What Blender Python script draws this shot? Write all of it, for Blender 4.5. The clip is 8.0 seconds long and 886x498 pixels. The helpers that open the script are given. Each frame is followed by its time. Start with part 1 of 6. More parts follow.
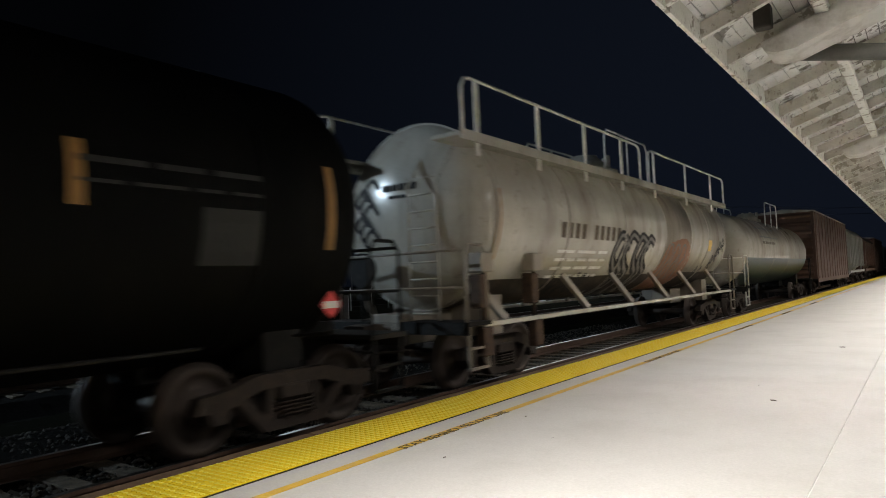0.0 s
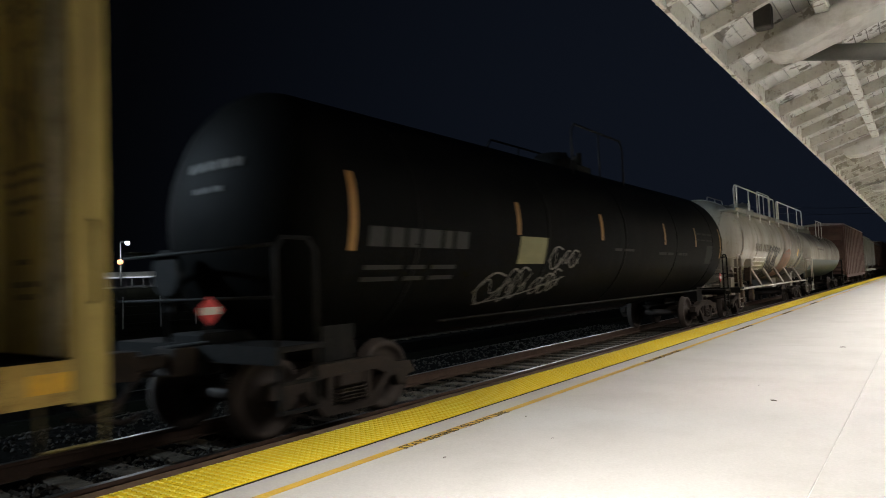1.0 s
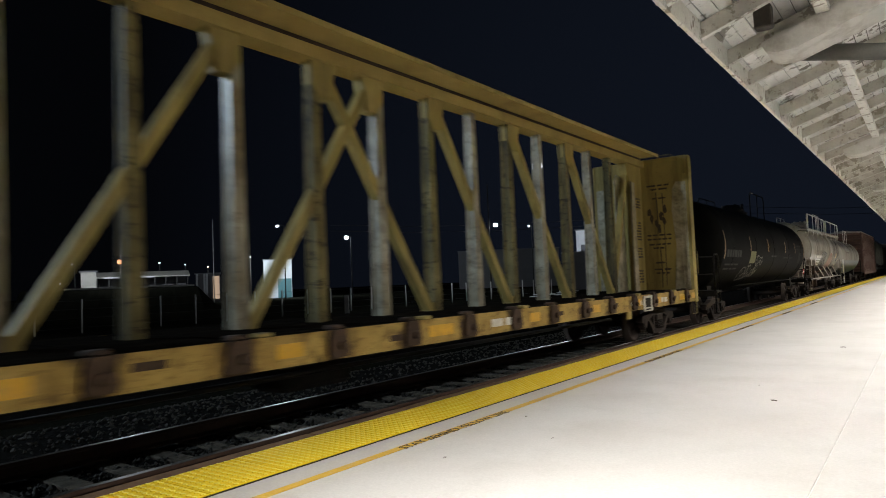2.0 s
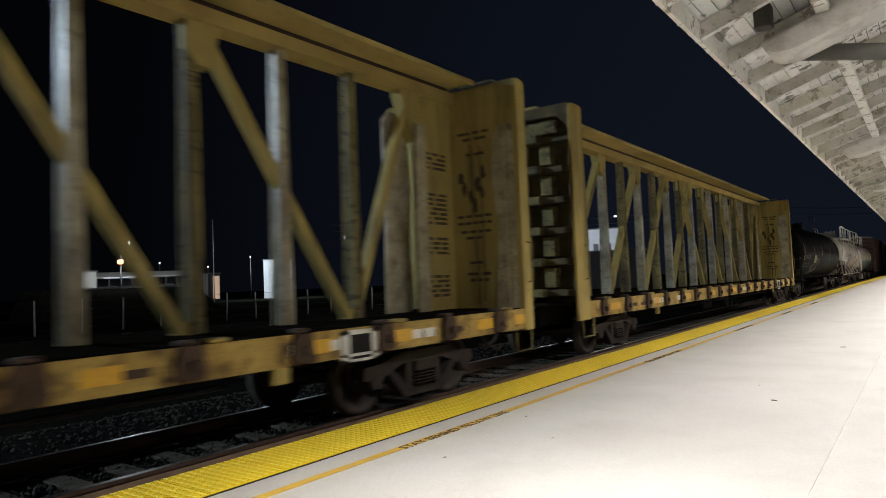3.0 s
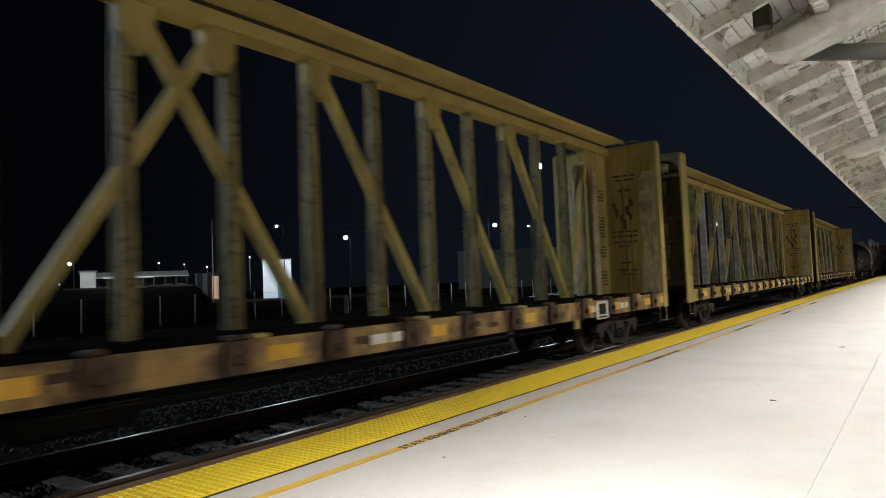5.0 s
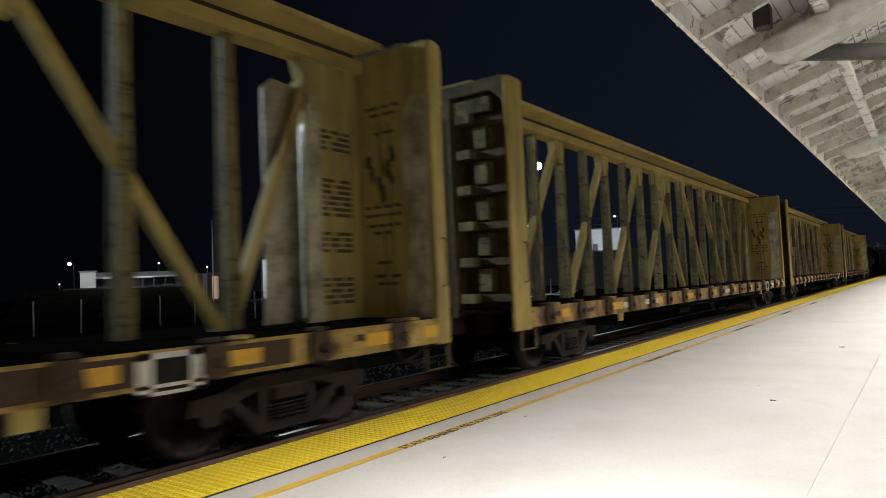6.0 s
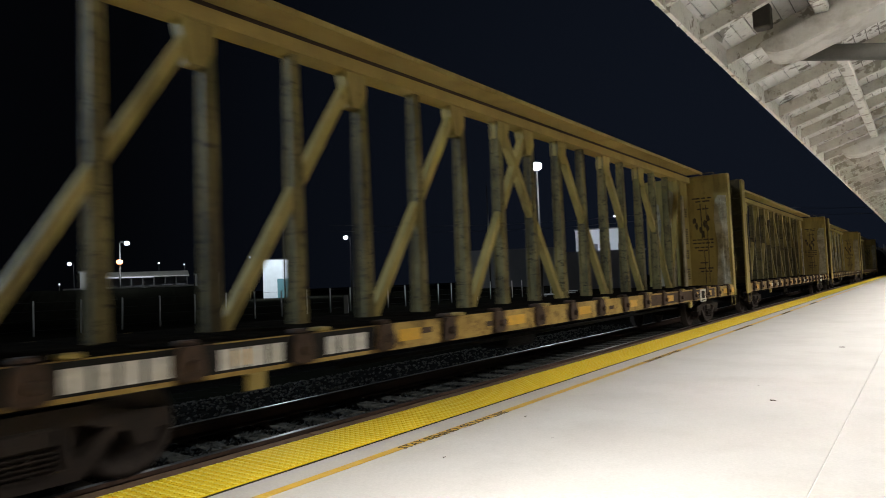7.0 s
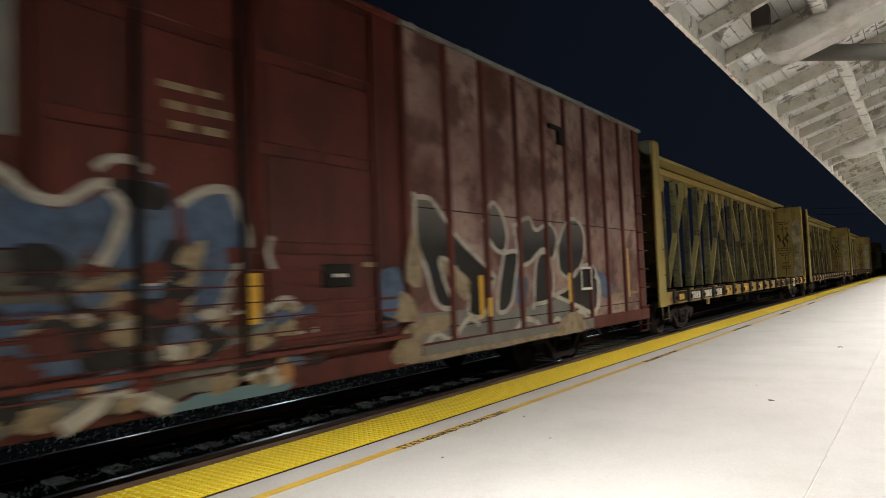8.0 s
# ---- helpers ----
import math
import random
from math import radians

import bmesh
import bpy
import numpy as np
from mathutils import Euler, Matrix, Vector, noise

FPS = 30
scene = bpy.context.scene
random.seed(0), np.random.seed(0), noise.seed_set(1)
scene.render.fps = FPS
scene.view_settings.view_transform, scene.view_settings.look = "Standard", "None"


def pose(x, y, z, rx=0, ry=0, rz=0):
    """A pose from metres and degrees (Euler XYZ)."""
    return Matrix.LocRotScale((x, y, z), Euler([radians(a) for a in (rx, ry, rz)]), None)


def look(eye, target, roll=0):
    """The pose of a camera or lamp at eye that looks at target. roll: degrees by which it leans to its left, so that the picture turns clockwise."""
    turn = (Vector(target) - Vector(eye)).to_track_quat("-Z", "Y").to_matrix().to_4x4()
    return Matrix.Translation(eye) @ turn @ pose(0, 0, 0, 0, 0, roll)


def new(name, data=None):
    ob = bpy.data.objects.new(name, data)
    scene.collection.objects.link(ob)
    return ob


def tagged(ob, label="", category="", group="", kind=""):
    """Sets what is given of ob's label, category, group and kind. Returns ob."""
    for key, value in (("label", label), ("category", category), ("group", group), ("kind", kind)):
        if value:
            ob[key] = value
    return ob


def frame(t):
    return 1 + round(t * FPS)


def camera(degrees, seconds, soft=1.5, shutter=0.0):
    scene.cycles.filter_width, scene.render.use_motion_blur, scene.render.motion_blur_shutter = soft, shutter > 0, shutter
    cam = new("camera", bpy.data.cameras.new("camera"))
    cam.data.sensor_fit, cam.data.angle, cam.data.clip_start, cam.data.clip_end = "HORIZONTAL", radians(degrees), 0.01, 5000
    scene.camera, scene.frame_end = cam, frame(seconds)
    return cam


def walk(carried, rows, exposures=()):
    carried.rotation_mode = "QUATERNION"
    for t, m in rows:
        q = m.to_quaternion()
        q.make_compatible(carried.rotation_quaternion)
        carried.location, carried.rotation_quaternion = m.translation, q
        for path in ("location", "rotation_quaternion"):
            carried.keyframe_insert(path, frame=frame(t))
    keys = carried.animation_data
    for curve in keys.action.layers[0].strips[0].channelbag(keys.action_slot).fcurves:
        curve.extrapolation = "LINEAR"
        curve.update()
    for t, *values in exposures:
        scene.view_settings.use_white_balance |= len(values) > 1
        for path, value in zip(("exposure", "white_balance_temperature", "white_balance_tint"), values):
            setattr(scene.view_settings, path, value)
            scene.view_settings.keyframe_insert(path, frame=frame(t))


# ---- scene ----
# camera: on a low stand on the platform, looking down the line; it settles by a hair
EYE = (4.393, 0.0, 1.278)
AIM = (-1.529, 8.042, 1.784)
cam = camera(68.0, 8.0, soft=0.95, shutter=0.22)


def aim(turn):
    d = Vector(AIM) - Vector(EYE)
    d.rotate(Euler((0, 0, radians(turn))))
    return look(EYE, Vector(EYE) + d, -2.3)


walk(cam, [(0.0, aim(0.0)), (3.0, aim(0.04)), (3.8, aim(0.03)), (4.2, aim(-0.02)), (7.0, aim(-0.02)), (8.0, aim(-0.14))],
     exposures=[(0.0, -0.17), (0.5, -0.13), (1.0, -0.03), (1.5, 0.0), (7.5, 0.0), (8.0, -0.04)])

# world: a clear night sky with a little town glow, and the lamps under the canopy
world = bpy.data.worlds.new("night_sky")
scene.world = world
world.use_nodes = True
wn = world.node_tree
wn.nodes.clear()
w_out, w_bg = wn.nodes.new("ShaderNodeOutputWorld"), wn.nodes.new("ShaderNodeBackground")
w_tc, w_sep, w_ramp = wn.nodes.new("ShaderNodeTexCoord"), wn.nodes.new("ShaderNodeSeparateXYZ"), wn.nodes.new("ShaderNodeValToRGB")
wn.links.new(w_tc.outputs["Generated"], w_sep.inputs[0])
wn.links.new(w_sep.outputs["Y"], w_ramp.inputs[0])
wn.links.new(w_ramp.outputs[0], w_bg.inputs[0])
wn.links.new(w_bg.outputs[0], w_out.inputs[0])
w_ramp.color_ramp.elements[0].position, w_ramp.color_ramp.elements[0].color = 0.45, (0.001, 0.0012, 0.0017, 1)
w_ramp.color_ramp.elements[1].position, w_ramp.color_ramp.elements[1].color = 1.0, (0.005, 0.007, 0.0124, 1)
w_bg.inputs[1].default_value = 1.0

TRACK, RAIL = -1.915, -0.25      # track centre and top of rail
SPEED = 15.563                   # metres a second, along +y
LAMPS = [(4.42, 7.0 + 4.5 * i, 4.2) for i in range(18)] + [(3.2, -2.6, 3.75), (3.2, 2.4, 3.75)]   # tube lights under the canopy; last two unseen, added to brighten the near platform


def lamp(name, kind, power, colour, m, size=(1, 1), spread=150):
    d = bpy.data.lights.new(name, kind)
    d.energy, d.color = power, colour
    if kind == "AREA":
        d.shape, d.size, d.size_y, d.spread = "RECTANGLE", size[0], size[1], radians(spread)
    else:
        d.shadow_soft_size = size[0]
    ob = new(name, d)
    ob.matrix_world = m
    return ob


for x, y, z in LAMPS:
    lamp("canopy_lamp", "AREA", 136.0 if x > 4 else (100.0 if y > 0 else 52.0), (1.0, 0.955, 0.9), pose(x, y, z - 0.04), (0.18, 2.2), 150 if x > 4 else 105)


# ---- materials ----
def mat(name, base, rough=0.6, metal=0.0, other=None, dirt=None, scale=3.0, fine=40.0, amount=0.5, dirty=0.4, streak=False,
        bump=0.15, coat=0.0, spot=0.0, vary=0.0, gloss=0.5, edge=(0.48, 0.68), band=0.0):
    """A worn surface: base and a second tone at a large scale, dirt in patches or runs, fine grain in tone and relief."""
    m = bpy.data.materials.new(name)
    m.use_nodes = True
    t = m.node_tree
    n, ln = t.nodes, t.links
    b = n["Principled BSDF"]
    tc = n.new("ShaderNodeTexCoord")
    oi, sh = n.new("ShaderNodeObjectInfo"), n.new("ShaderNodeVectorMath")
    sh.operation = "MULTIPLY_ADD"
    sh.inputs[1].default_value = (31.0, 17.0, 23.0)
    ln.new(oi.outputs["Random"], sh.inputs[0])
    ln.new(tc.outputs["Object"], sh.inputs[2])
    where = sh.outputs[0]

    def noisy(s, detail, stretch=None, rnd=0.55):
        no = n.new("ShaderNodeTexNoise")
        no.inputs["Scale"].default_value, no.inputs["Detail"].default_value, no.inputs["Roughness"].default_value = s, detail, rnd
        if stretch:
            mp = n.new("ShaderNodeMapping")
            mp.inputs["Scale"].default_value = stretch
            ln.new(where, mp.inputs[0])
            ln.new(mp.outputs[0], no.inputs["Vector"])
        else:
            ln.new(where, no.inputs["Vector"])
        return no.outputs[0]

    def ramp(src, lo, hi):
        r = n.new("ShaderNodeMapRange")
        r.inputs[1].default_value, r.inputs[2].default_value = lo, hi
        ln.new(src, r.inputs[0])
        return r.outputs[0]

    def times(src, k):
        r = n.new("ShaderNodeMath")
        r.operation = "MULTIPLY"
        ln.new(src, r.inputs[0])
        r.inputs[1].default_value = k
        return r.outputs[0]

    def mix(f, a, c):
        x = n.new("ShaderNodeMix")
        x.data_type = "RGBA"
        ln.new(f, x.inputs[0])
        for i, v in ((6, a), (7, c)):
            if isinstance(v, tuple):
                x.inputs[i].default_value = (*v, 1)
            else:
                ln.new(v, x.inputs[i])
        return x.outputs[2]

    other = other or tuple(c * 0.72 for c in base)
    col = mix(times(ramp(noisy(scale, 5), 0.35, 0.65), amount), base, other)
    if dirt:
        src = noisy(scale * 1.7, 6, (1, 1, 0.12) if streak else None, 0.65)
        col = mix(times(ramp(src, *edge), dirty), col, dirt)
    if band:
        src = noisy(scale * 2.0, 6, (1.2, 1.2, 2.6), 0.8)
        col = mix(times(ramp(src, 0.54, 0.6), band), col, dirt)
    if spot:
        col = mix(times(ramp(noisy(scale * 6, 7, None, 0.7), 0.58, 0.66), spot), col, dirt or other)
    fineness = noisy(fine, 4)
    col = mix(times(ramp(fineness, 0.3, 0.7), 0.22), col, tuple(c * 0.55 for c in base))
    if vary:
        col = mix(times(oi.outputs["Random"], vary), col, tuple(c * 0.4 for c in base))
    ln.new(col, b.inputs["Base Color"])
    rr = n.new("ShaderNodeMapRange")
    rr.inputs[3].default_value, rr.inputs[4].default_value = max(0.05, rough - 0.12), min(1.0, rough + 0.12)
    ln.new(fineness, rr.inputs[0])
    ln.new(rr.outputs[0], b.inputs["Roughness"])
    b.inputs["Metallic"].default_value = metal
    b.inputs["Coat Weight"].default_value = coat
    b.inputs["Specular IOR Level"].default_value = gloss
    if bump:
        bp = n.new("ShaderNodeBump")
        bp.inputs["Strength"].default_value, bp.inputs["Distance"].default_value = bump, 0.01
        ln.new(fineness, bp.inputs["Height"])
        ln.new(bp.outputs[0], b.inputs["Normal"])
    return m


def glow(name, colour, strength):
    m = bpy.data.materials.new(name)
    m.use_nodes = True
    b = m.node_tree.nodes["Principled BSDF"]
    b.inputs["Base Color"].default_value = (0.04, 0.04, 0.04, 1)
    b.inputs["Emission Color"].default_value = (*colour, 1)
    b.inputs["Emission Strength"].default_value = strength
    return m


CONCRETE = mat("concrete", (0.65, 0.635, 0.61), 0.75, other=(0.57, 0.555, 0.53), dirt=(0.43, 0.41, 0.38), scale=0.8, fine=60, amount=0.6, dirty=0.25, bump=0.12)
GROUT = mat("joint_filler", (0.78, 0.77, 0.74), 0.9, scale=6)
SEALANT = mat("black_sealant", (0.012, 0.011, 0.01), 0.7, gloss=0.2)
DULL_MARK = mat("faded_marking", (0.03, 0.03, 0.028), 0.7, bump=0, gloss=0.2)
TACTILE = mat("tactile_yellow", (0.95, 0.69, 0.006), 0.6, other=(0.9, 0.64, 0.006), dirt=(0.6, 0.42, 0.02), scale=1.2, dirty=0.15, bump=0.0, vary=0.03)
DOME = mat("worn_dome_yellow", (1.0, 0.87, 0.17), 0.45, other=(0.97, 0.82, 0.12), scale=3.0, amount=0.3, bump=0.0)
TACTILE_FAR = mat("tactile_yellow_far", (0.93, 0.7, 0.02), 0.5, other=(0.86, 0.62, 0.015), scale=2.0, dirt=(0.6, 0.44, 0.05), dirty=0.2, bump=0.2, vary=0.06)
PAINT_YELLOW = mat("line_paint", (0.82, 0.52, 0.06), 0.6, dirt=(0.6, 0.5, 0.36), scale=6, dirty=0.35, spot=0.35)
PAINT_BLACK = mat("stencil_black", (0.045, 0.036, 0.02), 0.7, dirt=(0.4, 0.33, 0.2), scale=14, dirty=0.25, spot=0.3)
EDGE_WOOD = mat("edge_timber", (0.19, 0.115, 0.075), 0.85, dirt=(0.07, 0.045, 0.03), scale=4, dirty=0.7)
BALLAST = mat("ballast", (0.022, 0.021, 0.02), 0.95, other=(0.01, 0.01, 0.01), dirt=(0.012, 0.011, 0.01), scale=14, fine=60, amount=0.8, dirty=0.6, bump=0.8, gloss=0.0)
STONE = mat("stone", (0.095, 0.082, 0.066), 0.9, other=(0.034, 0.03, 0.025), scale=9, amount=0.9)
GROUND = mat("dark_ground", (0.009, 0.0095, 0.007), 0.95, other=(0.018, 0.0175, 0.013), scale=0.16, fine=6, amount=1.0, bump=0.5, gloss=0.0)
TIE = mat("gritty_tie_timber", (0.15, 0.122, 0.09), 0.95, other=(0.075, 0.058, 0.042), dirt=(0.03, 0.024, 0.018), scale=9, fine=70, amount=0.9, dirty=0.6, spot=0.5, bump=0.9, gloss=0.2)
RUST = mat("rail_rust", (0.11, 0.065, 0.045), 0.8, dirt=(0.04, 0.03, 0.025), scale=6)
RAILTOP = mat("rail_head", (0.4, 0.38, 0.36), 0.33, 1.0, other=(0.2, 0.17, 0.15), dirt=(0.12, 0.09, 0.07), scale=3, amount=0.8, dirty=0.6, bump=0.02)
CAST = mat("cast_steel", (0.042, 0.032, 0.026), 0.8, other=(0.028, 0.022, 0.018), dirt=(0.075, 0.048, 0.034), scale=5, dirty=0.6, bump=0.3, gloss=0.3)
WHEEL = mat("wheel_steel", (0.07, 0.052, 0.042), 0.7, 0.2, dirt=(0.05, 0.035, 0.03), scale=7, dirty=0.7)
TREAD = mat("wheel_tread", (0.5, 0.48, 0.46), 0.3, 1.0, bump=0.02)
CREAM = mat("cream_yellow_paint", (0.48, 0.37, 0.125), 0.6, other=(0.34, 0.26, 0.083), dirt=(0.085, 0.058, 0.027), scale=1.5, dirty=0.6, streak=True, spot=0.3, gloss=0.2)
CHORD_PAINT = mat("tan_chord_paint", (0.5, 0.375, 0.128), 0.65, other=(0.4, 0.295, 0.098), dirt=(0.18, 0.11, 0.05), scale=0.8, amount=0.5, dirty=0.35, spot=0.15, gloss=0.2)
CREAM_DIRTY = mat("grimy_cream_paint", (0.27, 0.22, 0.088), 0.65, other=(0.12, 0.098, 0.042), dirt=(0.03, 0.022, 0.015), scale=1.9, amount=0.9, dirty=0.9, streak=True, spot=0.7, band=0.85, gloss=0.2)
# bulkhead paint darkened to hold the shade of the rear cavity
SHADED_PAINT = mat("sooty_bulkhead_paint", (0.13, 0.1, 0.048), 0.7, other=(0.06, 0.046, 0.025), dirt=(0.2, 0.16, 0.08), scale=2.4, amount=1.0, dirty=0.5, spot=0.5, gloss=0.2)
SILL_PAINT = mat("chipped_sill_paint", (0.5, 0.35, 0.105), 0.65, other=(0.34, 0.22, 0.062), dirt=(0.1, 0.056, 0.025), scale=2.6, amount=0.9, dirty=0.65, spot=0.6, edge=(0.53, 0.64), band=0.55, gloss=0.2)
SILL_GRIMY = mat("grimy_sill_paint", (0.42, 0.27, 0.085), 0.65, other=(0.22, 0.13, 0.045), dirt=(0.06, 0.035, 0.02), scale=2.4, amount=0.9, dirty=0.8, spot=0.7, edge=(0.5, 0.6))
YELLOW_REFLECT = mat("reflective_yellow", (0.75, 0.42, 0.02), 0.4, dirt=(0.3, 0.17, 0.05), scale=8, dirty=0.4)
RUSTY = mat("rusty_block", (0.055, 0.032, 0.02), 0.85, other=(0.085, 0.045, 0.025), dirt=(0.02, 0.014, 0.01), scale=7, dirty=0.7)
DECK = mat("deck_planks", (0.011, 0.0095, 0.008), 0.95, other=(0.006, 0.0055, 0.005), dirt=(0.028, 0.023, 0.018), scale=2.0, dirty=0.5, spot=0.4, gloss=0.0)
CLAD = mat("worn_cladding", (0.52, 0.48, 0.36), 0.4, other=(0.25, 0.195, 0.1), dirt=(0.085, 0.06, 0.03), scale=1.3, amount=1.0, dirty=0.7, spot=0.55, band=0.5)
GALV = mat("pale_worn_shield", (0.6, 0.54, 0.39), 0.38, 0.1, other=(0.36, 0.31, 0.19), dirt=(0.12, 0.09, 0.05), scale=2.2, amount=0.9, dirty=0.75, spot=0.55, band=0.35)


def winch_rust(m, pitch, first, colour, reach):
    """Adds rust that has run round fittings set at an even pitch along the object's own length."""
    t = m.node_tree
    n, ln = t.nodes, t.links
    b = n["Principled BSDF"]
    tc, sep, no = n.new("ShaderNodeTexCoord"), n.new("ShaderNodeSeparateXYZ"), n.new("ShaderNodeTexNoise")
    no.inputs["Scale"].default_value, no.inputs["Detail"].default_value = 5.0, 7.0
    ln.new(tc.outputs["Object"], sep.inputs[0])
    ln.new(tc.outputs["Object"], no.inputs["Vector"])

    def op(kind, a, c):
        x = n.new("ShaderNodeMath")
        x.operation = kind
        for i, v in ((0, a), (1, c)):
            if isinstance(v, float):
                x.inputs[i].default_value = v
            else:
                ln.new(v, x.inputs[i])
        return x.outputs[0]

    away = op("PINGPONG", op("ADD", sep.outputs["Y"], -first), pitch / 2)
    edge = op("ADD", away, op("MULTIPLY", op("ADD", no.outputs[0], -0.5), 0.85))
    r = n.new("ShaderNodeMapRange")
    r.inputs[1].default_value, r.inputs[2].default_value, r.inputs[3].default_value, r.inputs[4].default_value = reach, reach * 0.3, 0.0, 0.95
    ln.new(edge, r.inputs[0])
    x = n.new("ShaderNodeMix")
    x.data_type = "RGBA"
    x.inputs[7].default_value = (*colour, 1)
    ln.new(r.outputs[0], x.inputs[0])
    ln.new(b.inputs["Base Color"].links[0].from_socket, x.inputs[6])
    ln.new(x.outputs[2], b.inputs["Base Color"])


winch_rust(SILL_PAINT, 1.22, -10.34, (0.045, 0.026, 0.016), 0.26)
winch_rust(SILL_GRIMY, 1.22, -10.34, (0.035, 0.02, 0.013), 0.4)
STENCIL = mat("stencil_dark", (0.07, 0.05, 0.03), 0.7, dirt=(0.25, 0.18, 0.08), scale=9, dirty=0.5, bump=0)
WHITE_PAINT = mat("white_marking", (0.75, 0.73, 0.68), 0.6, dirt=(0.3, 0.27, 0.22), scale=8, dirty=0.5, bump=0)
TANK_WHITE = mat("tank_white", (0.55, 0.525, 0.46), 0.22, other=(0.38, 0.34, 0.28), dirt=(0.2, 0.155, 0.11), scale=0.8, amount=0.8, dirty=0.62, streak=True, spot=0.4, bump=0.05)
TANK_BELLY = mat("tank_belly_grime", (0.06, 0.048, 0.036), 0.7, other=(0.03, 0.025, 0.02), dirt=(0.14, 0.11, 0.08), scale=1.6, dirty=0.4, spot=0.4, gloss=0.2)
TANK_SOOT = mat("tank_grimy_band", (0.32, 0.28, 0.23), 0.5, other=(0.24, 0.2, 0.16), dirt=(0.1, 0.075, 0.055), scale=1.2, dirty=0.7, streak=True)
TANK_RUST = mat("tank_rust_patch", (0.27, 0.115, 0.06), 0.65, other=(0.36, 0.21, 0.14), dirt=(0.15, 0.06, 0.03), scale=2.2, dirty=0.6, spot=0.5)
TANK_BLACK = mat("tank_black", (0.0034, 0.0035, 0.0034), 0.6, other=(0.0052, 0.005, 0.0044), dirt=(0.009, 0.0085, 0.007), scale=1.0, dirty=0.6, streak=True, bump=0.04, gloss=0.04)
BLACK = mat("black_steel", (0.01, 0.0095, 0.009), 0.7, dirt=(0.03, 0.024, 0.02), scale=4, dirty=0.6, gloss=0.2)
TANK_GREEN = mat("tank_green", (0.01, 0.034, 0.025), 0.4, other=(0.02, 0.03, 0.024), scale=1.5, bump=0.04, gloss=0.25)
STRIPE = mat("amber_reflector", (0.3, 0.15, 0.03), 0.45, dirt=(0.2, 0.1, 0.03), scale=9, dirty=0.5)
RED_SIGN = mat("red_placard", (0.6, 0.05, 0.05), 0.5, bump=0)
PATCH = mat("olive_patch", (0.2, 0.19, 0.09), 0.7, scale=4, bump=0)
BOX_RED = mat("boxcar_oxide", (0.135, 0.028, 0.018), 0.6, other=(0.075, 0.018, 0.012), dirt=(0.03, 0.009, 0.007), scale=1.2, amount=0.8, dirty=0.7, streak=True, spot=0.4, gloss=0.3)
BOX_FADED = mat("boxcar_faded", (0.4, 0.28, 0.235), 0.6, other=(0.12, 0.034, 0.026), dirt=(0.065, 0.015, 0.011), scale=0.9, amount=1.0, dirty=0.85, spot=0.6, edge=(0.47, 0.6), gloss=0.3)
GREY_ROOF = mat("galvanised_roof", (0.32, 0.31, 0.29), 0.5, 0.4, dirt=(0.12, 0.08, 0.06), scale=2, dirty=0.6)
G_WHITE = mat("spray_white", (0.5, 0.47, 0.4), 0.6, other=(0.36, 0.32, 0.27), dirt=(0.17, 0.12, 0.09), scale=3, dirty=0.75, spot=0.3, bump=0, gloss=0.2)
G_BLACK = mat("spray_black", (0.016, 0.015, 0.015), 0.65, other=(0.045, 0.04, 0.038), scale=2.0, amount=0.6, bump=0, gloss=0.2)
LETTER_FADE = mat("spray_black_to_grey", (0.016, 0.015, 0.015), 0.65, other=(0.035, 0.032, 0.03), scale=2.0, amount=0.6, bump=0, gloss=0.2)
t_ = LETTER_FADE.node_tree
f_tc, f_sep, f_map, f_mix = (t_.nodes.new(k) for k in ("ShaderNodeTexCoord", "ShaderNodeSeparateXYZ", "ShaderNodeMapRange", "ShaderNodeMix"))
f_map.inputs[1].default_value, f_map.inputs[2].default_value = 1.95, 2.6
f_mix.data_type, f_mix.inputs[7].default_value = "RGBA", (0.17, 0.155, 0.14, 1)
t_.links.new(f_tc.outputs["Object"], f_sep.inputs[0])
t_.links.new(f_sep.outputs["Z"], f_map.inputs[0])
t_.links.new(f_map.outputs[0], f_mix.inputs[0])
t_.links.new(t_.nodes["Principled BSDF"].inputs["Base Color"].links[0].from_socket, f_mix.inputs[6])
t_.links.new(f_mix.outputs[2], t_.nodes["Principled BSDF"].inputs["Base Color"])
G_GREY = mat("spray_grey", (0.2, 0.19, 0.175), 0.6, other=(0.1, 0.095, 0.09), scale=2, dirt=(0.3, 0.27, 0.22), dirty=0.4, bump=0, gloss=0.2)
G_BLUE = mat("spray_blue", (0.085, 0.13, 0.22), 0.6, other=(0.13, 0.16, 0.2), dirt=(0.03, 0.035, 0.045), scale=2.5, dirty=0.6, spot=0.4, bump=0, gloss=0.2)
G_CREAM = mat("spray_cream", (0.36, 0.28, 0.17), 0.6, other=(0.2, 0.15, 0.1), dirt=(0.05, 0.035, 0.025), dirty=0.7, spot=0.5, scale=4, bump=0, gloss=0.2)
G_OLIVE = mat("spray_olive", (0.12, 0.105, 0.075), 0.65, other=(0.05, 0.042, 0.034), dirt=(0.13, 0.15, 0.17), scale=2.6, amount=0.9, dirty=0.6, spot=0.3, bump=0)
G_TEAL = mat("spray_teal", (0.12, 0.22, 0.25), 0.6, other=(0.09, 0.14, 0.16), scale=3, bump=0)
G_ORANGE = mat("spray_orange", (0.42, 0.2, 0.07), 0.6, scale=4, bump=0)
HOPPER_GREY = mat("hopper_grey", (0.3, 0.31, 0.29), 0.6, dirt=(0.14, 0.12, 0.1), scale=1.2, dirty=0.6, streak=True)
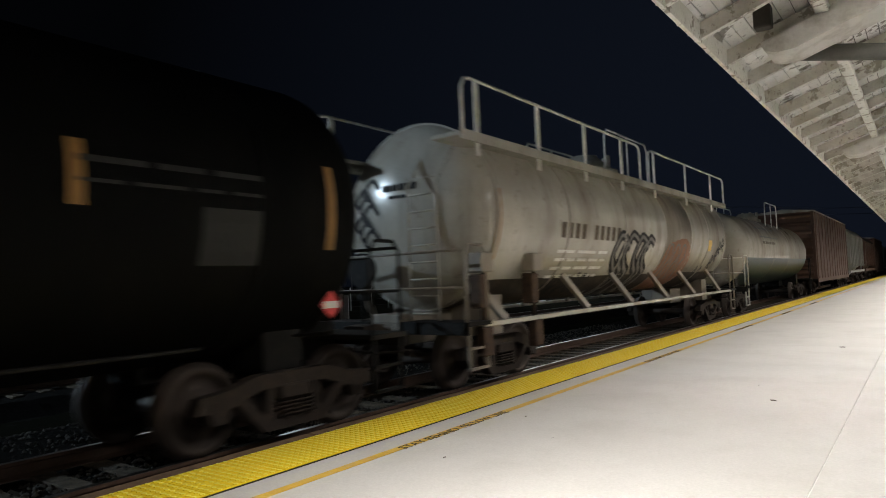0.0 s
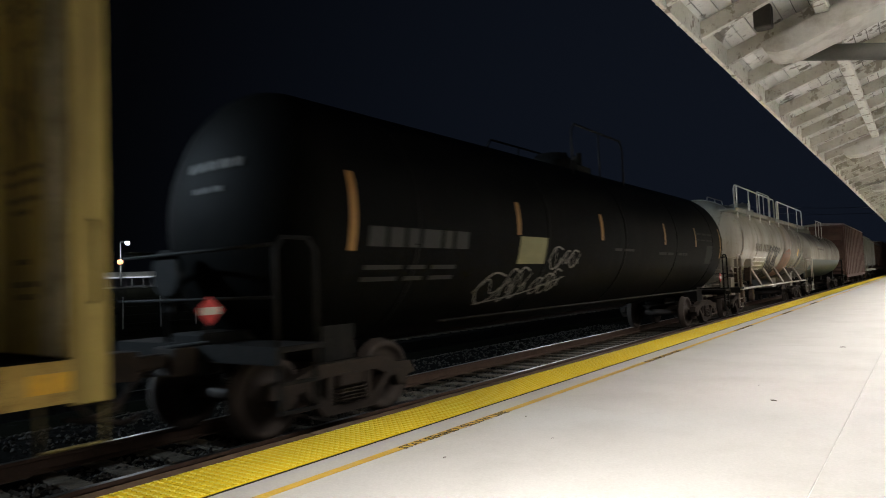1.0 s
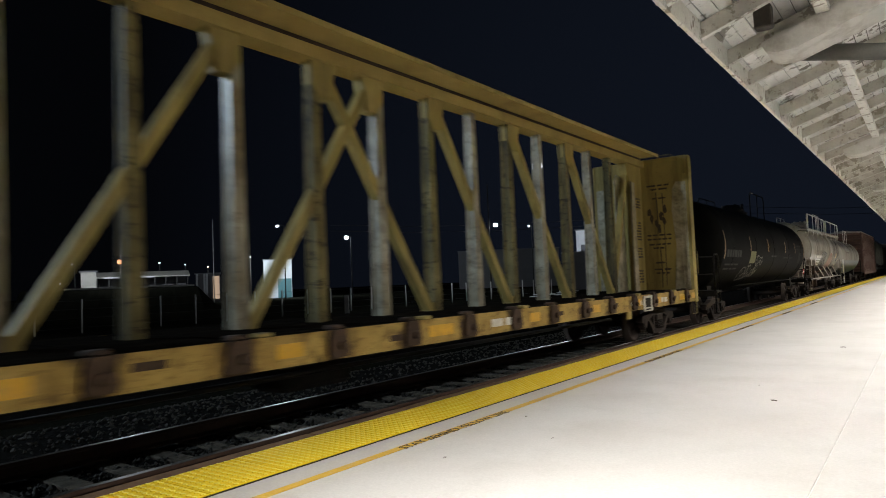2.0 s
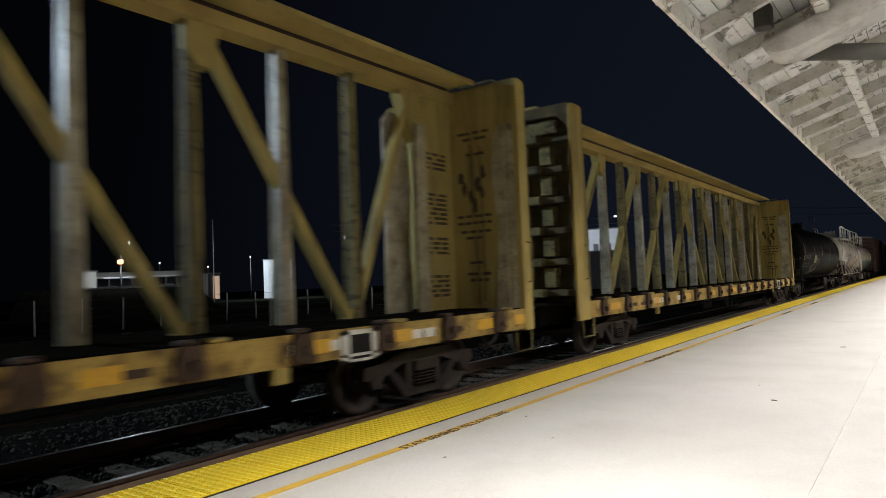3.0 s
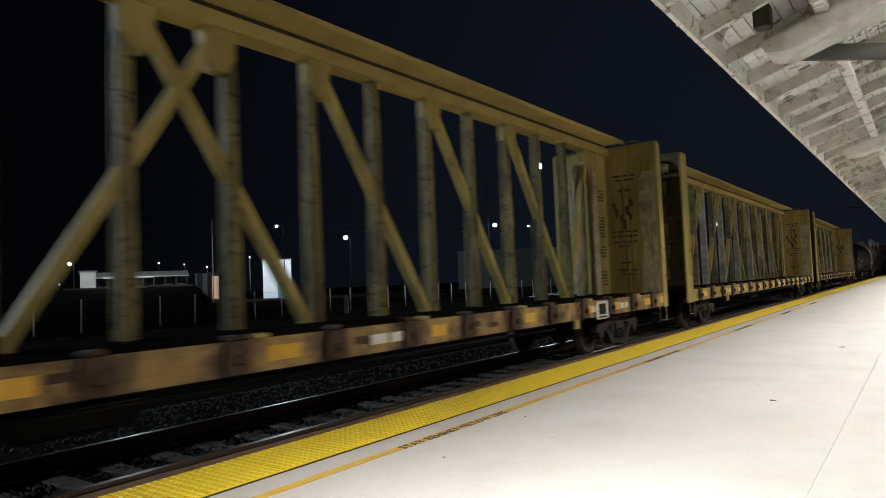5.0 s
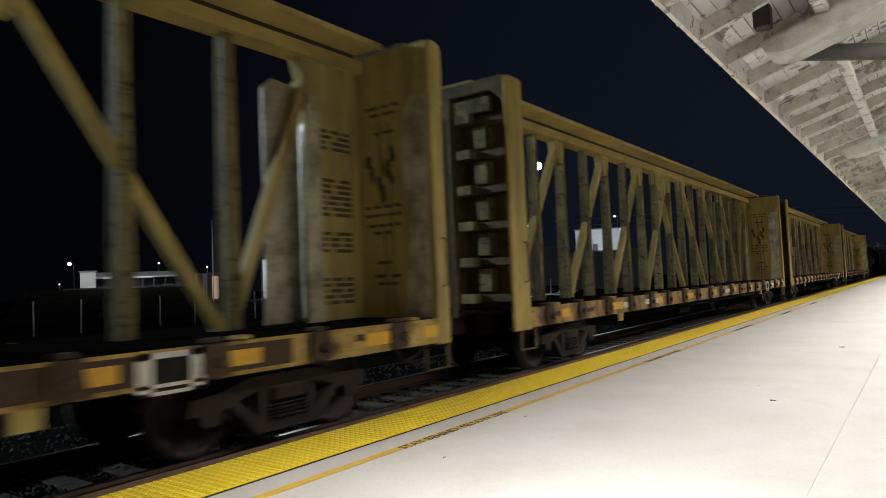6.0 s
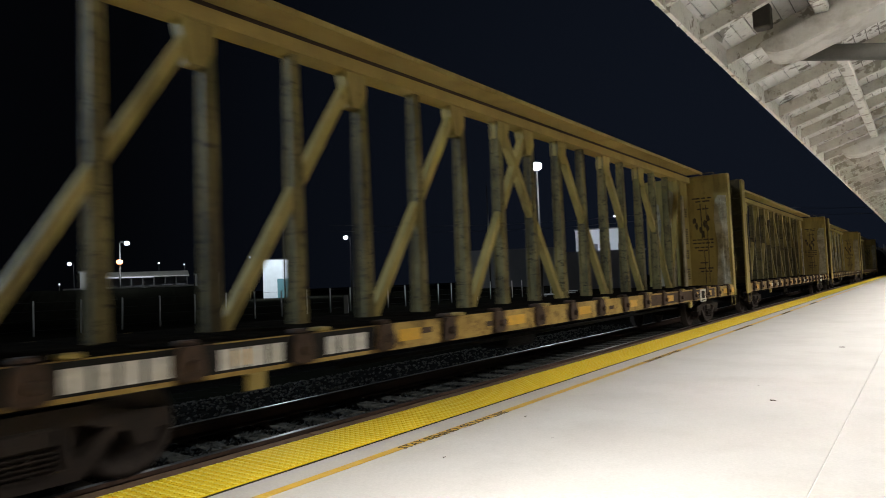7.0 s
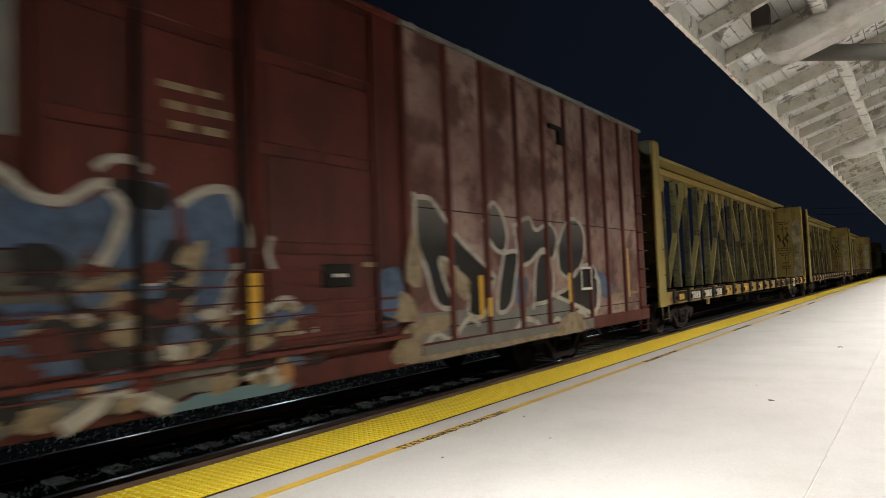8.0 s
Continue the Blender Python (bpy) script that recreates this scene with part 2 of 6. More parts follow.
BROWN_CAR = mat("brown_car", (0.1, 0.05, 0.035), 0.6, dirt=(0.05, 0.03, 0.025), scale=1.2, dirty=0.6, streak=True)
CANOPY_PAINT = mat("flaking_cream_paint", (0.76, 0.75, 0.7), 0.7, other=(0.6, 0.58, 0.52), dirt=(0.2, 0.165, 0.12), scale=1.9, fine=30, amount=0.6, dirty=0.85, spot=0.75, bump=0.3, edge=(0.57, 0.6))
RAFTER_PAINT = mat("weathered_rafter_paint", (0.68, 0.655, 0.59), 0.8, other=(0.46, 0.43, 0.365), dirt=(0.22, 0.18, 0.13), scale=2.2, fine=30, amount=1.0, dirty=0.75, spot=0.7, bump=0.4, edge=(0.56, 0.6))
BOX_DARK = mat("rusted_dark_box", (0.035, 0.03, 0.025), 0.7, other=(0.06, 0.045, 0.03), scale=6)
BOARD_PAINT = mat("peeling_board_paint", (0.9, 0.895, 0.87), 0.75, other=(0.66, 0.64, 0.59), dirt=(0.14, 0.115, 0.085), scale=1.6, fine=30, amount=0.6, dirty=0.9, spot=0.85, bump=0.3, edge=(0.57, 0.6))
STEEL_PAINT = mat("beam_paint", (0.68, 0.66, 0.61), 0.55, dirt=(0.26, 0.22, 0.17), scale=1.5, dirty=0.7, bump=0.08)
PIPE_GREY = mat("grey_pipe", (0.13, 0.125, 0.11), 0.55, dirt=(0.07, 0.06, 0.05), scale=4)
WALL_PALE = mat("pale_stucco", (0.6, 0.58, 0.53), 0.85, scale=1.0)
BLDG_WHITE = mat("white_siding", (0.7, 0.72, 0.74), 0.7, scale=0.4, bump=0)
BLDG_DARK = mat("dark_siding", (0.16, 0.16, 0.17), 0.8, scale=0.4, bump=0)
TEAL_DOOR = mat("teal_door", (0.08, 0.2, 0.22), 0.6)
POST_WHITE = mat("white_post", (0.85, 0.85, 0.82), 0.6)
POLE = mat("lamp_pole", (0.035, 0.035, 0.035), 0.6)
LIGHT_WHITE = glow("lamp_white", (0.8, 0.88, 1.0), 14.0)
LIGHT_DIM = glow("lamp_dim", (0.85, 0.92, 1.0), 4.0)
LIGHT_RED = glow("lamp_red", (1.0, 0.4, 0.18), 4.5)
LIGHT_WARM = glow("lamp_warm", (1.0, 0.75, 0.5), 6.0)
DIM_WINDOW = glow("dim_window", (0.85, 0.92, 1.0), 0.07)
EAVE_GLOW = glow("lit_eave", (0.8, 0.86, 1.0), 0.55)
DOOR_GLOW = glow("lit_doorway", (0.9, 0.95, 1.0), 0.9)
WARM_WALL = glow("warm_lit_panel", (1.0, 0.72, 0.5), 0.42)
TUBE = glow("tube_light", (1.0, 0.95, 0.86), 12.0)


# ---- mesh helpers ----
def box(bm, x0, x1, y0, y1, z0, z1, bevel=0.0):
    vs = [bm.verts.new((x, y, z)) for z in (z0, z1) for y in (y0, y1) for x in (x0, x1)]
    fs = [bm.faces.new([vs[i] for i in f]) for f in ((0, 2, 3, 1), (4, 5, 7, 6), (0, 1, 5, 4), (2, 6, 7, 3), (0, 4, 6, 2), (1, 3, 7, 5))]
    if bevel:
        bmesh.ops.bevel(bm, geom=list({e for f in fs for e in f.edges}), offset=bevel, segments=1, affect="EDGES")
    return bm


def beam(bm, a, b, w, h, side=(1, 0, 0)):
    """A square bar from a to b; w across side, h across the third way."""
    a, b, s = Vector(a), Vector(b), Vector(side)
    d = (b - a).normalized()
    s = (s - d * s.dot(d)).normalized()
    u = d.cross(s)
    ring = [[bm.verts.new(p + s * i * w / 2 + u * j * h / 2) for i, j in ((-1, -1), (1, -1), (1, 1), (-1, 1))] for p in (a, b)]
    bm.faces.new(ring[0][::-1])
    bm.faces.new(ring[1])
    for i in range(4):
        bm.faces.new([ring[0][i], ring[0][(i + 1) % 4], ring[1][(i + 1) % 4], ring[1][i]])
    return bm


def tube(bm, pts, r, seg=8):
    pts = [Vector(p) for p in pts]
    rings, last = [], None
    for i, p in enumerate(pts):
        d = (pts[min(i + 1, len(pts) - 1)] - pts[max(i - 1, 0)]).normalized()
        s = last if last is not None else (Vector((0, 0, 1)) if abs(d.z) < 0.9 else Vector((1, 0, 0)))
        s = (s - d * s.dot(d)).normalized()
        last = s
        u = d.cross(s)
        rings.append([bm.verts.new(p + (s * math.cos(a) + u * math.sin(a)) * r) for a in [2 * math.pi * k / seg for k in range(seg)]])
    for a, b in zip(rings, rings[1:]):
        for k in range(seg):
            bm.faces.new([a[k], a[(k + 1) % seg], b[(k + 1) % seg], b[k]]).smooth = True
    bm.faces.new(rings[0][::-1])
    bm.faces.new(rings[-1])
    return bm


def lathe(bm, profile, axis="x", seg=32, centre=(0, 0, 0)):
    """profile: (along, radius) pairs round the axis through centre."""
    c = Vector(centre)
    rings = []
    for a, r in profile:
        ring = []
        for k in range(seg):
            t = 2 * math.pi * k / seg
            p = {"x": (a, r * math.cos(t), r * math.sin(t)), "y": (r * math.sin(t), a, r * math.cos(t)), "z": (r * math.cos(t), r * math.sin(t), a)}[axis]
            ring.append(bm.verts.new(c + Vector(p)))
        rings.append(ring)
    for a, b in zip(rings, rings[1:]):
        for k in range(seg):
            bm.faces.new([a[k], a[(k + 1) % seg], b[(k + 1) % seg], b[k]]).smooth = True
    bm.faces.new(rings[0][::-1])
    bm.faces.new(rings[-1])
    return bm


def prism(bm, outline, x0, x1):
    """A plate cut to an outline of (y, z), from x0 to x1."""
    a, b = [bm.verts.new((x0, y, z)) for y, z in outline], [bm.verts.new((x1, y, z)) for y, z in outline]
    bm.faces.new(a[::-1])
    bm.faces.new(b)
    for i in range(len(outline)):
        j = (i + 1) % len(outline)
        bm.faces.new([a[i], a[j], b[j], b[i]])
    return bm


def mesh_of(name, bm, material):
    bmesh.ops.recalc_face_normals(bm, faces=bm.faces)
    me = bpy.data.meshes.new(name)
    bm.to_mesh(me)
    bm.free()
    me.materials.append(material)
    return me


def place(name, me, parent=None, at=(0, 0, 0), label=""):
    ob = new(name, me)
    ob.parent = parent
    ob.location = at
    if label:
        tagged(ob, label)
    return ob


def part(name, bm, material, parent, label="", at=(0, 0, 0)):
    return place(name, mesh_of(name, bm, material), parent, at, label)


def B():
    return bmesh.new()


def smooth_line(pts, closed=False, steps=6):
    """Catmull-Rom through pts."""
    n, out = len(pts), []
    for i in range(n if closed else n - 1):
        q = [pts[(i + k) % n] if closed else pts[min(max(i + k, 0), n - 1)] for k in (-1, 0, 1, 2)]
        for s in range(steps):
            t = s / steps
            out.append(tuple(0.5 * (2 * b + (c - a) * t + (2 * a - 5 * b + 4 * c - d) * t * t + (3 * b - a - 3 * c + d) * t ** 3) for a, b, c, d in zip(*q)))
    if not closed:
        out.append(tuple(pts[-1]))
    return out


def stroke(bm, pts, width, to3d, closed=False, steps=6):
    """A painted stroke: a strip of that width along a curve in the surface's own (u, v)."""
    line = smooth_line(pts, closed, steps)
    n, rows = len(line), []
    for i, p in enumerate(line):
        a, b = (line[(i - 1) % n], line[(i + 1) % n]) if closed else (line[max(i - 1, 0)], line[min(i + 1, n - 1)])
        d = Vector((b[0] - a[0], b[1] - a[1]))
        d = d.normalized() if d.length > 1e-6 else Vector((1, 0))
        rows.append([bm.verts.new(to3d(p[0] - d.y * s * width / 2, p[1] + d.x * s * width / 2)) for s in (-1, 1)])
    for i in range(n if closed else n - 1):
        a, b = rows[i], rows[(i + 1) % n]
        bm.faces.new([a[0], a[1], b[1], b[0]])
    return bm


def fill(bm, pts, to3d, steps=5):
    """A painted area with a curved outline, as thin level slices, so that it follows a round side."""
    line = smooth_line(pts, True, steps)
    lo, hi = min(p[1] for p in line), max(p[1] for p in line)
    rows = max(3, int((hi - lo) / 0.05))
    for r in range(rows):
        v0, v1 = lo + (hi - lo) * r / rows, lo + (hi - lo) * (r + 1) / rows
        vm, cuts = (v0 + v1) / 2, []
        for (ax, ay), (bx, by) in zip(line, line[1:] + line[:1]):
            if (ay > vm) != (by > vm):
                k = (vm - ay) / (by - ay)
                cuts.append((ax + (bx - ax) * k, (bx - ax) / (by - ay)))
        cuts.sort()
        for (u0, s0), (u1, s1) in zip(cuts[::2], cuts[1::2]):
            h = (v1 - v0) / 2
            s0, s1 = max(-3, min(3, s0)), max(-3, min(3, s1))
            bm.faces.new([bm.verts.new(to3d(u, v)) for u, v in ((u0 - s0 * h, v0), (u1 - s1 * h, v0), (u1 + s1 * h, v1), (u0 + s0 * h, v1))])
    return bm


def bars(bm, u0, u1, v, h, to3d, words, rng):
    """A line of marking that cannot be read: plain bars."""
    total = u1 - u0
    cuts = [rng.uniform(0.6, 1.4) for _ in range(words)]
    k, u = total / (sum(cuts) + 0.25 * (words - 1)), u0
    for c in cuts:
        bm.faces.new([bm.verts.new(to3d(a, b)) for a, b in ((u, v), (u + c * k, v), (u + c * k, v + h), (u, v + h))])
        u += (c + 0.25) * k
    return bm


# ---- the ground, tracks and platform ----
def structure(name, bm, material, label, category=""):
    return tagged(part(name, bm, material, None), label, category or name, kind="structure")


def uneven_sheet(x0, x1, y0, y1, step, height):
    bm, nx, ny = B(), max(1, round((x1 - x0) / step)), max(1, round((y1 - y0) / step))
    g = [[bm.verts.new((x0 + (x1 - x0) * i / nx, y0 + (y1 - y0) * j / ny, height(x0 + (x1 - x0) * i / nx, y0 + (y1 - y0) * j / ny))) for i in range(nx + 1)] for j in range(ny + 1)]
    for j in range(ny):
        for i in range(nx):
            bm.faces.new([g[j][i], g[j][i + 1], g[j + 1][i + 1], g[j + 1][i]])
    return bm


def bed_height(x, y):
    """The ballast: level between the rails, a shallow ditch beside the platform."""
    z = RAIL - 0.2
    if x < -5.0:
        z -= min(0.25, (-5.0 - x) * 0.2) * (1 if x > -7.6 or x < -12.4 else max(0.0, min(1.0, (-x - 7.6) * -2 + 1, 1)))
    return z + 0.025 * noise.noise((x * 5, y * 5, 0)) + 0.02 * noise.noise((x * 14, y * 14, 3))


bm = B()
box(bm, -900, 900, -300, 1400, -1.4, -0.69)
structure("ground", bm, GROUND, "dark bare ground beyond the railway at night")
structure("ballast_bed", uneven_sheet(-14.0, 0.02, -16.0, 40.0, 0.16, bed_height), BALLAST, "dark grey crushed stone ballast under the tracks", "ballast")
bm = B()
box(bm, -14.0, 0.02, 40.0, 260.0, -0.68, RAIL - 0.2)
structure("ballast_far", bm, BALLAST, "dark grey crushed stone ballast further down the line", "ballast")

rng = random.Random(4)
bm = B()
for k in range(15000):
    y = rng.uniform(-1.0, 22.0) if k % 3 else rng.uniform(1.0, 9.0)
    x = rng.choice((rng.uniform(-1.05, -0.12), rng.uniform(-2.5, -1.3), rng.uniform(-6.2, -2.8)))
    r, c = rng.uniform(0.014, 0.036), (x, y, bed_height(x, y) + 0.012)
    if k % 5 == 0 and y < 12:
        x = rng.uniform(-1.0, -0.14)
        r, c = rng.uniform(0.008, 0.02), (x, y, RAIL - 0.165 if x < -0.6 and (y + 6.11) % 0.52 < 0.22 else bed_height(x, y) + 0.02)
    t = rng.uniform(0, 6)
    up, ring = Vector((rng.uniform(-.4, .4), rng.uniform(-.4, .4), 0.8)) * r, []
    top, low = bm.verts.new(Vector(c) + up), bm.verts.new(Vector(c) - up)
    for i in range(5):
        a = t + i * 1.2566
        q = r * rng.uniform(0.7, 1.25)
        ring.append(bm.verts.new((c[0] + q * math.cos(a), c[1] + q * math.sin(a), c[2] + rng.uniform(-.3, .3) * r)))
    for i in range(5):
        bm.faces.new([top, ring[i], ring[(i + 1) % 5]])
        bm.faces.new([low, ring[(i + 1) % 5], ring[i]])
tagged(part("ballast_stones", bm, STONE, None), "loose grey ballast stones lying round the ties", "ballast", kind="stuff")


def track(name, centre, y0, y1, label):
    ob = tagged(new(name), label, "railway track", kind="structure")
    ob.location = (centre, 0, RAIL)
    prof = [(-0.07, -0.17), (0.07, -0.17), (0.07, -0.155), (0.012, -0.13), (0.012, -0.045), (0.036, -0.035), (0.036, -0.004), (-0.036, -0.004), (-0.036, -0.035), (-0.012, -0.045), (-0.012, -0.13), (-0.07, -0.155)]
    for side in (-0.753, 0.753):
        bm = B()
        a, b = [[bm.verts.new((side + x, y, z)) for x, z in prof] for y in (y0, y1)]
        bm.faces.new(a), bm.faces.new(b[::-1])
        for i in range(len(prof)):
            j = (i + 1) % len(prof)
            bm.faces.new([a[i], b[i], b[j], a[j]])
        rail = part("rail", bm, RUST, ob, "steel rail with a rusty web")
        bm = B()
        box(bm, side - 0.03, side + 0.03, y0, y1, -0.004, 0.0)
        part("rail_head", bm, RAILTOP, rail, "rail head polished by wheels")
    return ob


main_track = track("track_1", TRACK, -60, 260, "main track with rusty rails on timber ties")
far_track = track("track_2", -10.0, -60, 260, "second track with rails that catch distant light")
bm = B()
box(bm, -1.3, 1.3, -0.11, 0.11, -0.33, -0.165, 0.012)
tie_mesh = mesh_of("tie", bm, TIE)
for owner in (main_track, far_track):
    for i in range(95):
        t = place("tie", tie_mesh, owner, (rng.uniform(-.03, .03), -6 + i * 0.52, rng.uniform(-.012, .006)))
        t.rotation_euler = (0, 0, rng.uniform(-.02, .02))

# platform: concrete panels with open joints, a timber edge and a strip of tactile tiles
platform = tagged(new("platform"), "long low concrete station platform with a yellow tactile edge", "platform", kind="structure")
bm = B()
box(bm, 0.02, 12.0, -20, 230, -0.85, -0.058)
box(bm, 0.72, 11.9, -19.9, 229, -0.058, -0.006)
part("platform_base", bm, GROUT, platform)
# black joint, drawn wider so that the strip includes the shadow beside it
bm = B()
box(bm, 0.6505, 0.6965, -20, 230, -0.05, -0.006)
part("sealant_joint", bm, SEALANT, platform, "black sealant joint, widened by its shadow, behind the tactile tiles")
PANELS_X, PANELS_Y = [0.693, 3.77, 7.0, 12.0], [-20, -12.2, 0.0, 12.24, 24.4, 36.6, 48.8, 61, 73.2, 95, 130, 230]
for x0, x1 in zip(PANELS_X, PANELS_X[1:]):
    for y0, y1 in zip(PANELS_Y, PANELS_Y[1:]):
        bm = B()
        box(bm, x0 + 0.004, x1 - 0.004, y0 + 0.003, y1 - 0.003, -0.06, 0.0, 0.003)
        part("panel", bm, CONCRETE, platform)
bm = B()
for i in range(42):
    box(bm, -0.14, 0.04, -20 + i * 6.0 + 0.004, -14 + i * 6.0 - 0.004, -0.3, -0.012, 0.012)
part("edge_timber", bm, EDGE_WOOD, platform, "worn dark timber edge of the platform")
bm = B()
box(bm, 0, 0.605, 0.002, 0.608, -0.05, 0.0, 0.003)
for i in range(10):
    for j in range(10):
        cx, cy = 0.03 + i * 0.0605, 0.033 + j * 0.0605
        ring = [[bm.verts.new((cx + r * math.cos(k * 1.0472), cy + r * math.sin(k * 1.0472), z)) for k in range(6)] for r, z in ((0.0215, 0.0005), (0.0165, 0.0055))]
        # dome tops and +y sides take the paler yellow, other sides the tile's
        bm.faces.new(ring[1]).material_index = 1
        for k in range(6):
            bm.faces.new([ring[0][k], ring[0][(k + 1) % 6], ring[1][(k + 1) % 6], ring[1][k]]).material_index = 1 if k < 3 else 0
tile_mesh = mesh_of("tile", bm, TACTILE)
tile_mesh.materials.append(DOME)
bm = B()
box(bm, 0, 0.605, 0.002, 0.608, -0.05, 0.003, 0.003)
plain_tile = mesh_of("tile_far", bm, TACTILE_FAR)
for i in range(285):
    y = -3.0 + i * 0.61
    place("tile", tile_mesh if y < 32 else plain_tile, platform, (0.045, y, rng.uniform(-.0015, .0015)))
bm = B()
box(bm, 0.045, 0.65, 171.0, 230, -0.05, 0.002)
part("tile_run", bm, TACTILE_FAR, platform)
bm = B()
box(bm, 0.045, 0.65, -20.0, -3.0, -0.05, 0.002)
part("tile_run", bm, TACTILE_FAR, platform)

# painted line with its warning, stencilled again and again
bm = B()
for y0, y1 in ((-3, 60), (60.5, 120)):
    box(bm, 0.955, 1.035, y0, y1, -0.01, 0.003)
tagged(part("painted_line", bm, PAINT_YELLOW, None), "worn thin yellow line painted on the concrete platform", "marking", kind="structure")
for k, y in enumerate((3.93, 9.43, 14.93, 20.43, 25.93)):
    cu = bpy.data.curves.new("warning_text", "FONT")
    cu.body, cu.size, cu.align_x, cu.align_y = "STAY BEHIND YELLOW LINE", 0.125, "LEFT", "CENTER"
    cu.extrude, cu.resolution_u, cu.offset = 0.001, 2, 0.0
    tmp = bpy.data.objects.new("warning_text", cu)
    scene.collection.objects.link(tmp)
    bpy.context.view_layer.update()
    me = bpy.data.meshes.new_from_object(tmp.evaluated_get(bpy.context.evaluated_depsgraph_get()))
    bpy.data.objects.remove(tmp)
    width = max(v.co.x for v in me.vertices) - min(v.co.x for v in me.vertices)
    for v in me.vertices:
        v.co.x *= 1.57 / width
    me.materials.clear()
    me.materials.append(PAINT_BLACK)
    ob = new("warning_text", me)
    ob.matrix_world = pose(1.02, y, 0.005, 0, 0, 90)
    tagged(ob, "black stencilled words STAY BEHIND YELLOW LINE on the platform", "lettering", "platform warnings")
LITTER = ((3.13, 7.05, 0.034), (2.8, 7.93, 0.014), (1.47, 3.87, 0.02), (1.89, 4.75, 0.014), (1.3, 5.38, 0.02), (3.26, 12.1, 0.04))
# twigs and leaves dropped on the concrete
for x, y, s in LITTER:
    bm = B()
    tube(bm, [(0, 0, s * .12), (s * .6, s * .35, s * .25), (s * 1.3, s * .2, s * .15), (s * 1.8, s * .6, s * .12)], s * 0.13, 5)
    tube(bm, [(s * .6, s * .35, s * .2), (s * .9, s * .9, s * .15)], s * 0.1, 5)
    box(bm, s * .9, s * 1.4, s * .3, s * .7, 0.001, s * .08)
    ob = tagged(part("leaf_litter", bm, RUSTY, None), "small dry brown leaf scrap lying on the concrete", "litter", "scraps on the platform")
    ob.matrix_world = pose(x, y, 0.0, 0, 0, 40 * s * 100)

# ---- the canopy ----
SLOPE, EAVE_X, EAVE_Z = 0.325, 2.48, 3.85


def under(x):
    return EAVE_Z + (x - EAVE_X) * SLOPE


RIDGE = 6.2
canopy = tagged(new("canopy"), "old timber platform canopy with peeling cream paint", "canopy", kind="structure")
bm = B()
box(bm, -0.025, 0.025, -25, 160, -0.01, 0.3, 0.006)
part("fascia", bm, CANOPY_PAINT, canopy, "flaking painted eaves board", (EAVE_X, 0, EAVE_Z))
bm = B()
d = 0.19
a = [(EAVE_X + 0.026, under(EAVE_X) + 0.02), (RIDGE, under(RIDGE) + 0.02), (RIDGE, under(RIDGE) + 0.02 + d), (EAVE_X + 0.026, under(EAVE_X) + 0.02 + d)]
v0, v1 = [[bm.verts.new((x, y, z)) for x, z in a] for y in (-0.035, 0.035)]
bm.faces.new(v0), bm.faces.new(v1[::-1])
for i in range(4):
    bm.faces.new([v0[i], v1[i], v1[(i + 1) % 4], v0[(i + 1) % 4]])
bmesh.ops.bevel(bm, geom=bm.edges[:], offset=0.006, segments=1, affect="EDGES")
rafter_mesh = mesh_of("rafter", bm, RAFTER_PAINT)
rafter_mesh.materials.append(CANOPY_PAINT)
# undersides get the paler paint: light from below, put into their colour
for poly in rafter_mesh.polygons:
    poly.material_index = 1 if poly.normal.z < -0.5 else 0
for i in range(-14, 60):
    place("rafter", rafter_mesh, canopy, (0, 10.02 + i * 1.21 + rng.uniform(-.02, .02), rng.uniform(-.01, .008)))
# roof boards, laid along the eaves, with gaps and uneven edges
bm = B()
for i in range(26):
    x0 = EAVE_X - 0.06 + i * 0.148
    for j in range(19):
        y0 = -25 + j * 9.7 + (i * 3.7 % 9.7) - 9.7
        z0 = under(x0) + 0.02 + d + 0.012 + rng.uniform(-0.004, 0.006)
        z1 = z0 + 0.136 * SLOPE
        q = [bm.verts.new((x, y, z)) for x, y, z in ((x0, y0, z0), (x0 + .136, y0, z1), (x0 + .136, y0 + 9.69, z1), (x0, y0 + 9.69, z0), (x0, y0, z0 + .02), (x0 + .136, y0, z1 + .02), (x0 + .136, y0 + 9.69, z1 + .02), (x0, y0 + 9.69, z0 + .02))]
        for f in ((0, 3, 2, 1), (4, 5, 6, 7), (0, 1, 5, 4), (2, 3, 7, 6), (0, 4, 7, 3), (1, 2, 6, 5)):
            bm.faces.new([q[k] for k in f])
part("roof_boards", bm, BOARD_PAINT, canopy, "peeling painted roof boards")
bm = B()
q = [(EAVE_X - 0.1, under(EAVE_X - 0.1) + 0.3), (RIDGE, under(RIDGE) + 0.3), (10.2, under(EAVE_X - 0.1) + 0.3), (10.2, under(EAVE_X - 0.1) + 0.34), (RIDGE, under(RIDGE) + 0.34), (EAVE_X - 0.1, under(EAVE_X - 0.1) + 0.34)]
v0, v1 = [[bm.verts.new((x, y, z)) for x, z in q] for y in (-25, 160)]
bm.faces.new(v0), bm.faces.new(v1[::-1])
for i in range(6):
    bm.faces.new([v0[i], v1[i], v1[(i + 1) % 6], v0[(i + 1) % 6]])
part("roofing", bm, PIPE_GREY, canopy)
bm = B()
for k in range(60):
    # curls of old paint along the lower edge of the eaves board
    y, w = 5.5 + k * 0.4 + rng.uniform(-.19, .19), rng.uniform(.02, .12)
    prism(bm, [(y, 0.02), (y + w, 0.02), (y + w * rng.uniform(.5, .9), -rng.uniform(.004, .018)), (y + w * rng.uniform(.1, .4), -rng.uniform(.003, .014))], -0.03, -0.0255)
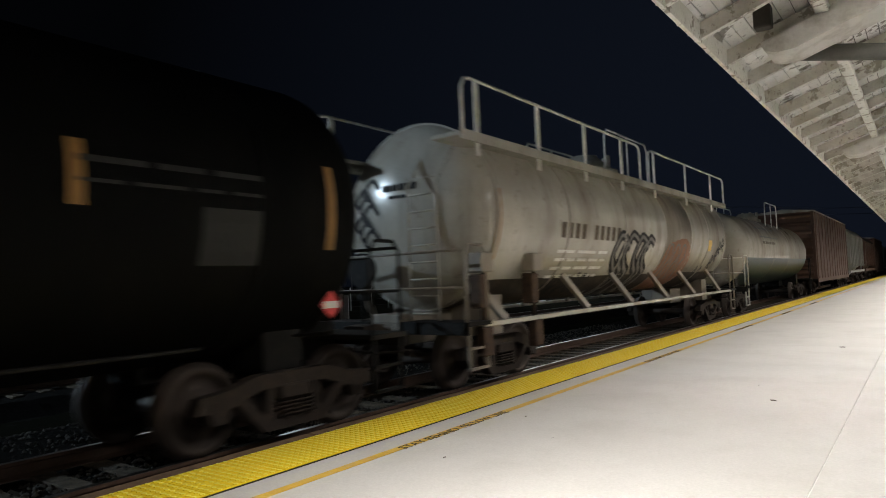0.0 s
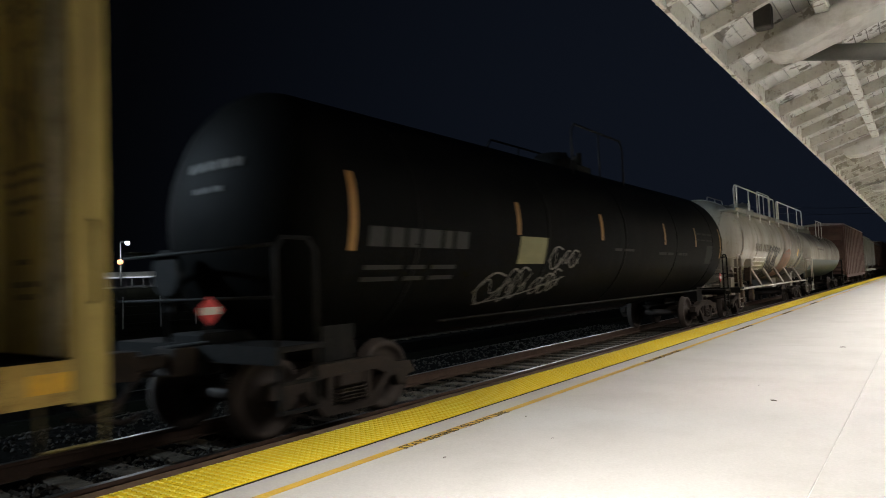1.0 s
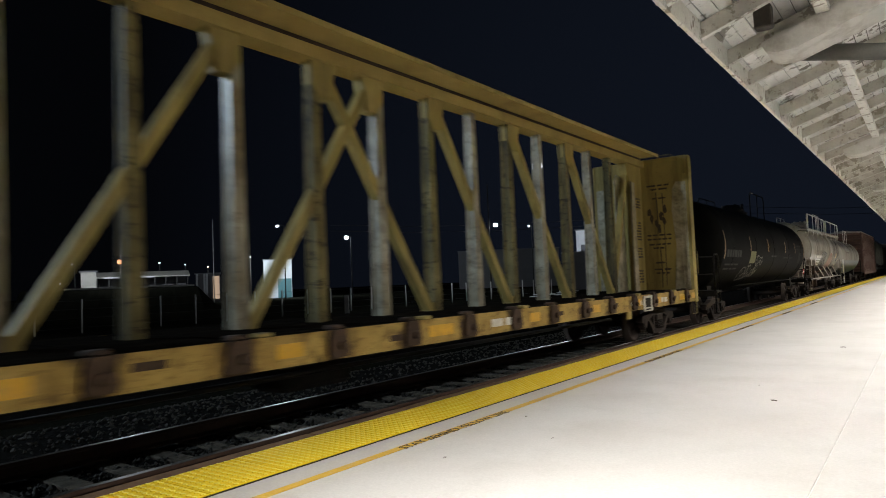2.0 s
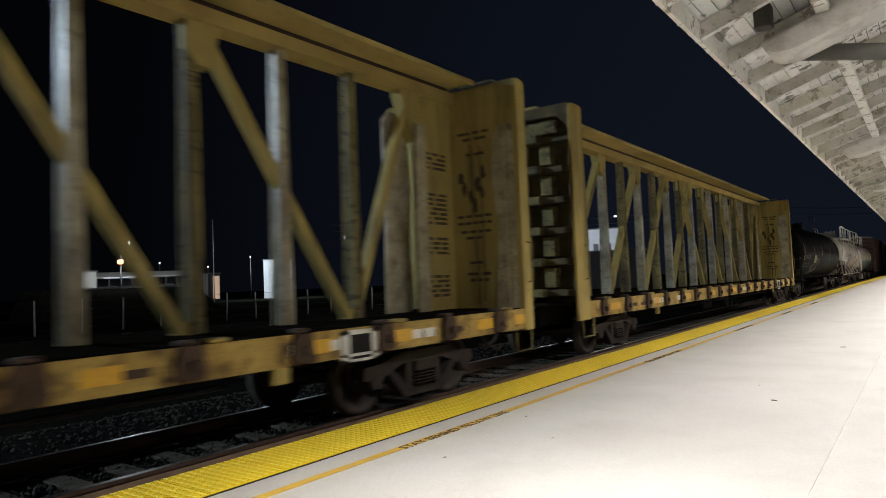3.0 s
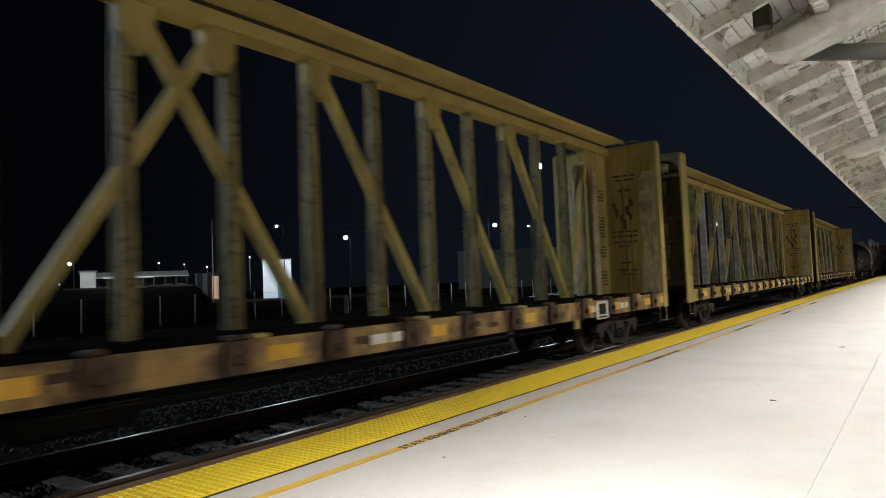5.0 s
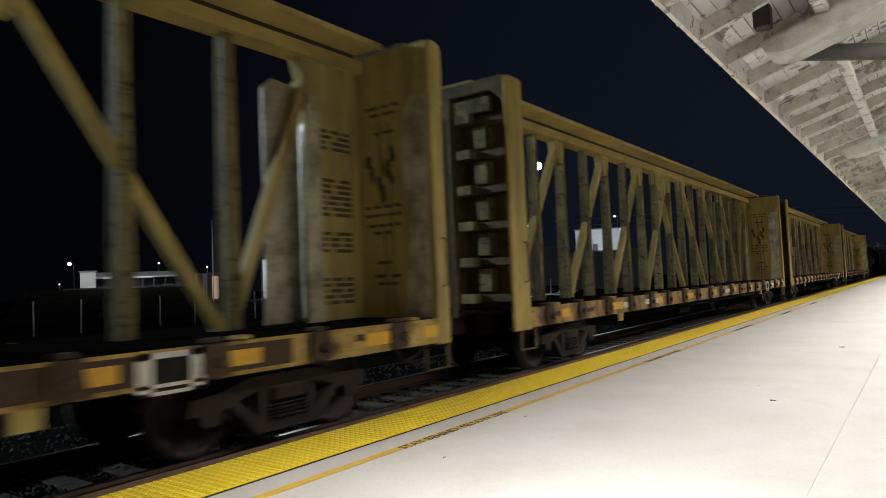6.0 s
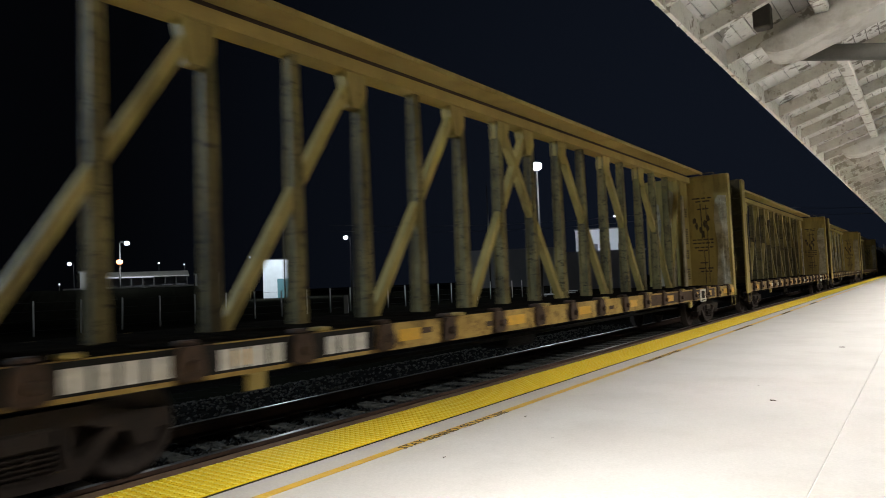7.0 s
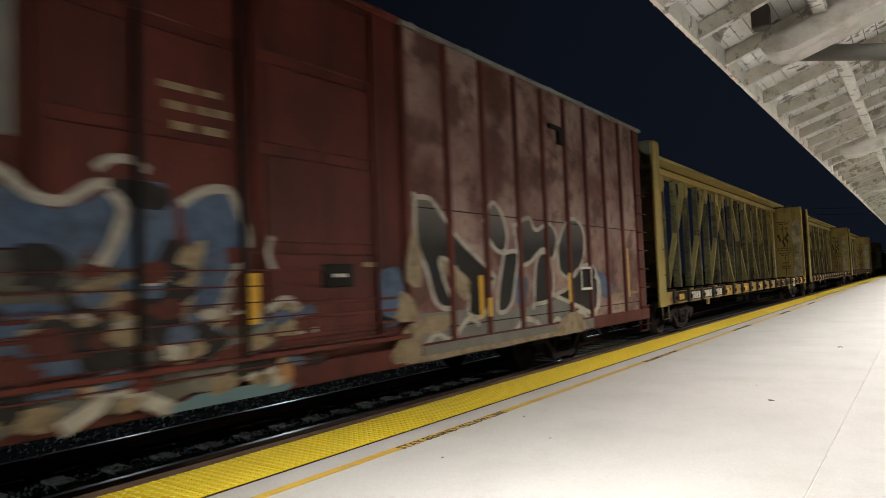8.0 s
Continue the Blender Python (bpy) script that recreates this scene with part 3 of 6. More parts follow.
tagged(part("paint_curls", bm, CANOPY_PAINT, canopy, "curls of flaking paint on the eaves board", (EAVE_X, 0, EAVE_Z)), kind="stuff")
bm = B()
box(bm, 3.55, 3.69, -25, 160, under(3.6) - 0.12, under(3.5) + 0.015, 0.01)
part("purlin", bm, CANOPY_PAINT, canopy, "long painted timber purlin under the rafters")
bm = B()
box(bm, 10.2, 10.4, -25, 160, -0.05, 4.5)
structure("wall_station", bm, WALL_PALE, "pale station building wall behind the platform", "wall")

# boxed arms that carry the purlin, each on a column, with rounded noses
bm = B()
prof = [(2.98, -0.0), (3.02, -0.1), (3.14, -0.18), (3.32, -0.235), (6.2, -0.235), (6.2, 0.02), (2.98, 0.02)]
pts = [(x, under(x) - 0.12 + z) for x, z in prof]
v0, v1 = [[bm.verts.new((x, y, z)) for x, z in pts] for y in (-0.3, 0.3)]
bm.faces.new(v0), bm.faces.new(v1[::-1])
for i in range(len(pts)):
    bm.faces.new([v0[i], v1[i], v1[(i + 1) % len(pts)], v0[(i + 1) % len(pts)]])
bmesh.ops.bevel(bm, geom=bm.edges[:], offset=0.012, segments=2, affect="EDGES")
arm_mesh = mesh_of("arm", bm, STEEL_PAINT)
bm = B()
box(bm, -0.14, 0.14, -0.14, 0.14, 0.0, under(RIDGE) - 0.3, 0.02)
box(bm, -0.22, 0.22, -0.22, 0.22, 0.0, 0.03, 0.005)
column_mesh = mesh_of("column", bm, STEEL_PAINT)
for i in range(-2, 14):
    y = 8.6 + i * 9.0
    col = place("canopy_column", column_mesh, None, (RIDGE, y, 0.0))
    tagged(col, "cream painted steel column carrying the platform canopy", "column", "canopy columns")
    place("arm", arm_mesh, col, (-RIDGE, 0, 0), "tapered boxed roof arm")
bm = B()
tube(bm, [(3.22, 9.05, 3.93), (4.16, 9.05, 3.72), (6.0, 9.05, 3.31)], 0.1, 10)
for x in (3.5, 4.4, 5.5):
    box(bm, x - 0.02, x + 0.02, 9.03, 9.07, 3.93 - (x - 3.22) * 0.223, under(x) + 0.05)
tagged(part("drain_pipe", bm, PIPE_GREY, None), "dark grey drain pipe slung below the roof arm", "pipe")
bm = B()
box(bm, 2.98, 3.16, 7.95, 8.12, under(2.86) - 0.0, under(2.86) + 0.26, 0.015)
box(bm, 3.0, 3.14, 8.12, 8.2, under(2.86) + 0.05, under(2.86) + 0.2, 0.01)
tagged(part("junction_box", bm, BOX_DARK, None), "dark rusty metal junction box fixed between rafters", "box")
bm = B()
box(bm, -0.12, 0.12, -1.2, 1.2, 0.0, 0.1, 0.01)
shade_mesh = mesh_of("housing", bm, WHITE_PAINT)
bm = B()
box(bm, -0.08, 0.08, -1.12, 1.12, -0.03, -0.001, 0.01)
tube_mesh = mesh_of("diffuser", bm, TUBE)
# the last two fixtures are added out of view for the extra lamps
for x, y, z in LAMPS:
    ob = tagged(new("canopy_light"), "long white tube light hung under the canopy", "light", "canopy lights")
    ob.location = (x, y, z)
    for n_, me in (("housing", shade_mesh), ("diffuser", tube_mesh)):
        place(n_, me, ob)
    for s in (-0.9, 0.9):
        bm = B()
        tube(bm, [(0, s, 0.1), (0, s, under(x) - z + 0.22)], 0.012, 6)
        part("hanger", bm, PIPE_GREY, ob)


# ---- the train ----
MOVING, ROLLING = [], []
WHEEL_R = 0.42


def wheelset_meshes():
    bm, tread = B(), B()
    for s in (-1, 1):
        prof = [(0.63, 0.05), (0.63, 0.11), (0.665, 0.13), (0.70, 0.2), (0.69, 0.3), (0.665, 0.345), (0.66, 0.36), (0.66, 0.445), (0.68, 0.45), (0.695, 0.425), (0.80, 0.418), (0.80, 0.35), (0.765, 0.335), (0.74, 0.28), (0.75, 0.18), (0.80, 0.14), (0.83, 0.12), (0.83, 0.05)]
        lathe(bm, [(s * a, r) for a, r in prof], "x", 28)
        lathe(bm, [(s * 0.83, 0.075), (s * 1.0, 0.075), (s * 1.03, 0.06)], "x", 14)
        for k in range(3):
            t = k * 2.094
            box(bm, s * 1.02 - 0.02, s * 1.02 + 0.02, 0.035 * math.cos(t) - .012, 0.035 * math.cos(t) + .012, 0.035 * math.sin(t) - .012, 0.035 * math.sin(t) + .012)
        lathe(tread, [(s * 0.70, 0.4265), (s * 0.795, 0.4205)], "x", 28)
    lathe(bm, [(-0.64, 0.08), (0.64, 0.08)], "x", 14)
    return mesh_of("wheelset", bm, WHEEL), mesh_of("tread", tread, TREAD)


def side_frame_mesh():
    """Cast truck side frame: arched top member, sagging lower member, two columns, journal jaws."""
    bm = B()
    top = [(-1.12, 0.44), (-1.08, 0.58), (-0.8, 0.6), (-0.45, 0.7), (0.45, 0.7), (0.8, 0.6), (1.08, 0.58), (1.12, 0.44), (0.98, 0.42), (0.95, 0.47), (0.83, 0.47), (0.79, 0.42), (0.7, 0.46), (0.4, 0.56), (-0.4, 0.56), (-0.7, 0.46), (-0.79, 0.42), (-0.83, 0.47), (-0.95, 0.47), (-0.98, 0.42)]
    prism(bm, top, -0.07, 0.07)
    prism(bm, [(-0.72, 0.5), (-0.6, 0.5), (-0.3, 0.25), (0.3, 0.25), (0.6, 0.5), (0.72, 0.5), (0.4, 0.15), (-0.4, 0.15)], -0.075, 0.075)
    for s in (-1, 1):
        prism(bm, [(s * 0.26, 0.2), (s * 0.36, 0.2), (s * 0.33, 0.6), (s * 0.24, 0.6)], -0.06, 0.06)
        prism(bm, [(s * 0.79, 0.32), (s * 0.83, 0.3), (s * 0.83, 0.47), (s * 0.75, 0.47)], -0.06, 0.06)
        prism(bm, [(s * 0.98, 0.32), (s * 0.95, 0.3), (s * 0.95, 0.47), (s * 1.02, 0.47)], -0.06, 0.06)
        lathe(bm, [(-0.08, 0.105), (0.08, 0.105)], "x", 14, (0, s * 0.89, WHEEL_R))
    return mesh_of("side_frame", bm, CAST)


def spring_mesh():
    bm = B()
    for i in range(3):
        for j in (-0.07, 0.07):
            y = (i - 1) * 0.14
            pts = [(j + 0.05 * math.cos(t * 0.9), y + 0.05 * math.sin(t * 0.9), 0.25 + t * 0.0055) for t in range(32)]
            tube(bm, pts, 0.013, 5)
    return mesh_of("spring_nest", bm, CAST)


def bolster_mesh():
    bm = B()
    box(bm, -1.1, 1.1, -0.2, 0.2, 0.43, 0.58, 0.02)
    box(bm, -0.3, 0.3, -0.2, 0.2, 0.58, 0.7, 0.02)
    for s in (-1, 1):
        box(bm, -0.85, 0.85, s * 0.42 - 0.04, s * 0.42 + 0.04, 0.3, 0.42, 0.01)
    return mesh_of("bolster", bm, CAST)


WHEELSET, WTREAD = wheelset_meshes()
FRAME_SIDE, SPRINGS, BOLSTER = side_frame_mesh(), spring_mesh(), bolster_mesh()
bm = B()
for s in (-1, 1):
    box(bm, s * 0.78 - 0.05, s * 0.78 + 0.05, -0.46, -0.42, 0.3, 0.55, 0.01)
    box(bm, s * 0.78 - 0.05, s * 0.78 + 0.05, 0.42, 0.46, 0.3, 0.55, 0.01)
BRAKES = mesh_of("brake_shoes", bm, CAST)


def truck(car, y, rolls=True):
    t = new("truck")
    t.parent, t.location = car, (0, y, 0)
    for s in (-1, 1):
        place("side_frame", FRAME_SIDE, t, (s * 1.0, 0, 0))
        place("spring_nest", SPRINGS, t, (s * 1.0, 0, 0))
    place("bolster", BOLSTER, t)
    place("brake_shoes", BRAKES, t)
    for s in (-1, 1):
        w = place("wheelset", WHEELSET, t, (0, s * 0.89, WHEEL_R))
        if rolls:
            ROLLING.append((w, s * 0.89))


bm = B()
box(bm, -0.2, 0.2, -1.0, 0.0, 0.68, 0.98, 0.02)
box(bm, -0.09, 0.09, 0.0, 0.42, 0.78, 0.92, 0.02)
prism(bm, [(0.36, 0.7), (0.62, 0.72), (0.74, 0.78), (0.74, 0.96), (0.6, 0.99), (0.36, 0.98)], -0.17, 0.06)
prism(bm, [(0.36, 0.72), (0.55, 0.72), (0.62, 0.85), (0.55, 0.98), (0.36, 0.98)], 0.06, 0.19)
tube(bm, [(0.12, 0.2, 0.72), (0.2, 0.4, 0.42), (0.22, 0.7, 0.34), (0.2, 0.86, 0.4)], 0.028, 7)
tube(bm, [(0.1, 0.05, 0.7), (0.7, 0.12, 0.66), (1.2, 0.1, 0.72), (1.25, 0.1, 0.62)], 0.018, 6)
COUPLER = mesh_of("coupler", bm, CAST)


def railcar(name, label, category, front, rear, trucks, rolls=True, group="cars of the freight train"):
    """An empty at the rail below the middle of a car; front and rear are its strikers at the start."""
    car = tagged(new(name), label, category, group)
    mid = (front + rear) / 2
    car.location = (TRACK, mid, RAIL)
    MOVING.append((car, mid))
    for y in trucks:
        truck(car, y - mid, rolls)
    place("coupler", COUPLER, car, (0, front - mid, 0))
    c = place("coupler", COUPLER, car, (0, rear - mid, 0))
    c.rotation_euler = (0, 0, math.pi)
    return car, mid


def side(x, lift=0.004):
    return lambda u, v: (x + lift, u, v)


# -- centre-beam flat cars --
CB_LEN, CB_HALF, DECK_Z, CB_TOP = 22.865, 1.32, 1.08, 4.66
POSTS = [s * (0.61 + 1.22 * i) for i in range(8) for s in (-1, 1)]


def loft(bm, a, b):
    """A closed solid between two outlines of as many 3D points."""
    va, vb = [bm.verts.new(p) for p in a], [bm.verts.new(p) for p in b]
    bm.faces.new(va[::-1]), bm.faces.new(vb)
    for i in range(len(a)):
        j = (i + 1) % len(a)
        bm.faces.new([va[i], va[j], vb[j], vb[i]])
    return bm


def channel(w, d, r):
    """Outline (x, y) of a closed post: faces w wide across y at x = -d and d, its sides recessed by r."""
    return [(-d, -w), (-d + 0.03, -w), (-d + 0.04, -w + r), (d - 0.04, -w + r), (d - 0.03, -w), (d, -w), (d, w), (d - 0.03, w), (d - 0.04, w - r), (-d + 0.04, w - r), (-d + 0.03, w), (-d, w)]


def tapered_post(bm, y):
    loft(bm, [(x, y + v, DECK_Z) for x, v in channel(0.088, 0.105, 0.02)], [(x, y + v, 4.5) for x, v in channel(0.068, 0.08, 0.016)])


def centre_beam_meshes():
    out = {}
    h = CB_LEN / 2
    bm = B()
    tapered_post(bm, 0.0)
    out["post"] = mesh_of("post", bm, CREAM_DIRTY)
    bm = B()
    tapered_post(bm, 0.0)
    out["clad_post"] = mesh_of("post", bm, CLAD)
    bm = B()
    lip = [(-0.16, 4.46), (0.16, 4.46), (0.16, 4.63), (0.06, 4.64), (0.06, 4.73), (0.53, 4.73), (0.53, 4.69), (0.57, 4.69), (0.57, 4.77), (-0.57, 4.77), (-0.57, 4.69), (-0.53, 4.69), (-0.53, 4.73), (-0.06, 4.73), (-0.06, 4.64), (-0.16, 4.63)]
    loft(bm, [(x, -h + 0.25, z) for x, z in lip], [(x, h - 0.25, z) for x, z in lip])
    out["top_chord"] = mesh_of("top_chord", bm, CHORD_PAINT)
    # dark rust-coloured strip along the web, standing in for the shadow gap there
    bm = B()
    box(bm, -0.075, 0.075, -h + 0.3, h - 0.3, 4.645, 4.727)
    out["chord_web"] = mesh_of("chord_web", bm, RUSTY)
    bm = B()
    beam(bm, (0, -1.05, 1.15), (0, 1.05, 4.38), 0.14, 0.13)
    prism(bm, [(0.86, 4.5), (1.28, 4.5), (1.28, 4.16), (1.16, 3.98), (0.98, 3.98)], -0.1, 0.1)
    prism(bm, [(-1.28, 1.07), (-1.0, 1.07), (-1.0, 1.22), (-1.2, 1.22)], -0.08, 0.08)
    out["diagonal"] = mesh_of("diagonal", bm, CREAM)
    bm = B()
    beam(bm, (0, 1.05, 1.15), (0, -1.05, 4.38), 0.14, 0.13)
    prism(bm, [(-0.86, 4.5), (-1.28, 4.5), (-1.28, 4.16), (-1.16, 3.98), (-0.98, 3.98)], -0.1, 0.1)
    prism(bm, [(1.28, 1.07), (1.0, 1.07), (1.0, 1.22), (1.2, 1.22)], -0.08, 0.08)
    out["diagonal_back"] = mesh_of("diagonal", bm, CREAM)
    bm = B()
    beam(bm, (0, -0.6, 1.15), (0, 0.62, 4.32), 0.14, 0.12)
    prism(bm, [(0.4, 4.5), (0.75, 4.5), (0.75, 3.7), (0.55, 4.05)], -0.1, 0.1)
    out["end_diagonal"] = mesh_of("diagonal", bm, CREAM)
    # bulkheads, a shallow one ahead and a deep one behind; the outer face looks along +y
    for end, deep in (("", 0.22), ("_rear", 0.45)):
        bm = B()
        box(bm, -1.3, 1.3, -0.03, 0.0, 1.0, CB_TOP - 0.02)
        box(bm, -1.28, 1.28, -0.03, deep - 0.02, CB_TOP - 0.06, CB_TOP, 0.008)
        for x in (-0.22, 0.22):
            box(bm, x - 0.05, x + 0.05, 0.0, deep - 0.03, 0.95, CB_TOP - 0.06, 0.01)
        rib = B()
        box(rib, 0.27, 1.27, 0.0, deep * 0.45, -0.06, 0.06, 0.008)
        out["rib" + end] = mesh_of("rib", rib, SHADED_PAINT)
        for s in (-1, 1):
            # the triangular gusset in each upper corner, and a deep lip along the top
            loft(bm, [(s * x, deep - 0.04, z) for x, z in ((1.28, CB_TOP - .06), (0.9, CB_TOP - .06), (1.28, CB_TOP - .42))], [(s * x, deep - 0.01, z) for x, z in ((1.28, CB_TOP - .06), (0.9, CB_TOP - .06), (1.28, CB_TOP - .42))])
        box(bm, -1.28, 1.28, deep - 0.03, deep - 0.015, CB_TOP - 0.2, CB_TOP - 0.06)
        # the rear one is painted dark in place of shade inside its ribs
        out["bulkhead" + end] = mesh_of("bulkhead", bm, SHADED_PAINT if end else CREAM)
        bm = B()
        outline = [(-0.05, 0.75), (deep, 0.75), (deep, CB_TOP - 0.12), (deep - 0.03, CB_TOP - 0.03), (deep - 0.12, CB_TOP), (0.0, CB_TOP), (-0.05, CB_TOP - 0.05)]
        prism(bm, outline, -0.03, 0.03)
        bmesh.ops.bevel(bm, geom=bm.edges[:], offset=0.012, segments=1, affect="EDGES")
        box(bm, -0.14, -0.031, -0.045, -0.031, 1.02, CB_TOP - 0.5, 0.01)
        out["corner_post" + end] = mesh_of("corner_post", bm, CREAM)
    bm = B()
    box(bm, 0.34, 0.62, 0.24, 0.4, -0.075, 0.075, 0.01)
    out["stake_pocket"] = mesh_of("stake_pocket", bm, CREAM_DIRTY)
    bm = B()
    box(bm, 0.56, 0.8, 0.0, 0.2, 0.1, 0.46, 0.012)
    out["pocket_plate"] = mesh_of("pocket_plate", bm, CREAM_DIRTY)
    bm = B()
    box(bm, -1.0, 1.0, 0.3, 0.36, 4.17, 4.4, 0.01)
    out["number_board"] = mesh_of("number_board", bm, CREAM_DIRTY)
    bm = B()
    tube(bm, [(-0.5, 0.1, CB_TOP - 0.02), (-0.5, 0.1, CB_TOP + 0.06), (-0.42, 0.1, CB_TOP + 0.09), (0.82, 0.1, CB_TOP + 0.09), (0.9, 0.1, CB_TOP + 0.06), (0.9, 0.1, CB_TOP - 0.02)], 0.014, 6)
    out["top_rail"] = mesh_of("top_rail", bm, CREAM_DIRTY)
    bm = B()
    box(bm, -0.05, 0.05, -0.92, -0.03, 1.08, 4.6)
    prism(bm, [(-0.92, 4.5), (-0.92, 3.7), (-1.0, 4.2), (-1.2, 4.5)], -0.05, 0.05)
    out["end_web"] = mesh_of("end_web", bm, CREAM)
    bm = B()
    prism(bm, [(-1.12, 1.09), (-0.84, 1.09), (-0.84, 3.95), (-1.05, 3.98), (-1.1, 3.1)], -0.02, 0.02)
    out["shield"] = mesh_of("shield", bm, GALV)
    bm = B()
    prism(bm, [(-1.55, 1.09), (-0.95, 1.09), (-0.95, 4.1), (-1.35, 4.16), (-1.52, 4.0), (-1.5, 2.6)], -0.02, 0.02)
    bmesh.ops.bevel(bm, geom=bm.edges[:], offset=0.012, segments=1, affect="EDGES")
    out["broad_shield"] = mesh_of("shield", bm, GALV)
    # ribbed shield strip; its pale outline also paints the lit patch on the bulkhead
    bm = B()
    face = [(0.84, 1.09), (1.25, 1.09), (1.25, 3.95), (1.0, 3.97), (0.9, 3.8), (0.85, 3.2), (0.93, 2.3)]
    loft(bm, [(x, -0.055, z) for x, z in face], [(x, -0.032, z) for x, z in face])
    for x in (1.08, 1.18):
        box(bm, x - 0.012, x + 0.012, -0.068, -0.05, 1.1, 3.85)
    out["lit_patch_shield"] = mesh_of("shield", bm, GALV)
    bm, r = B(), random.Random(7)
    for blk, (z0, rows) in enumerate(((3.55, 4), (2.9, 7), (2.2, 4), (1.6, 5))):
        for i in range(rows):
            bars(bm, -0.88, -0.2, z0 - i * 0.075, 0.045, side(0.05), r.choice((2, 3)), r)
    out["stencil"] = mesh_of("stencil", bm, STENCIL)
    bm = B()
    face = lambda u, v: (u, -0.0335, v)
    for z, a, b, n in ((3.9, .2, .8, 3), (3.8, .3, .75, 2), (3.55, .35, .7, 2), (2.55, .15, .8, 4), (2.44, .15, .8, 5), (2.3, .2, .78, 4), (2.2, .3, .6, 2), (1.8, .35, .6, 1), (1.62, .3, .75, 2), (1.52, .35, .7, 3)):
        bars(bm, a, b, z, 0.045, face, n, r)
    for u, v in ((0.3, 3.0), (0.42, 2.9), (0.55, 3.1), (0.62, 2.95), (0.66, 3.25), (0.5, 2.75), (0.25, 3.2)):
        fill(bm, [(u + .06 * math.cos(a) * r.uniform(.4, 1.4), v + .11 * math.sin(a) * r.uniform(.4, 1.4)) for a in (0.3, 1.4, 2.5, 3.6, 4.7, 5.6)], face, 2)
    for u, w, lo, hi in ((0.45, .03, 2.6, 3.75), (0.62, .022, 1.2, 3.7), (0.5, .025, 1.15, 2.2)):
        stroke(bm, [(u, lo), (u + .012, (lo + hi) / 2), (u - .008, hi)], w, face)
    out["scuffs"] = mesh_of("scuffing", bm, STENCIL)
    # the side sill and its hardware
    bm = B()
    prism(bm, [(-h, 0.805), (h, 0.805), (h, DECK_Z), (-h, DECK_Z)], -0.02, 0.0)
    box(bm, -0.12, 0.0, -h, h, 0.775, 0.806)
    out["side_sill"] = mesh_of("side_sill", bm, SILL_PAINT)
    out["side_sill_grimy"] = out["side_sill"].copy()
    out["side_sill_grimy"].materials[0] = SILL_GRIMY
    bm = B()
    box(bm, -CB_HALF + 0.021, CB_HALF - 0.021, -h + 0.05, h - 0.05, DECK_Z - 0.06, DECK_Z - 0.005)
    for i in range(22):
        y = -h + 0.3 + i * 1.03
        box(bm, -CB_HALF + .05, CB_HALF - .05, y, y + 0.9, DECK_Z - 0.005, DECK_Z + 0.012, 0.004)
    out["deck"] = mesh_of("deck", bm, DECK)
    bm = B()
    box(bm, -0.35, 0.35, -h + 0.4, h - 0.4, 0.62, 1.0)
    for i in range(17):
        y = -9.76 + i * 1.22
        prism(bm, [(y - .06, 1.0), (y + .06, 1.0), (y + .06, 0.74), (y - .06, 0.74)], -1.25, 1.25)
    for s in (-1, 1):
        tube(bm, [(s * 1.1, -6, 0.66), (s * 1.1, 6, 0.66)], 0.03, 6)
    box(bm, 0.4, 0.95, -2.2, -1.2, 0.45, 0.85, 0.05)
    box(bm, -0.95, -0.4, 0.8, 2.2, 0.45, 0.85, 0.05)
    out["underframe"] = mesh_of("underframe", bm, BLACK)
    bm = B()
    prism(bm, [(-.13, .84), (-.1, .8), (.12, .8), (.15, .86), (.13, .98), (.1, 1.08), (-.09, 1.08), (-.12, 1.0)], -0.02, 0.05)
    lathe(bm, [(0.05, 0.05), (0.09, 0.05), (0.095, 0.04)], "x", 8, (0, 0.03, 0.92))
    box(bm, -0.12, 0.03, -0.07, 0.09, 1.08, 1.13, 0.015)
    out["strap_winch"] = mesh_of("strap_winch", bm, RUSTY)
    bm = B()
    box(bm, -0.12, 0.03, -0.08, 0.08, 1.085, 1.125, 0.01)
    out["cleat"] = mesh_of("cleat", bm, CREAM)
    bm = B()
    box(bm, 0.0, 0.004, -0.2, 0.2, 0.86, 1.0)
    out["reflector"] = mesh_of("reflector", bm, YELLOW_REFLECT)
    bm = B()
    box(bm, 0.0, 0.006, -0.3, 0.3, 0.72, 1.06)
    out["panel_back"] = mesh_of("stencil_panel", bm, BLACK)
    bm, r = B(), random.Random(3)
    f = side(0.007)
    for a, b, c, e in ((-.3, .3, 1.01, .05), (-.3, .3, .72, .03), (-.3, .3, .78, .03)):
        bars(bm, a, b, c, e, f, 1, r)
    for u in (-0.3, 0.17):
        bars(bm, u, u + 0.13, 0.72, 0.34, f, 1, r)
    out["panel_marks"] = mesh_of("panel_lettering", bm, WHITE_PAINT)
    bm = B()
    tube(bm, [(0, 0, 2.1), (0.07, 0, 2.08), (0.07, 0, 1.5), (0, 0, 1.48)], 0.014, 6)
    out["grab_iron"] = mesh_of("grab_iron", bm, CREAM_DIRTY)
    bm = B()
    tube(bm, [(0, -0.25, 0.8), (0, -0.25, 0.45), (0, 0.2, 0.45), (0, 0.2, 0.8)], 0.018, 6)
    out["stirrup"] = mesh_of("stirrup", bm, CREAM_DIRTY)
    bm = B()
    box(bm, -0.02, 0.02, -0.1, 0.1, 0.62, 0.8)
    box(bm, 0.021, 0.03, -0.06, 0.06, 0.66, 0.76)
    out["hook_plate"] = mesh_of("hook_plate", bm, CREAM)
    return out


CB = centre_beam_meshes()


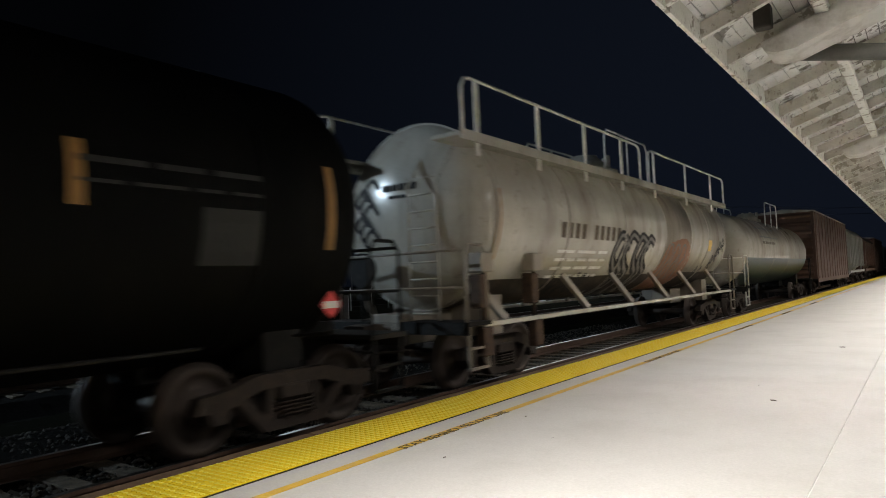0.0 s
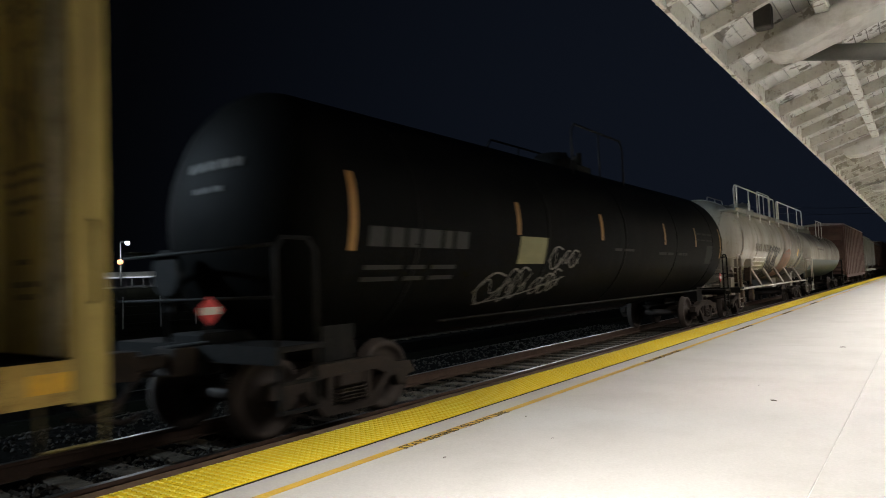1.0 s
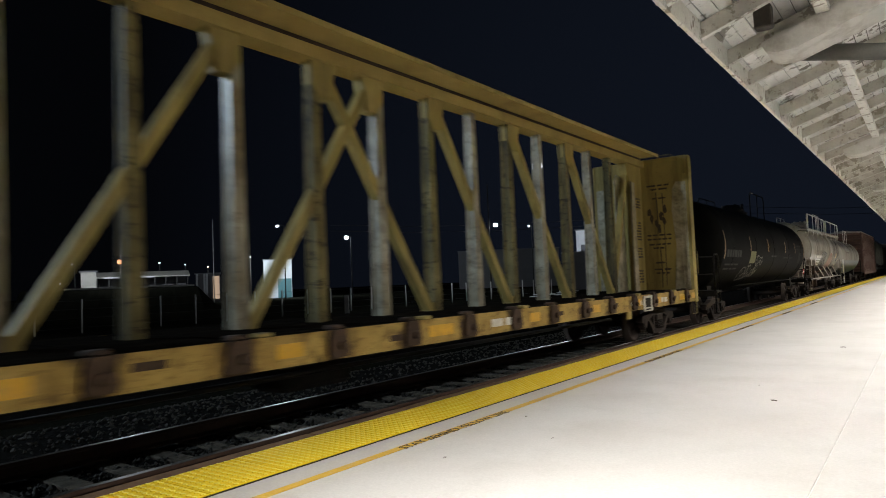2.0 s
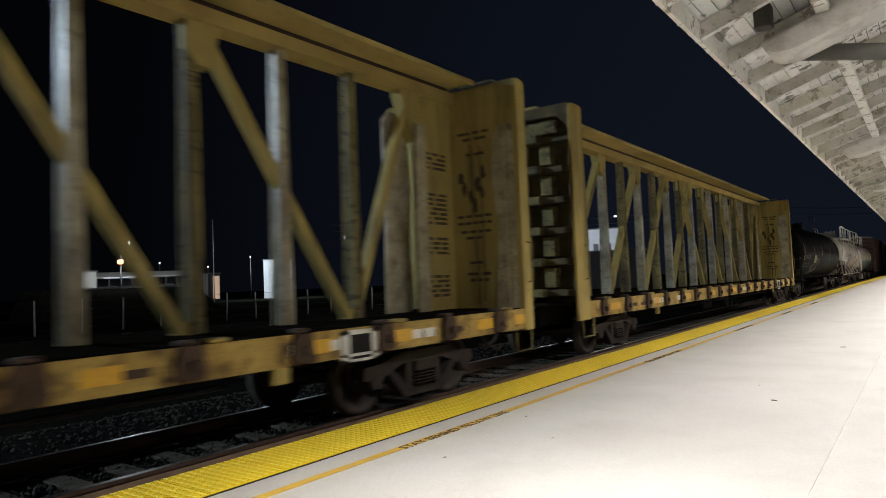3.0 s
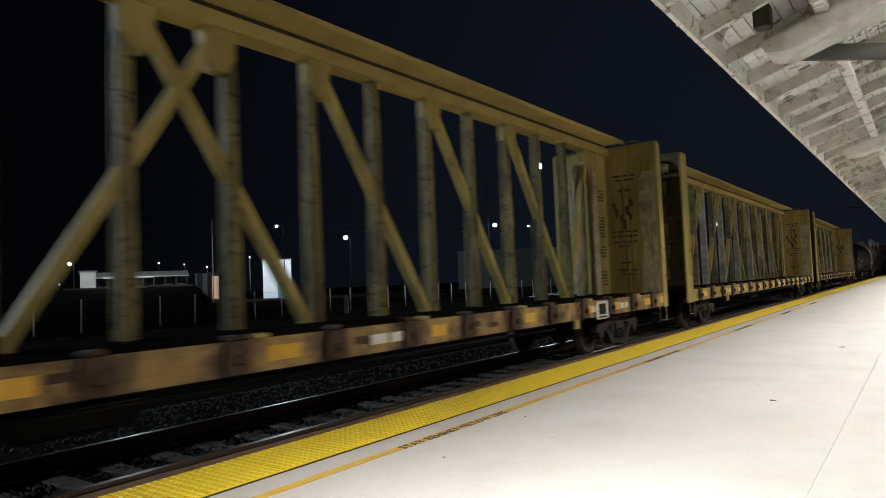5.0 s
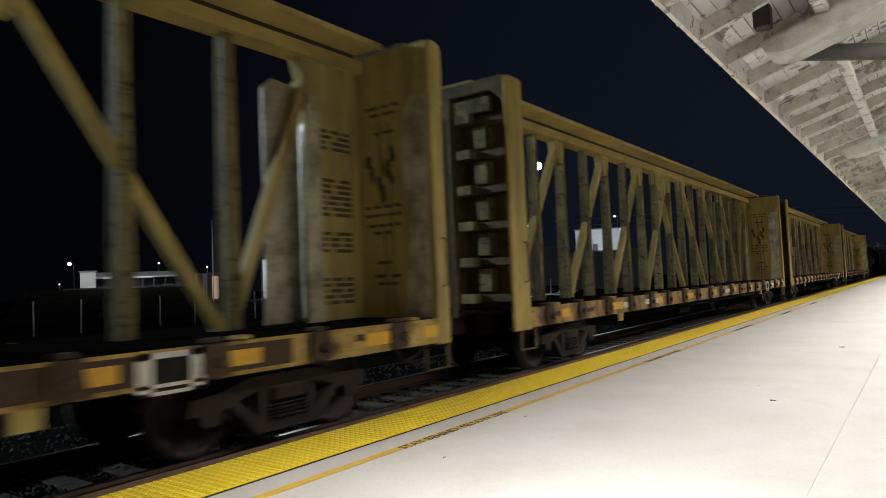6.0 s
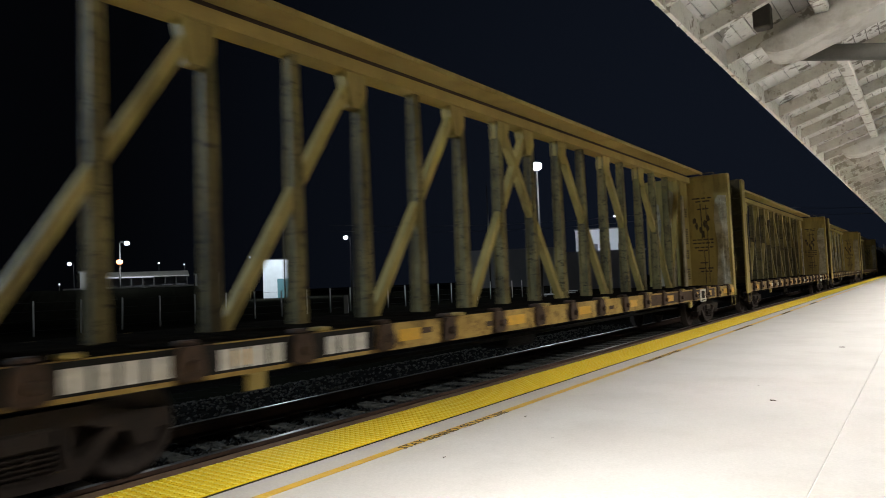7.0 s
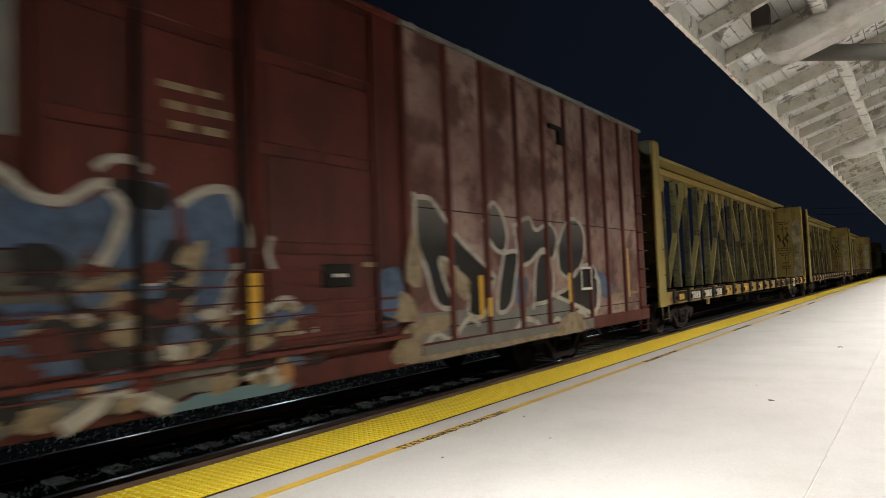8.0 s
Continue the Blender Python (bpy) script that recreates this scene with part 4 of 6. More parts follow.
def centre_beam(k):
    front = -12.967 - 24.5 * k
    rng = random.Random(20 + k)
    looks = ("with bright reflectors", "with a rusty sill", "with grimy bulkheads", "with bold pale markings")
    car, mid = railcar("centre_beam_car", "empty cream-yellow centre-beam lumber car " + looks[k], "rail car", front, front - CB_LEN, (front - 2.45, front - CB_LEN + 2.4))
    h = CB_LEN / 2
    for n_ in ("top_chord", "chord_web", "deck", "underframe"):
        place(n_, CB[n_], car)
    shift = (-0.22, -0.3, -0.25, -0.07)[k]
    for s in (1, -1):
        sill = place("side_sill", CB["side_sill_grimy" if k == 2 else "side_sill"], car, (s * CB_HALF, 0, 0))
        sill.rotation_euler = (0, 0, 0 if s > 0 else math.pi)
    for y in POSTS:
        clad = k < 2 and round((y - 0.61) / 1.22) % 2 == 0
        place("post", CB["clad_post" if clad else "post"], car, (0, y + shift, 0), "post in worn silvery cladding" if clad else "")
    # diagonals lean towards the middle, where two of them cross
    for i in range(4):
        place("diagonal", CB["diagonal"], car, (0, -0.61 - 2.44 * i + shift, 0))
        place("diagonal", CB["diagonal_back"], car, (0, 0.61 + 2.44 * i + shift, 0))
    for s in (1, -1):
        end, deep = ("", 0.22) if s > 0 else ("_rear", 0.45)
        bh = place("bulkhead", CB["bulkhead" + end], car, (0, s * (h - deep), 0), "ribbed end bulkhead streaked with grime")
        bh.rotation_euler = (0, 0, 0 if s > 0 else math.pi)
        ed = place("diagonal", CB["end_diagonal"], car, (0, s * 9.75 + shift, 0))
        ed.rotation_euler = (0, 0, 0 if s > 0 else math.pi)
        for c_ in (1, -1):
            cp = place("corner_post", CB["corner_post" + end], bh, (c_ * 1.31, 0, 0))
            cp.scale = (c_, 1, 1)
            if s > 0:
                place("shield", CB["shield" if c_ > 0 else "broad_shield"], bh, (c_ * 0.14, 0, 0), "pale scuffed metal shield")
            ws = place("shield", CB["lit_patch_shield"], bh, (0, 0, 0), "pale scuffed metal shield")
            ws.scale = (c_, 1, 1)
            gi = place("grab_iron", CB["grab_iron"], bh, (c_ * 1.335, 0.1, 0))
            gi.scale = (c_, 1, 1)
            place("stirrup", CB["stirrup"], bh, (c_ * 1.29, 0, 0))
        place("scuffing", CB["scuffs"], bh)
        place("top_rail", CB["top_rail"], bh)
        if s < 0:
            place("number_board", CB["number_board"], bh)
        for z in (1.25, 1.82, 2.39, 2.96, 3.53, 4.1):
            for c_ in (1, -1):
                kinds = ["rib" + end] + (["stake_pocket", "pocket_plate"] if s < 0 else [])
                for n_ in kinds[:2] if z > 4 else kinds:
                    fit = place(CB[n_].name.split(".")[0], CB[n_], bh, (0, 0, z))
                    fit.scale = (c_, 1, 1)
        if s > 0:
            place("end_web", CB["end_web"], bh)
            tagged(place("stencil", CB["stencil"], bh, (0, 0, 0), "rows of dark stencilled marks"), kind="stuff")
    for i in range(18):
        y = -10.34 + i * 1.22
        place("strap_winch", CB["strap_winch"], car, (CB_HALF, y, 0))
        if i % 2 == k % 2:
            place("cleat", CB["cleat"], car, (CB_HALF, y + 0.3, 0))
    for i in range(10):
        y = -10.34 + 0.55 + i * 2.44 + rng.uniform(-0.08, 0.08)
        if -h + 0.5 < y < h - 5.0:
            r_ = place("reflector", CB["reflector"], car, (CB_HALF + 0.002, y, 0))
            r_.scale = (1, rng.choice((0.8, 1.0, 1.3)), 1)
    for y in (h - 0.35, h - 1.37, h - 3.17, h - 4.5):
        place("reflector", CB["reflector"], car, (CB_HALF + 0.002, y, 0))
    pb = place("stencil_panel", CB["panel_back"], car, (CB_HALF + 0.01, h - 3.87, 0), "square black panel with white frame")
    place("panel_lettering", CB["panel_marks"], pb)
    for y in (-7.2, h - 4.93):
        place("hook_plate", CB["hook_plate"], car, (CB_HALF - 0.03, y, 0))
    f = side(CB_HALF)
    bm = B()
    if k == 3:
        dark = B()
        dark.faces.new([dark.verts.new(f(a, b)) for a, b in ((h - 8.0, .815), (h - 2.6, .815), (h - 2.6, 1.05), (h - 8.0, 1.05))])
        part("dark_sill_paint", dark, RUSTY, car)
        # the bold marks on a dark stretch of sill
        dark = B()
        dark.faces.new([dark.verts.new(f(a, b)) for a, b in ((-10.2, .815), (-5.6, .815), (-5.6, 1.07), (-10.2, 1.07))])
        part("dark_sill_paint", dark, BLACK, car)
        f = side(CB_HALF, 0.008)
        for u0, u1, w in ((-8.9, -8.05, 4), (-7.6, -6.9, 4), (-6.35, -5.75, 3)):
            bars(bm, u0, u1, 0.84, 0.18, f, w, rng)
    else:
        for u0, u1, w in ((6.6, 7.5, 4), (8.2, 8.9, 3), (-7.5, -6.6, 4), (-5.8, -4.9, 3), (1.2, 1.8, 2)):
            bars(bm, u0, u1, 0.87, 0.11, f, w, rng)
    part("markings", bm, WHITE_PAINT, car, "white marking bars on the sill")
    bm = B()
    for i in range(14):
        u = rng.uniform(-10.8, 10.8)
        bars(bm, u, u + rng.uniform(.2, .35), 0.87 + rng.uniform(0, .06), 0.07, side(CB_HALF, 0.003), 1, rng)
    tagged(part("rust_staining", bm, RUSTY, car), kind="stuff")
    return car


for k in range(4):
    centre_beam(k)


# -- tank cars --
def cyl_side(radius, centre_z, lift=0.006):
    """Maps along and height to the near side of a lying cylinder."""
    def to3d(u, v):
        d = max(-0.999, min(0.999, (v - centre_z) / radius))
        return ((radius + lift) * math.cos(math.asin(d)), u, centre_z + (radius + lift) * d)
    return to3d


def shell(bm, half, radius, cz, dish=0.75, seg=56, y_from=None, y_to=None):
    """A tank with domed heads; with y_from and y_to only a belt of it."""
    if y_from is not None:
        lathe(bm, [(y_from, radius), (y_to, radius)], "y", seg, (0, 0, cz))
        return bm
    head = [(math.sin(a), math.cos(a)) for a in [i * math.pi / 2 / 9 for i in range(9, -1, -1)]]
    prof = [(-half + dish - dish * s, max(0.02, radius * c)) for s, c in head]
    prof += [(half - dish + dish * s, max(0.02, radius * c)) for s, c in head[::-1]]
    return lathe(bm, prof, "y", seg, (0, 0, cz))


def end_platform(car, y, s, rail_mat, half_w=1.45):
    """Steps, brake stand and bent handrails on the stub sill at one end."""
    bm = B()
    box(bm, -half_w, half_w, y - 0.28, y + 0.28, 0.93, 0.99, 0.01)
    box(bm, -half_w, half_w, y + s * 0.28 - 0.02, y + s * 0.28 + 0.02, 0.82, 0.99)
    part("end_platform", bm, BLACK, car)
    for x in (-half_w + 0.05, half_w - 0.05):
        bm = B()
        tube(bm, [(x, y - .25, 0.95), (x, y - .25, 1.9), (x, y - .15, 2.02), (x, y + .15, 2.02), (x, y + .25, 1.9), (x, y + .25, 0.95)], 0.022, 7)
        part("handrail", bm, rail_mat, car)
        bm = B()
        for z in (0.35, 0.62):
            box(bm, x - 0.03, x + 0.03, y - 0.22, y + 0.22, z, z + 0.03)
        for yy in (-0.22, 0.22):
            box(bm, x - 0.02, x + 0.02, y + yy - 0.02, y + yy + 0.02, 0.35, 0.95)
        part("step", bm, rail_mat, car)
    bm = B()
    tube(bm, [(-half_w + .1, y + s * .26, 1.95), (half_w - .1, y + s * .26, 1.95)], 0.02, 7)
    tube(bm, [(-half_w + .1, y + s * .26, 1.45), (half_w - .1, y + s * .26, 1.45)], 0.018, 7)
    part("end_rail", bm, rail_mat, car)
    bm = B()
    lathe(bm, [(-0.03, 0.26), (0.03, 0.26), (0.03, 0.2), (-0.03, 0.2)], "y", 18, (-0.5, y + s * 0.2, 1.75))
    tube(bm, [(-0.5, y + s * 0.2, 0.95), (-0.5, y + s * 0.2, 1.75)], 0.03, 7)
    box(bm, -0.62, -0.38, y + s * 0.1, y + s * 0.2, 1.3, 1.6, 0.02)
    part("brake_stand", bm, BLACK, car)


def tank_underframe(car, half, front_t, rear_t, material):
    for t in (front_t, rear_t):
        bm = B()
        prism(bm, [(t - .25, 0.7), (t + .25, 0.7), (t + .25, 1.3), (t - .25, 1.3)], -0.9, 0.9)
        part("body_bolster", bm, material, car)
    for y0, y1 in ((front_t - 1.2, half), (-half, rear_t + 1.2)):
        bm = B()
        box(bm, -0.28, 0.28, y0, y1, 0.66, 1.1, 0.02)
        part("stub_sill", bm, material, car)


def dome(car, y, top, rail_mat, box_mat):
    bm = B()
    lathe(bm, [(top - 0.1, 0.5), (top + 0.12, 0.5), (top + 0.14, 0.46), (top + 0.3, 0.3), (top + 0.32, 0.1)], "z", 20, (0, y, 0))
    for k in range(5):
        lathe(bm, [(top + 0.1, 0.06), (top + 0.38, 0.06), (top + 0.4, 0.03)], "z", 10, (0.3 * math.cos(k * 1.26), y + 0.75 + 0.3 * math.sin(k * 1.26), 0))
    box(bm, -0.4, 0.4, y + 0.4, y + 1.15, top - 0.1, top + 0.1, 0.03)
    part("manway", bm, box_mat, car)
    for x in (-0.95, 0.95):
        bm = B()
        y0, y1, z = y - 1.0, y + 1.6, top - 0.35
        tube(bm, [(x, y0, z), (x, y0, z + .85), (x, y0 + .15, z + 1.0), (x, y1 - .15, z + 1.0), (x, y1, z + .85), (x, y1, z)], 0.022, 7)
        tube(bm, [(x, (y0 + y1) / 2, z), (x, (y0 + y1) / 2, z + 1.0)], 0.018, 6)
        part("dome_railing", bm, rail_mat, car)


def black_tank():
    front, rear = 5.95, -11.75
    car, mid = railcar("black_tank_car", "long glossy black tank car with amber reflectors and white tags", "tank car", front, rear, (4.35, -10.17))
    R_, CZ, half = 1.52, 2.32, 8.35
    part("tank", shell(B(), half, R_, CZ), TANK_BLACK, car)
    for y in (-6.5, -3.2, 0.1, 3.4, 6.6):
        part("weld_band", shell(B(), half, R_ + 0.004, CZ, seg=56, y_from=y - 0.03, y_to=y + 0.03), TANK_BLACK, car)
    tank_underframe(car, 8.6, 4.35 - mid, -10.17 - mid, BLACK)
    end_platform(car, 8.3, 1, BLACK)
    end_platform(car, -8.3, -1, BLACK)
    dome(car, 0.0, CZ + R_, BLACK, BLACK)
    f = cyl_side(R_, CZ)
    for s_ in (-10.5, -7.05, -3.99, -0.4, 2.04, 4.5):
        bm = B()
        u = s_ - mid
        h = 0.42 if s_ in (-10.5, 4.5) else 0.24
        z = 2.32 if s_ in (-10.5, 4.5) else 2.42
        for i in range(6):
            bm.faces.new([bm.verts.new(f(a, b)) for a, b in ((u - .05, z - h + i * h / 3), (u + .05, z - h + i * h / 3), (u + .05, z - h + (i + 1) * h / 3), (u - .05, z - h + (i + 1) * h / 3))])
        part("reflector", bm, STRIPE, car, "amber reflective stripe")
    r = random.Random(9)
    mid += 0.95
    bm = B()
    bars(bm, -9.3 - mid, -7.4 - mid, 1.95, 0.22, f, 6, r)
    for i in range(2):
        bars(bm, -9.3 - mid, -7.6 - mid, 1.7 - i * 0.13, 0.05, f, 3, r)
    part("faded_marks", bm, DULL_MARK, car)
    bm = B()
    for a, b, z, h, w in ((0.2, 1.2, 1.95, .06, 2), (1.6, 2.3, 1.95, .06, 3), (-2.4, -1.4, 2.0, .05, 2), (3.0, 4.6, 2.5, .05, 3), (3.0, 4.6, 2.35, .03, 4)):
        bars(bm, a - mid, b - mid, z, h, f, w, r)
    tagged(part("small_lettering", bm, DULL_MARK, car, "small faded marking bars"), kind="stuff")
    bm = B()
    for i in range(4):
        bm.faces.new([bm.verts.new(f(a, b)) for a, b in ((-6.05 - mid, 1.76 + i * .1), (-5.2 - mid, 1.76 + i * .1), (-5.2 - mid, 1.86 + i * .1), (-6.05 - mid, 1.86 + i * .1))])
    part("painted_patch", bm, PATCH, car, "olive painted rectangle")
    bm = B()
    for i in range(4):
        bm.faces.new([bm.verts.new(f(a, b)) for a, b in ((4.0 - mid, 1.75 + i * .12), (4.6 - mid, 1.75 + i * .12), (4.6 - mid, 1.87 + i * .12), (4.0 - mid, 1.87 + i * .12))])
    part("painted_patch", bm, DULL_MARK, car)
    # sprayed scrawl: loops in thin white
    bm = B()
    for i, (u, v, w, h) in enumerate(((-6.9, 1.42, .55, .5), (-6.4, 1.45, .4, .42), (-6.0, 1.48, .4, .4), (-5.55, 1.42, .35, .4), (-5.2, 1.45, .3, .36), (-4.9, 1.5, .3, .3), (-5.1, 1.85, .3, .3), (-4.75, 1.87, .25, .25), (-4.45, 1.84, .25, .3))):
        u += 0.3 - mid + r.uniform(-.08, .08)
        w, h = w * r.uniform(.8, 1.5), h * r.uniform(.6, 1.15)
        stroke(bm, [(u - w * .5, v - h * r.uniform(.1, .5)), (u - w * .1, v + h * r.uniform(.2, .6)), (u + w * .2, v - h * r.uniform(.1, .5)), (u + w * .7, v + h * r.uniform(.1, .5))], 0.018, f)
        stroke(bm, [(u + w * .5, v + h * .4), (u, v + h * .5), (u - w * .4, v), (u - w * .1, v - h * .5), (u + w * .3, v - h * .35), (u + w * .45, v), (u + w * .6, v - h * .3)], 0.027, f)
    stroke(bm, [(-6.7 - mid, 1.2), (-5.5 - mid, 1.32), (-4.3 - mid, 1.55)], 0.02, f)
    part("sprayed_tag", bm, G_GREY, car, "pale sprayed scrawl")
    for x, y in ((1.47, 7.4), (0.95, -8.95)):
        bm = B()
        prism(bm, [(-.14, 0), (0, -.14), (.14, 0), (0, .14)], -0.006, 0.006)
        sg = part("placard", bm, RED_SIGN, car, "red diamond hazard placard", (x, y, 1.35))
        bm = B()
        tube(bm, [(x - 0.02, y, 1.3), (x - 0.03, y, 1.06), (0.25, y, 1.0)], 0.02, 6)
        part("placard_bracket", bm, BLACK, car)
        bm = B()
        box(bm, 0.007, 0.01, -0.1, 0.1, -0.035, 0.035)
        part("placard_band", bm, WHITE_PAINT, sg)
    bm = B()
    bars(bm, -0.55, 0.35, 2.85, 0.1, lambda u, v: (-u, -half - 0.012 + 0.75 * (1 - math.sqrt(max(0.05, 1 - (u * u + (v - CZ) ** 2) / R_ ** 2))), v), 5, r)
    bars(bm, -0.3, 0.2, 2.6, 0.06, lambda u, v: (-u, -half - 0.012 + 0.75 * (1 - math.sqrt(max(0.05, 1 - (u * u + (v - CZ) ** 2) / R_ ** 2))), v), 3, r)
    part("head_marks", bm, G_GREY, car, "pale marking bars on the tank head")
    bm = B()
    for s in (-1, 1):
        tube(bm, [(s * 1.35, -6.0, 1.05), (s * 1.35, 6.0, 1.05)], 0.02, 6)
    part("side_rod", bm, BLACK, car)


def white_tank():
    front, rear = 21.6, 7.1
    car, mid = railcar("white_tank_car", "dirty white tank car with top walkway railings and graffiti", "tank car", front, rear, (20.2, 8.45))
    R_, CZ, half = 1.45, 2.55, 7.05
    part("tank", shell(B(), half, R_, CZ, 0.62), TANK_WHITE, car)
    part("soot_belt", shell(B(), half, R_ + 0.004, CZ, y_from=1.0, y_to=2.9), TANK_SOOT, car, "grimy brown belt round the tank")
    for y in (-6.5, -4.2, -1.6, 0.95, 2.95, 4.6, 6.5):
        part("weld_band", shell(B(), half, R_ + 0.008, CZ, y_from=y - 0.03, y_to=y + 0.03), TANK_SOOT if y in (-4.2, 2.95) else TANK_WHITE, car)
    # blackish-brown sheet over the lowest part of the shell
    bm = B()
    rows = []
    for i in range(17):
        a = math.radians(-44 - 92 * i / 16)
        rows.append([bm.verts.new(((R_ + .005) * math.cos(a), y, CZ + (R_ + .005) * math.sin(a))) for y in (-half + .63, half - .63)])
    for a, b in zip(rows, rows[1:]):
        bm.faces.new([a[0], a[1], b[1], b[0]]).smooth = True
    part("grimy_belly", bm, TANK_BELLY, car, "blackish-brown belly of the tank")
    tank_underframe(car, 7.4, 20.2 - mid, 8.45 - mid, TANK_SOOT)
    end_platform(car, 7.1, 1, TANK_SOOT)
    end_platform(car, -7.1, -1, TANK_SOOT)
    # side walkway near the top, on brackets, with two railings
    for s in (1, -1):
        bm = B()
        box(bm, min(s * .95, s * 1.45), max(s * .95, s * 1.45), -half - 0.35, half - 0.4, 3.47, 3.53, 0.008)
        box(bm, s * 1.45 - 0.015, s * 1.45 + 0.015, -half - 0.35, half - 0.4, 3.42, 3.56)
        part("walkway", bm, TANK_WHITE, car, "pale steel side walkway")
        for y0, y1 in ((-7.3, -0.55), (0.0, 6.6)):
            bm = B()
            x = s * 1.42
            tube(bm, [(x, y0, 3.5), (x, y0, 4.15), (x, y0 + .06, 4.26), (x, y0 + .2, 4.3), (x, y1 - .2, 4.3), (x, y1 - .06, 4.26), (x, y1, 4.15), (x, y1, 3.5)], 0.026, 8)
            part("railing", bm, WHITE_PAINT, car, "white tube railing")
            n = 4 if y0 < 0 else 3
            for i in range(n):
                y = y0 + 0.35 + (y1 - y0 - 0.35) * i / (n - 0.4)
                bm = B()
                box(bm, x - 0.012, x + 0.012, y - 0.055, y + 0.055, 3.25, 4.3)
                part("stanchion", bm, WHITE_PAINT, car)
    dome(car, -0.3, CZ + R_, WHITE_PAINT, TANK_WHITE)
    # side sill with slanted struts
    for s in (1, -1):
        bm = B()
        box(bm, s * 1.38 - 0.05, s * 1.38 + 0.05, -half + 0.1, half - 0.1, 0.895, 0.965, 0.01)
        part("side_sill", bm, TANK_WHITE, car)
        for y in (-6.2, -3.3, -1.1, 1.2, 3.4, 6.0):
            bm = B()
            beam(bm, (s * 1.3, y, 0.95), (s * 1.05, y - 0.55, 1.6), 0.07, 0.12)
            part("strut", bm, TANK_SOOT, car)
    for s in (-1, 1):
        bm = B()
        for x in (0.35, 0.85):
            tube(bm, [(x, s * (half + 0.16), 1.0), (x, s * (half + 0.16), 2.9), (x + .05, s * (half - 0.25), 3.5)], 0.022, 6)
        for i in range(9):
            tube(bm, [(0.35, s * (half + 0.16), 1.1 + i * 0.24), (0.85, s * (half + 0.16), 1.1 + i * 0.24)], 0.014, 6)
        part("ladder", bm, TANK_WHITE, car, "white end ladder")
    for y in (-6.9, -5.45):
        bm = B()
        tube(bm, [(1.36, y, 0.95), (1.38, y, 1.9)], 0.035, 8)
        box(bm, 1.3, 1.45, y - 0.12, y + 0.12, 0.5, 0.9, 0.02)
        box(bm, 1.2, 1.4, y - 0.09, y + 0.12, 1.15, 1.62, 0.02)
        post = part("valve_post", bm, RUSTY, car, "rusty dark valve post")
        bm = B()
        box(bm, 1.22, 1.46, y - 0.13, y + 0.17, 1.64, 1.92, 0.02)
        part("valve_box", bm, TANK_SOOT, post)
    f, r = cyl_side(R_, CZ), random.Random(5)
    bm = B()
    for i in range(10):
        if i != 4:
            bars(bm, -4.5 + i * 0.27, -4.33 + i * 0.27, 2.2, 0.26, f, 1, r)
    part("main_marks", bm, STENCIL, car, "dark marking bars")
    bm = B()
    for i, n in enumerate((3, 5, 4, 6)):
        bars(bm, -4.5, -2.4, 1.95 - i * 0.14, 0.05, f, n, r)
    part("pale_marks", bm, WHITE_PAINT, car)
    bm = B()
    bm2 = B()
    for i, (u, w, h) in enumerate(((-1.75, .7, 1.2), (-1.15, .75, 1.25), (-0.6, .7, 1.2), (-0.1, .65, 1.15), (-1.45, .5, .9), (-0.35, .5, .9))):
        v = 1.72
        stroke(bm, [(u + w * .4, v + h * .42), (u - w * .1, v + h * .5), (u - w * .45, v + h * .2), (u - w * .1, v), (u + w * .35, v - h * .15), (u + w * .1, v - h * .5), (u - w * .45, v - h * .4)], 0.21, f)
        stroke(bm2, [(u + w * .4, v + h * .42), (u - w * .1, v + h * .5), (u - w * .45, v + h * .2), (u - w * .1, v), (u + w * .35, v - h * .15), (u + w * .1, v - h * .5), (u - w * .45, v - h * .4)], 0.07, cyl_side(R_, CZ, 0.01))
    part("sprayed_letters", bm, G_BLACK, car, "thick dark sprayed letters")
    part("letter_highlight", bm2, G_GREY, car)
    bm = B()
    fill(bm, [(1.0, 1.2), (2.9, 1.25), (3.1, 1.9), (2.6, 2.35), (1.7, 2.3), (1.1, 2.1)], cyl_side(R_, CZ, 0.0065))
    part("rust_patch", bm, TANK_RUST, car, "rust-brown painted-out patch")
    bm = B()
    for u in (1.4, 1.9, 2.4):
        stroke(bm, [(u - .2, 1.4), (u - .15, 2.1), (u + .1, 2.2), (u + .2, 1.9), (u, 1.7), (u + .2, 1.4)], 0.06, cyl_side(R_, CZ, 0.01))
    part("faint_letters", bm, G_GREY, car)
    bm = B()
    for u, v in ((-4.2, 1.4), (-3.9, 1.4), (-3.55, 1.38), (-3.2, 1.42), (-2.9, 1.4), (4.3, 1.5), (4.7, 1.5), (5.3, 1.8), (5.6, 2.0), (5.8, 2.2), (6.1, 2.3)):
        stroke(bm, [(u - .12, v - .15), (u, v + .18), (u + .12, v), (u - .05, v - .05), (u + .14, v - .18)], 0.06, f)
    part("sprayed_tag", bm, G_BLACK, car)
    bm = B()
    for i in range(5):
        bm.faces.new([bm.verts.new(f(a, b)) for a, b in ((-6.55, 1.6 + i * .25), (-6.42, 1.6 + i * .25), (-6.42, 1.85 + i * .25), (-6.55, 1.85 + i * .25))])
    part("reflector", bm, STRIPE, car, "amber reflective stripe")
    bm = B()
    for i in range(2):
        bm.faces.new([bm.verts.new(f(a, b)) for a, b in ((4.6, 2.1 + i * .15), (4.95, 2.1 + i * .15), (4.95, 2.25 + i * .15), (4.6, 2.25 + i * .15))])
    part("yellow_plate", bm, YELLOW_REFLECT, car)
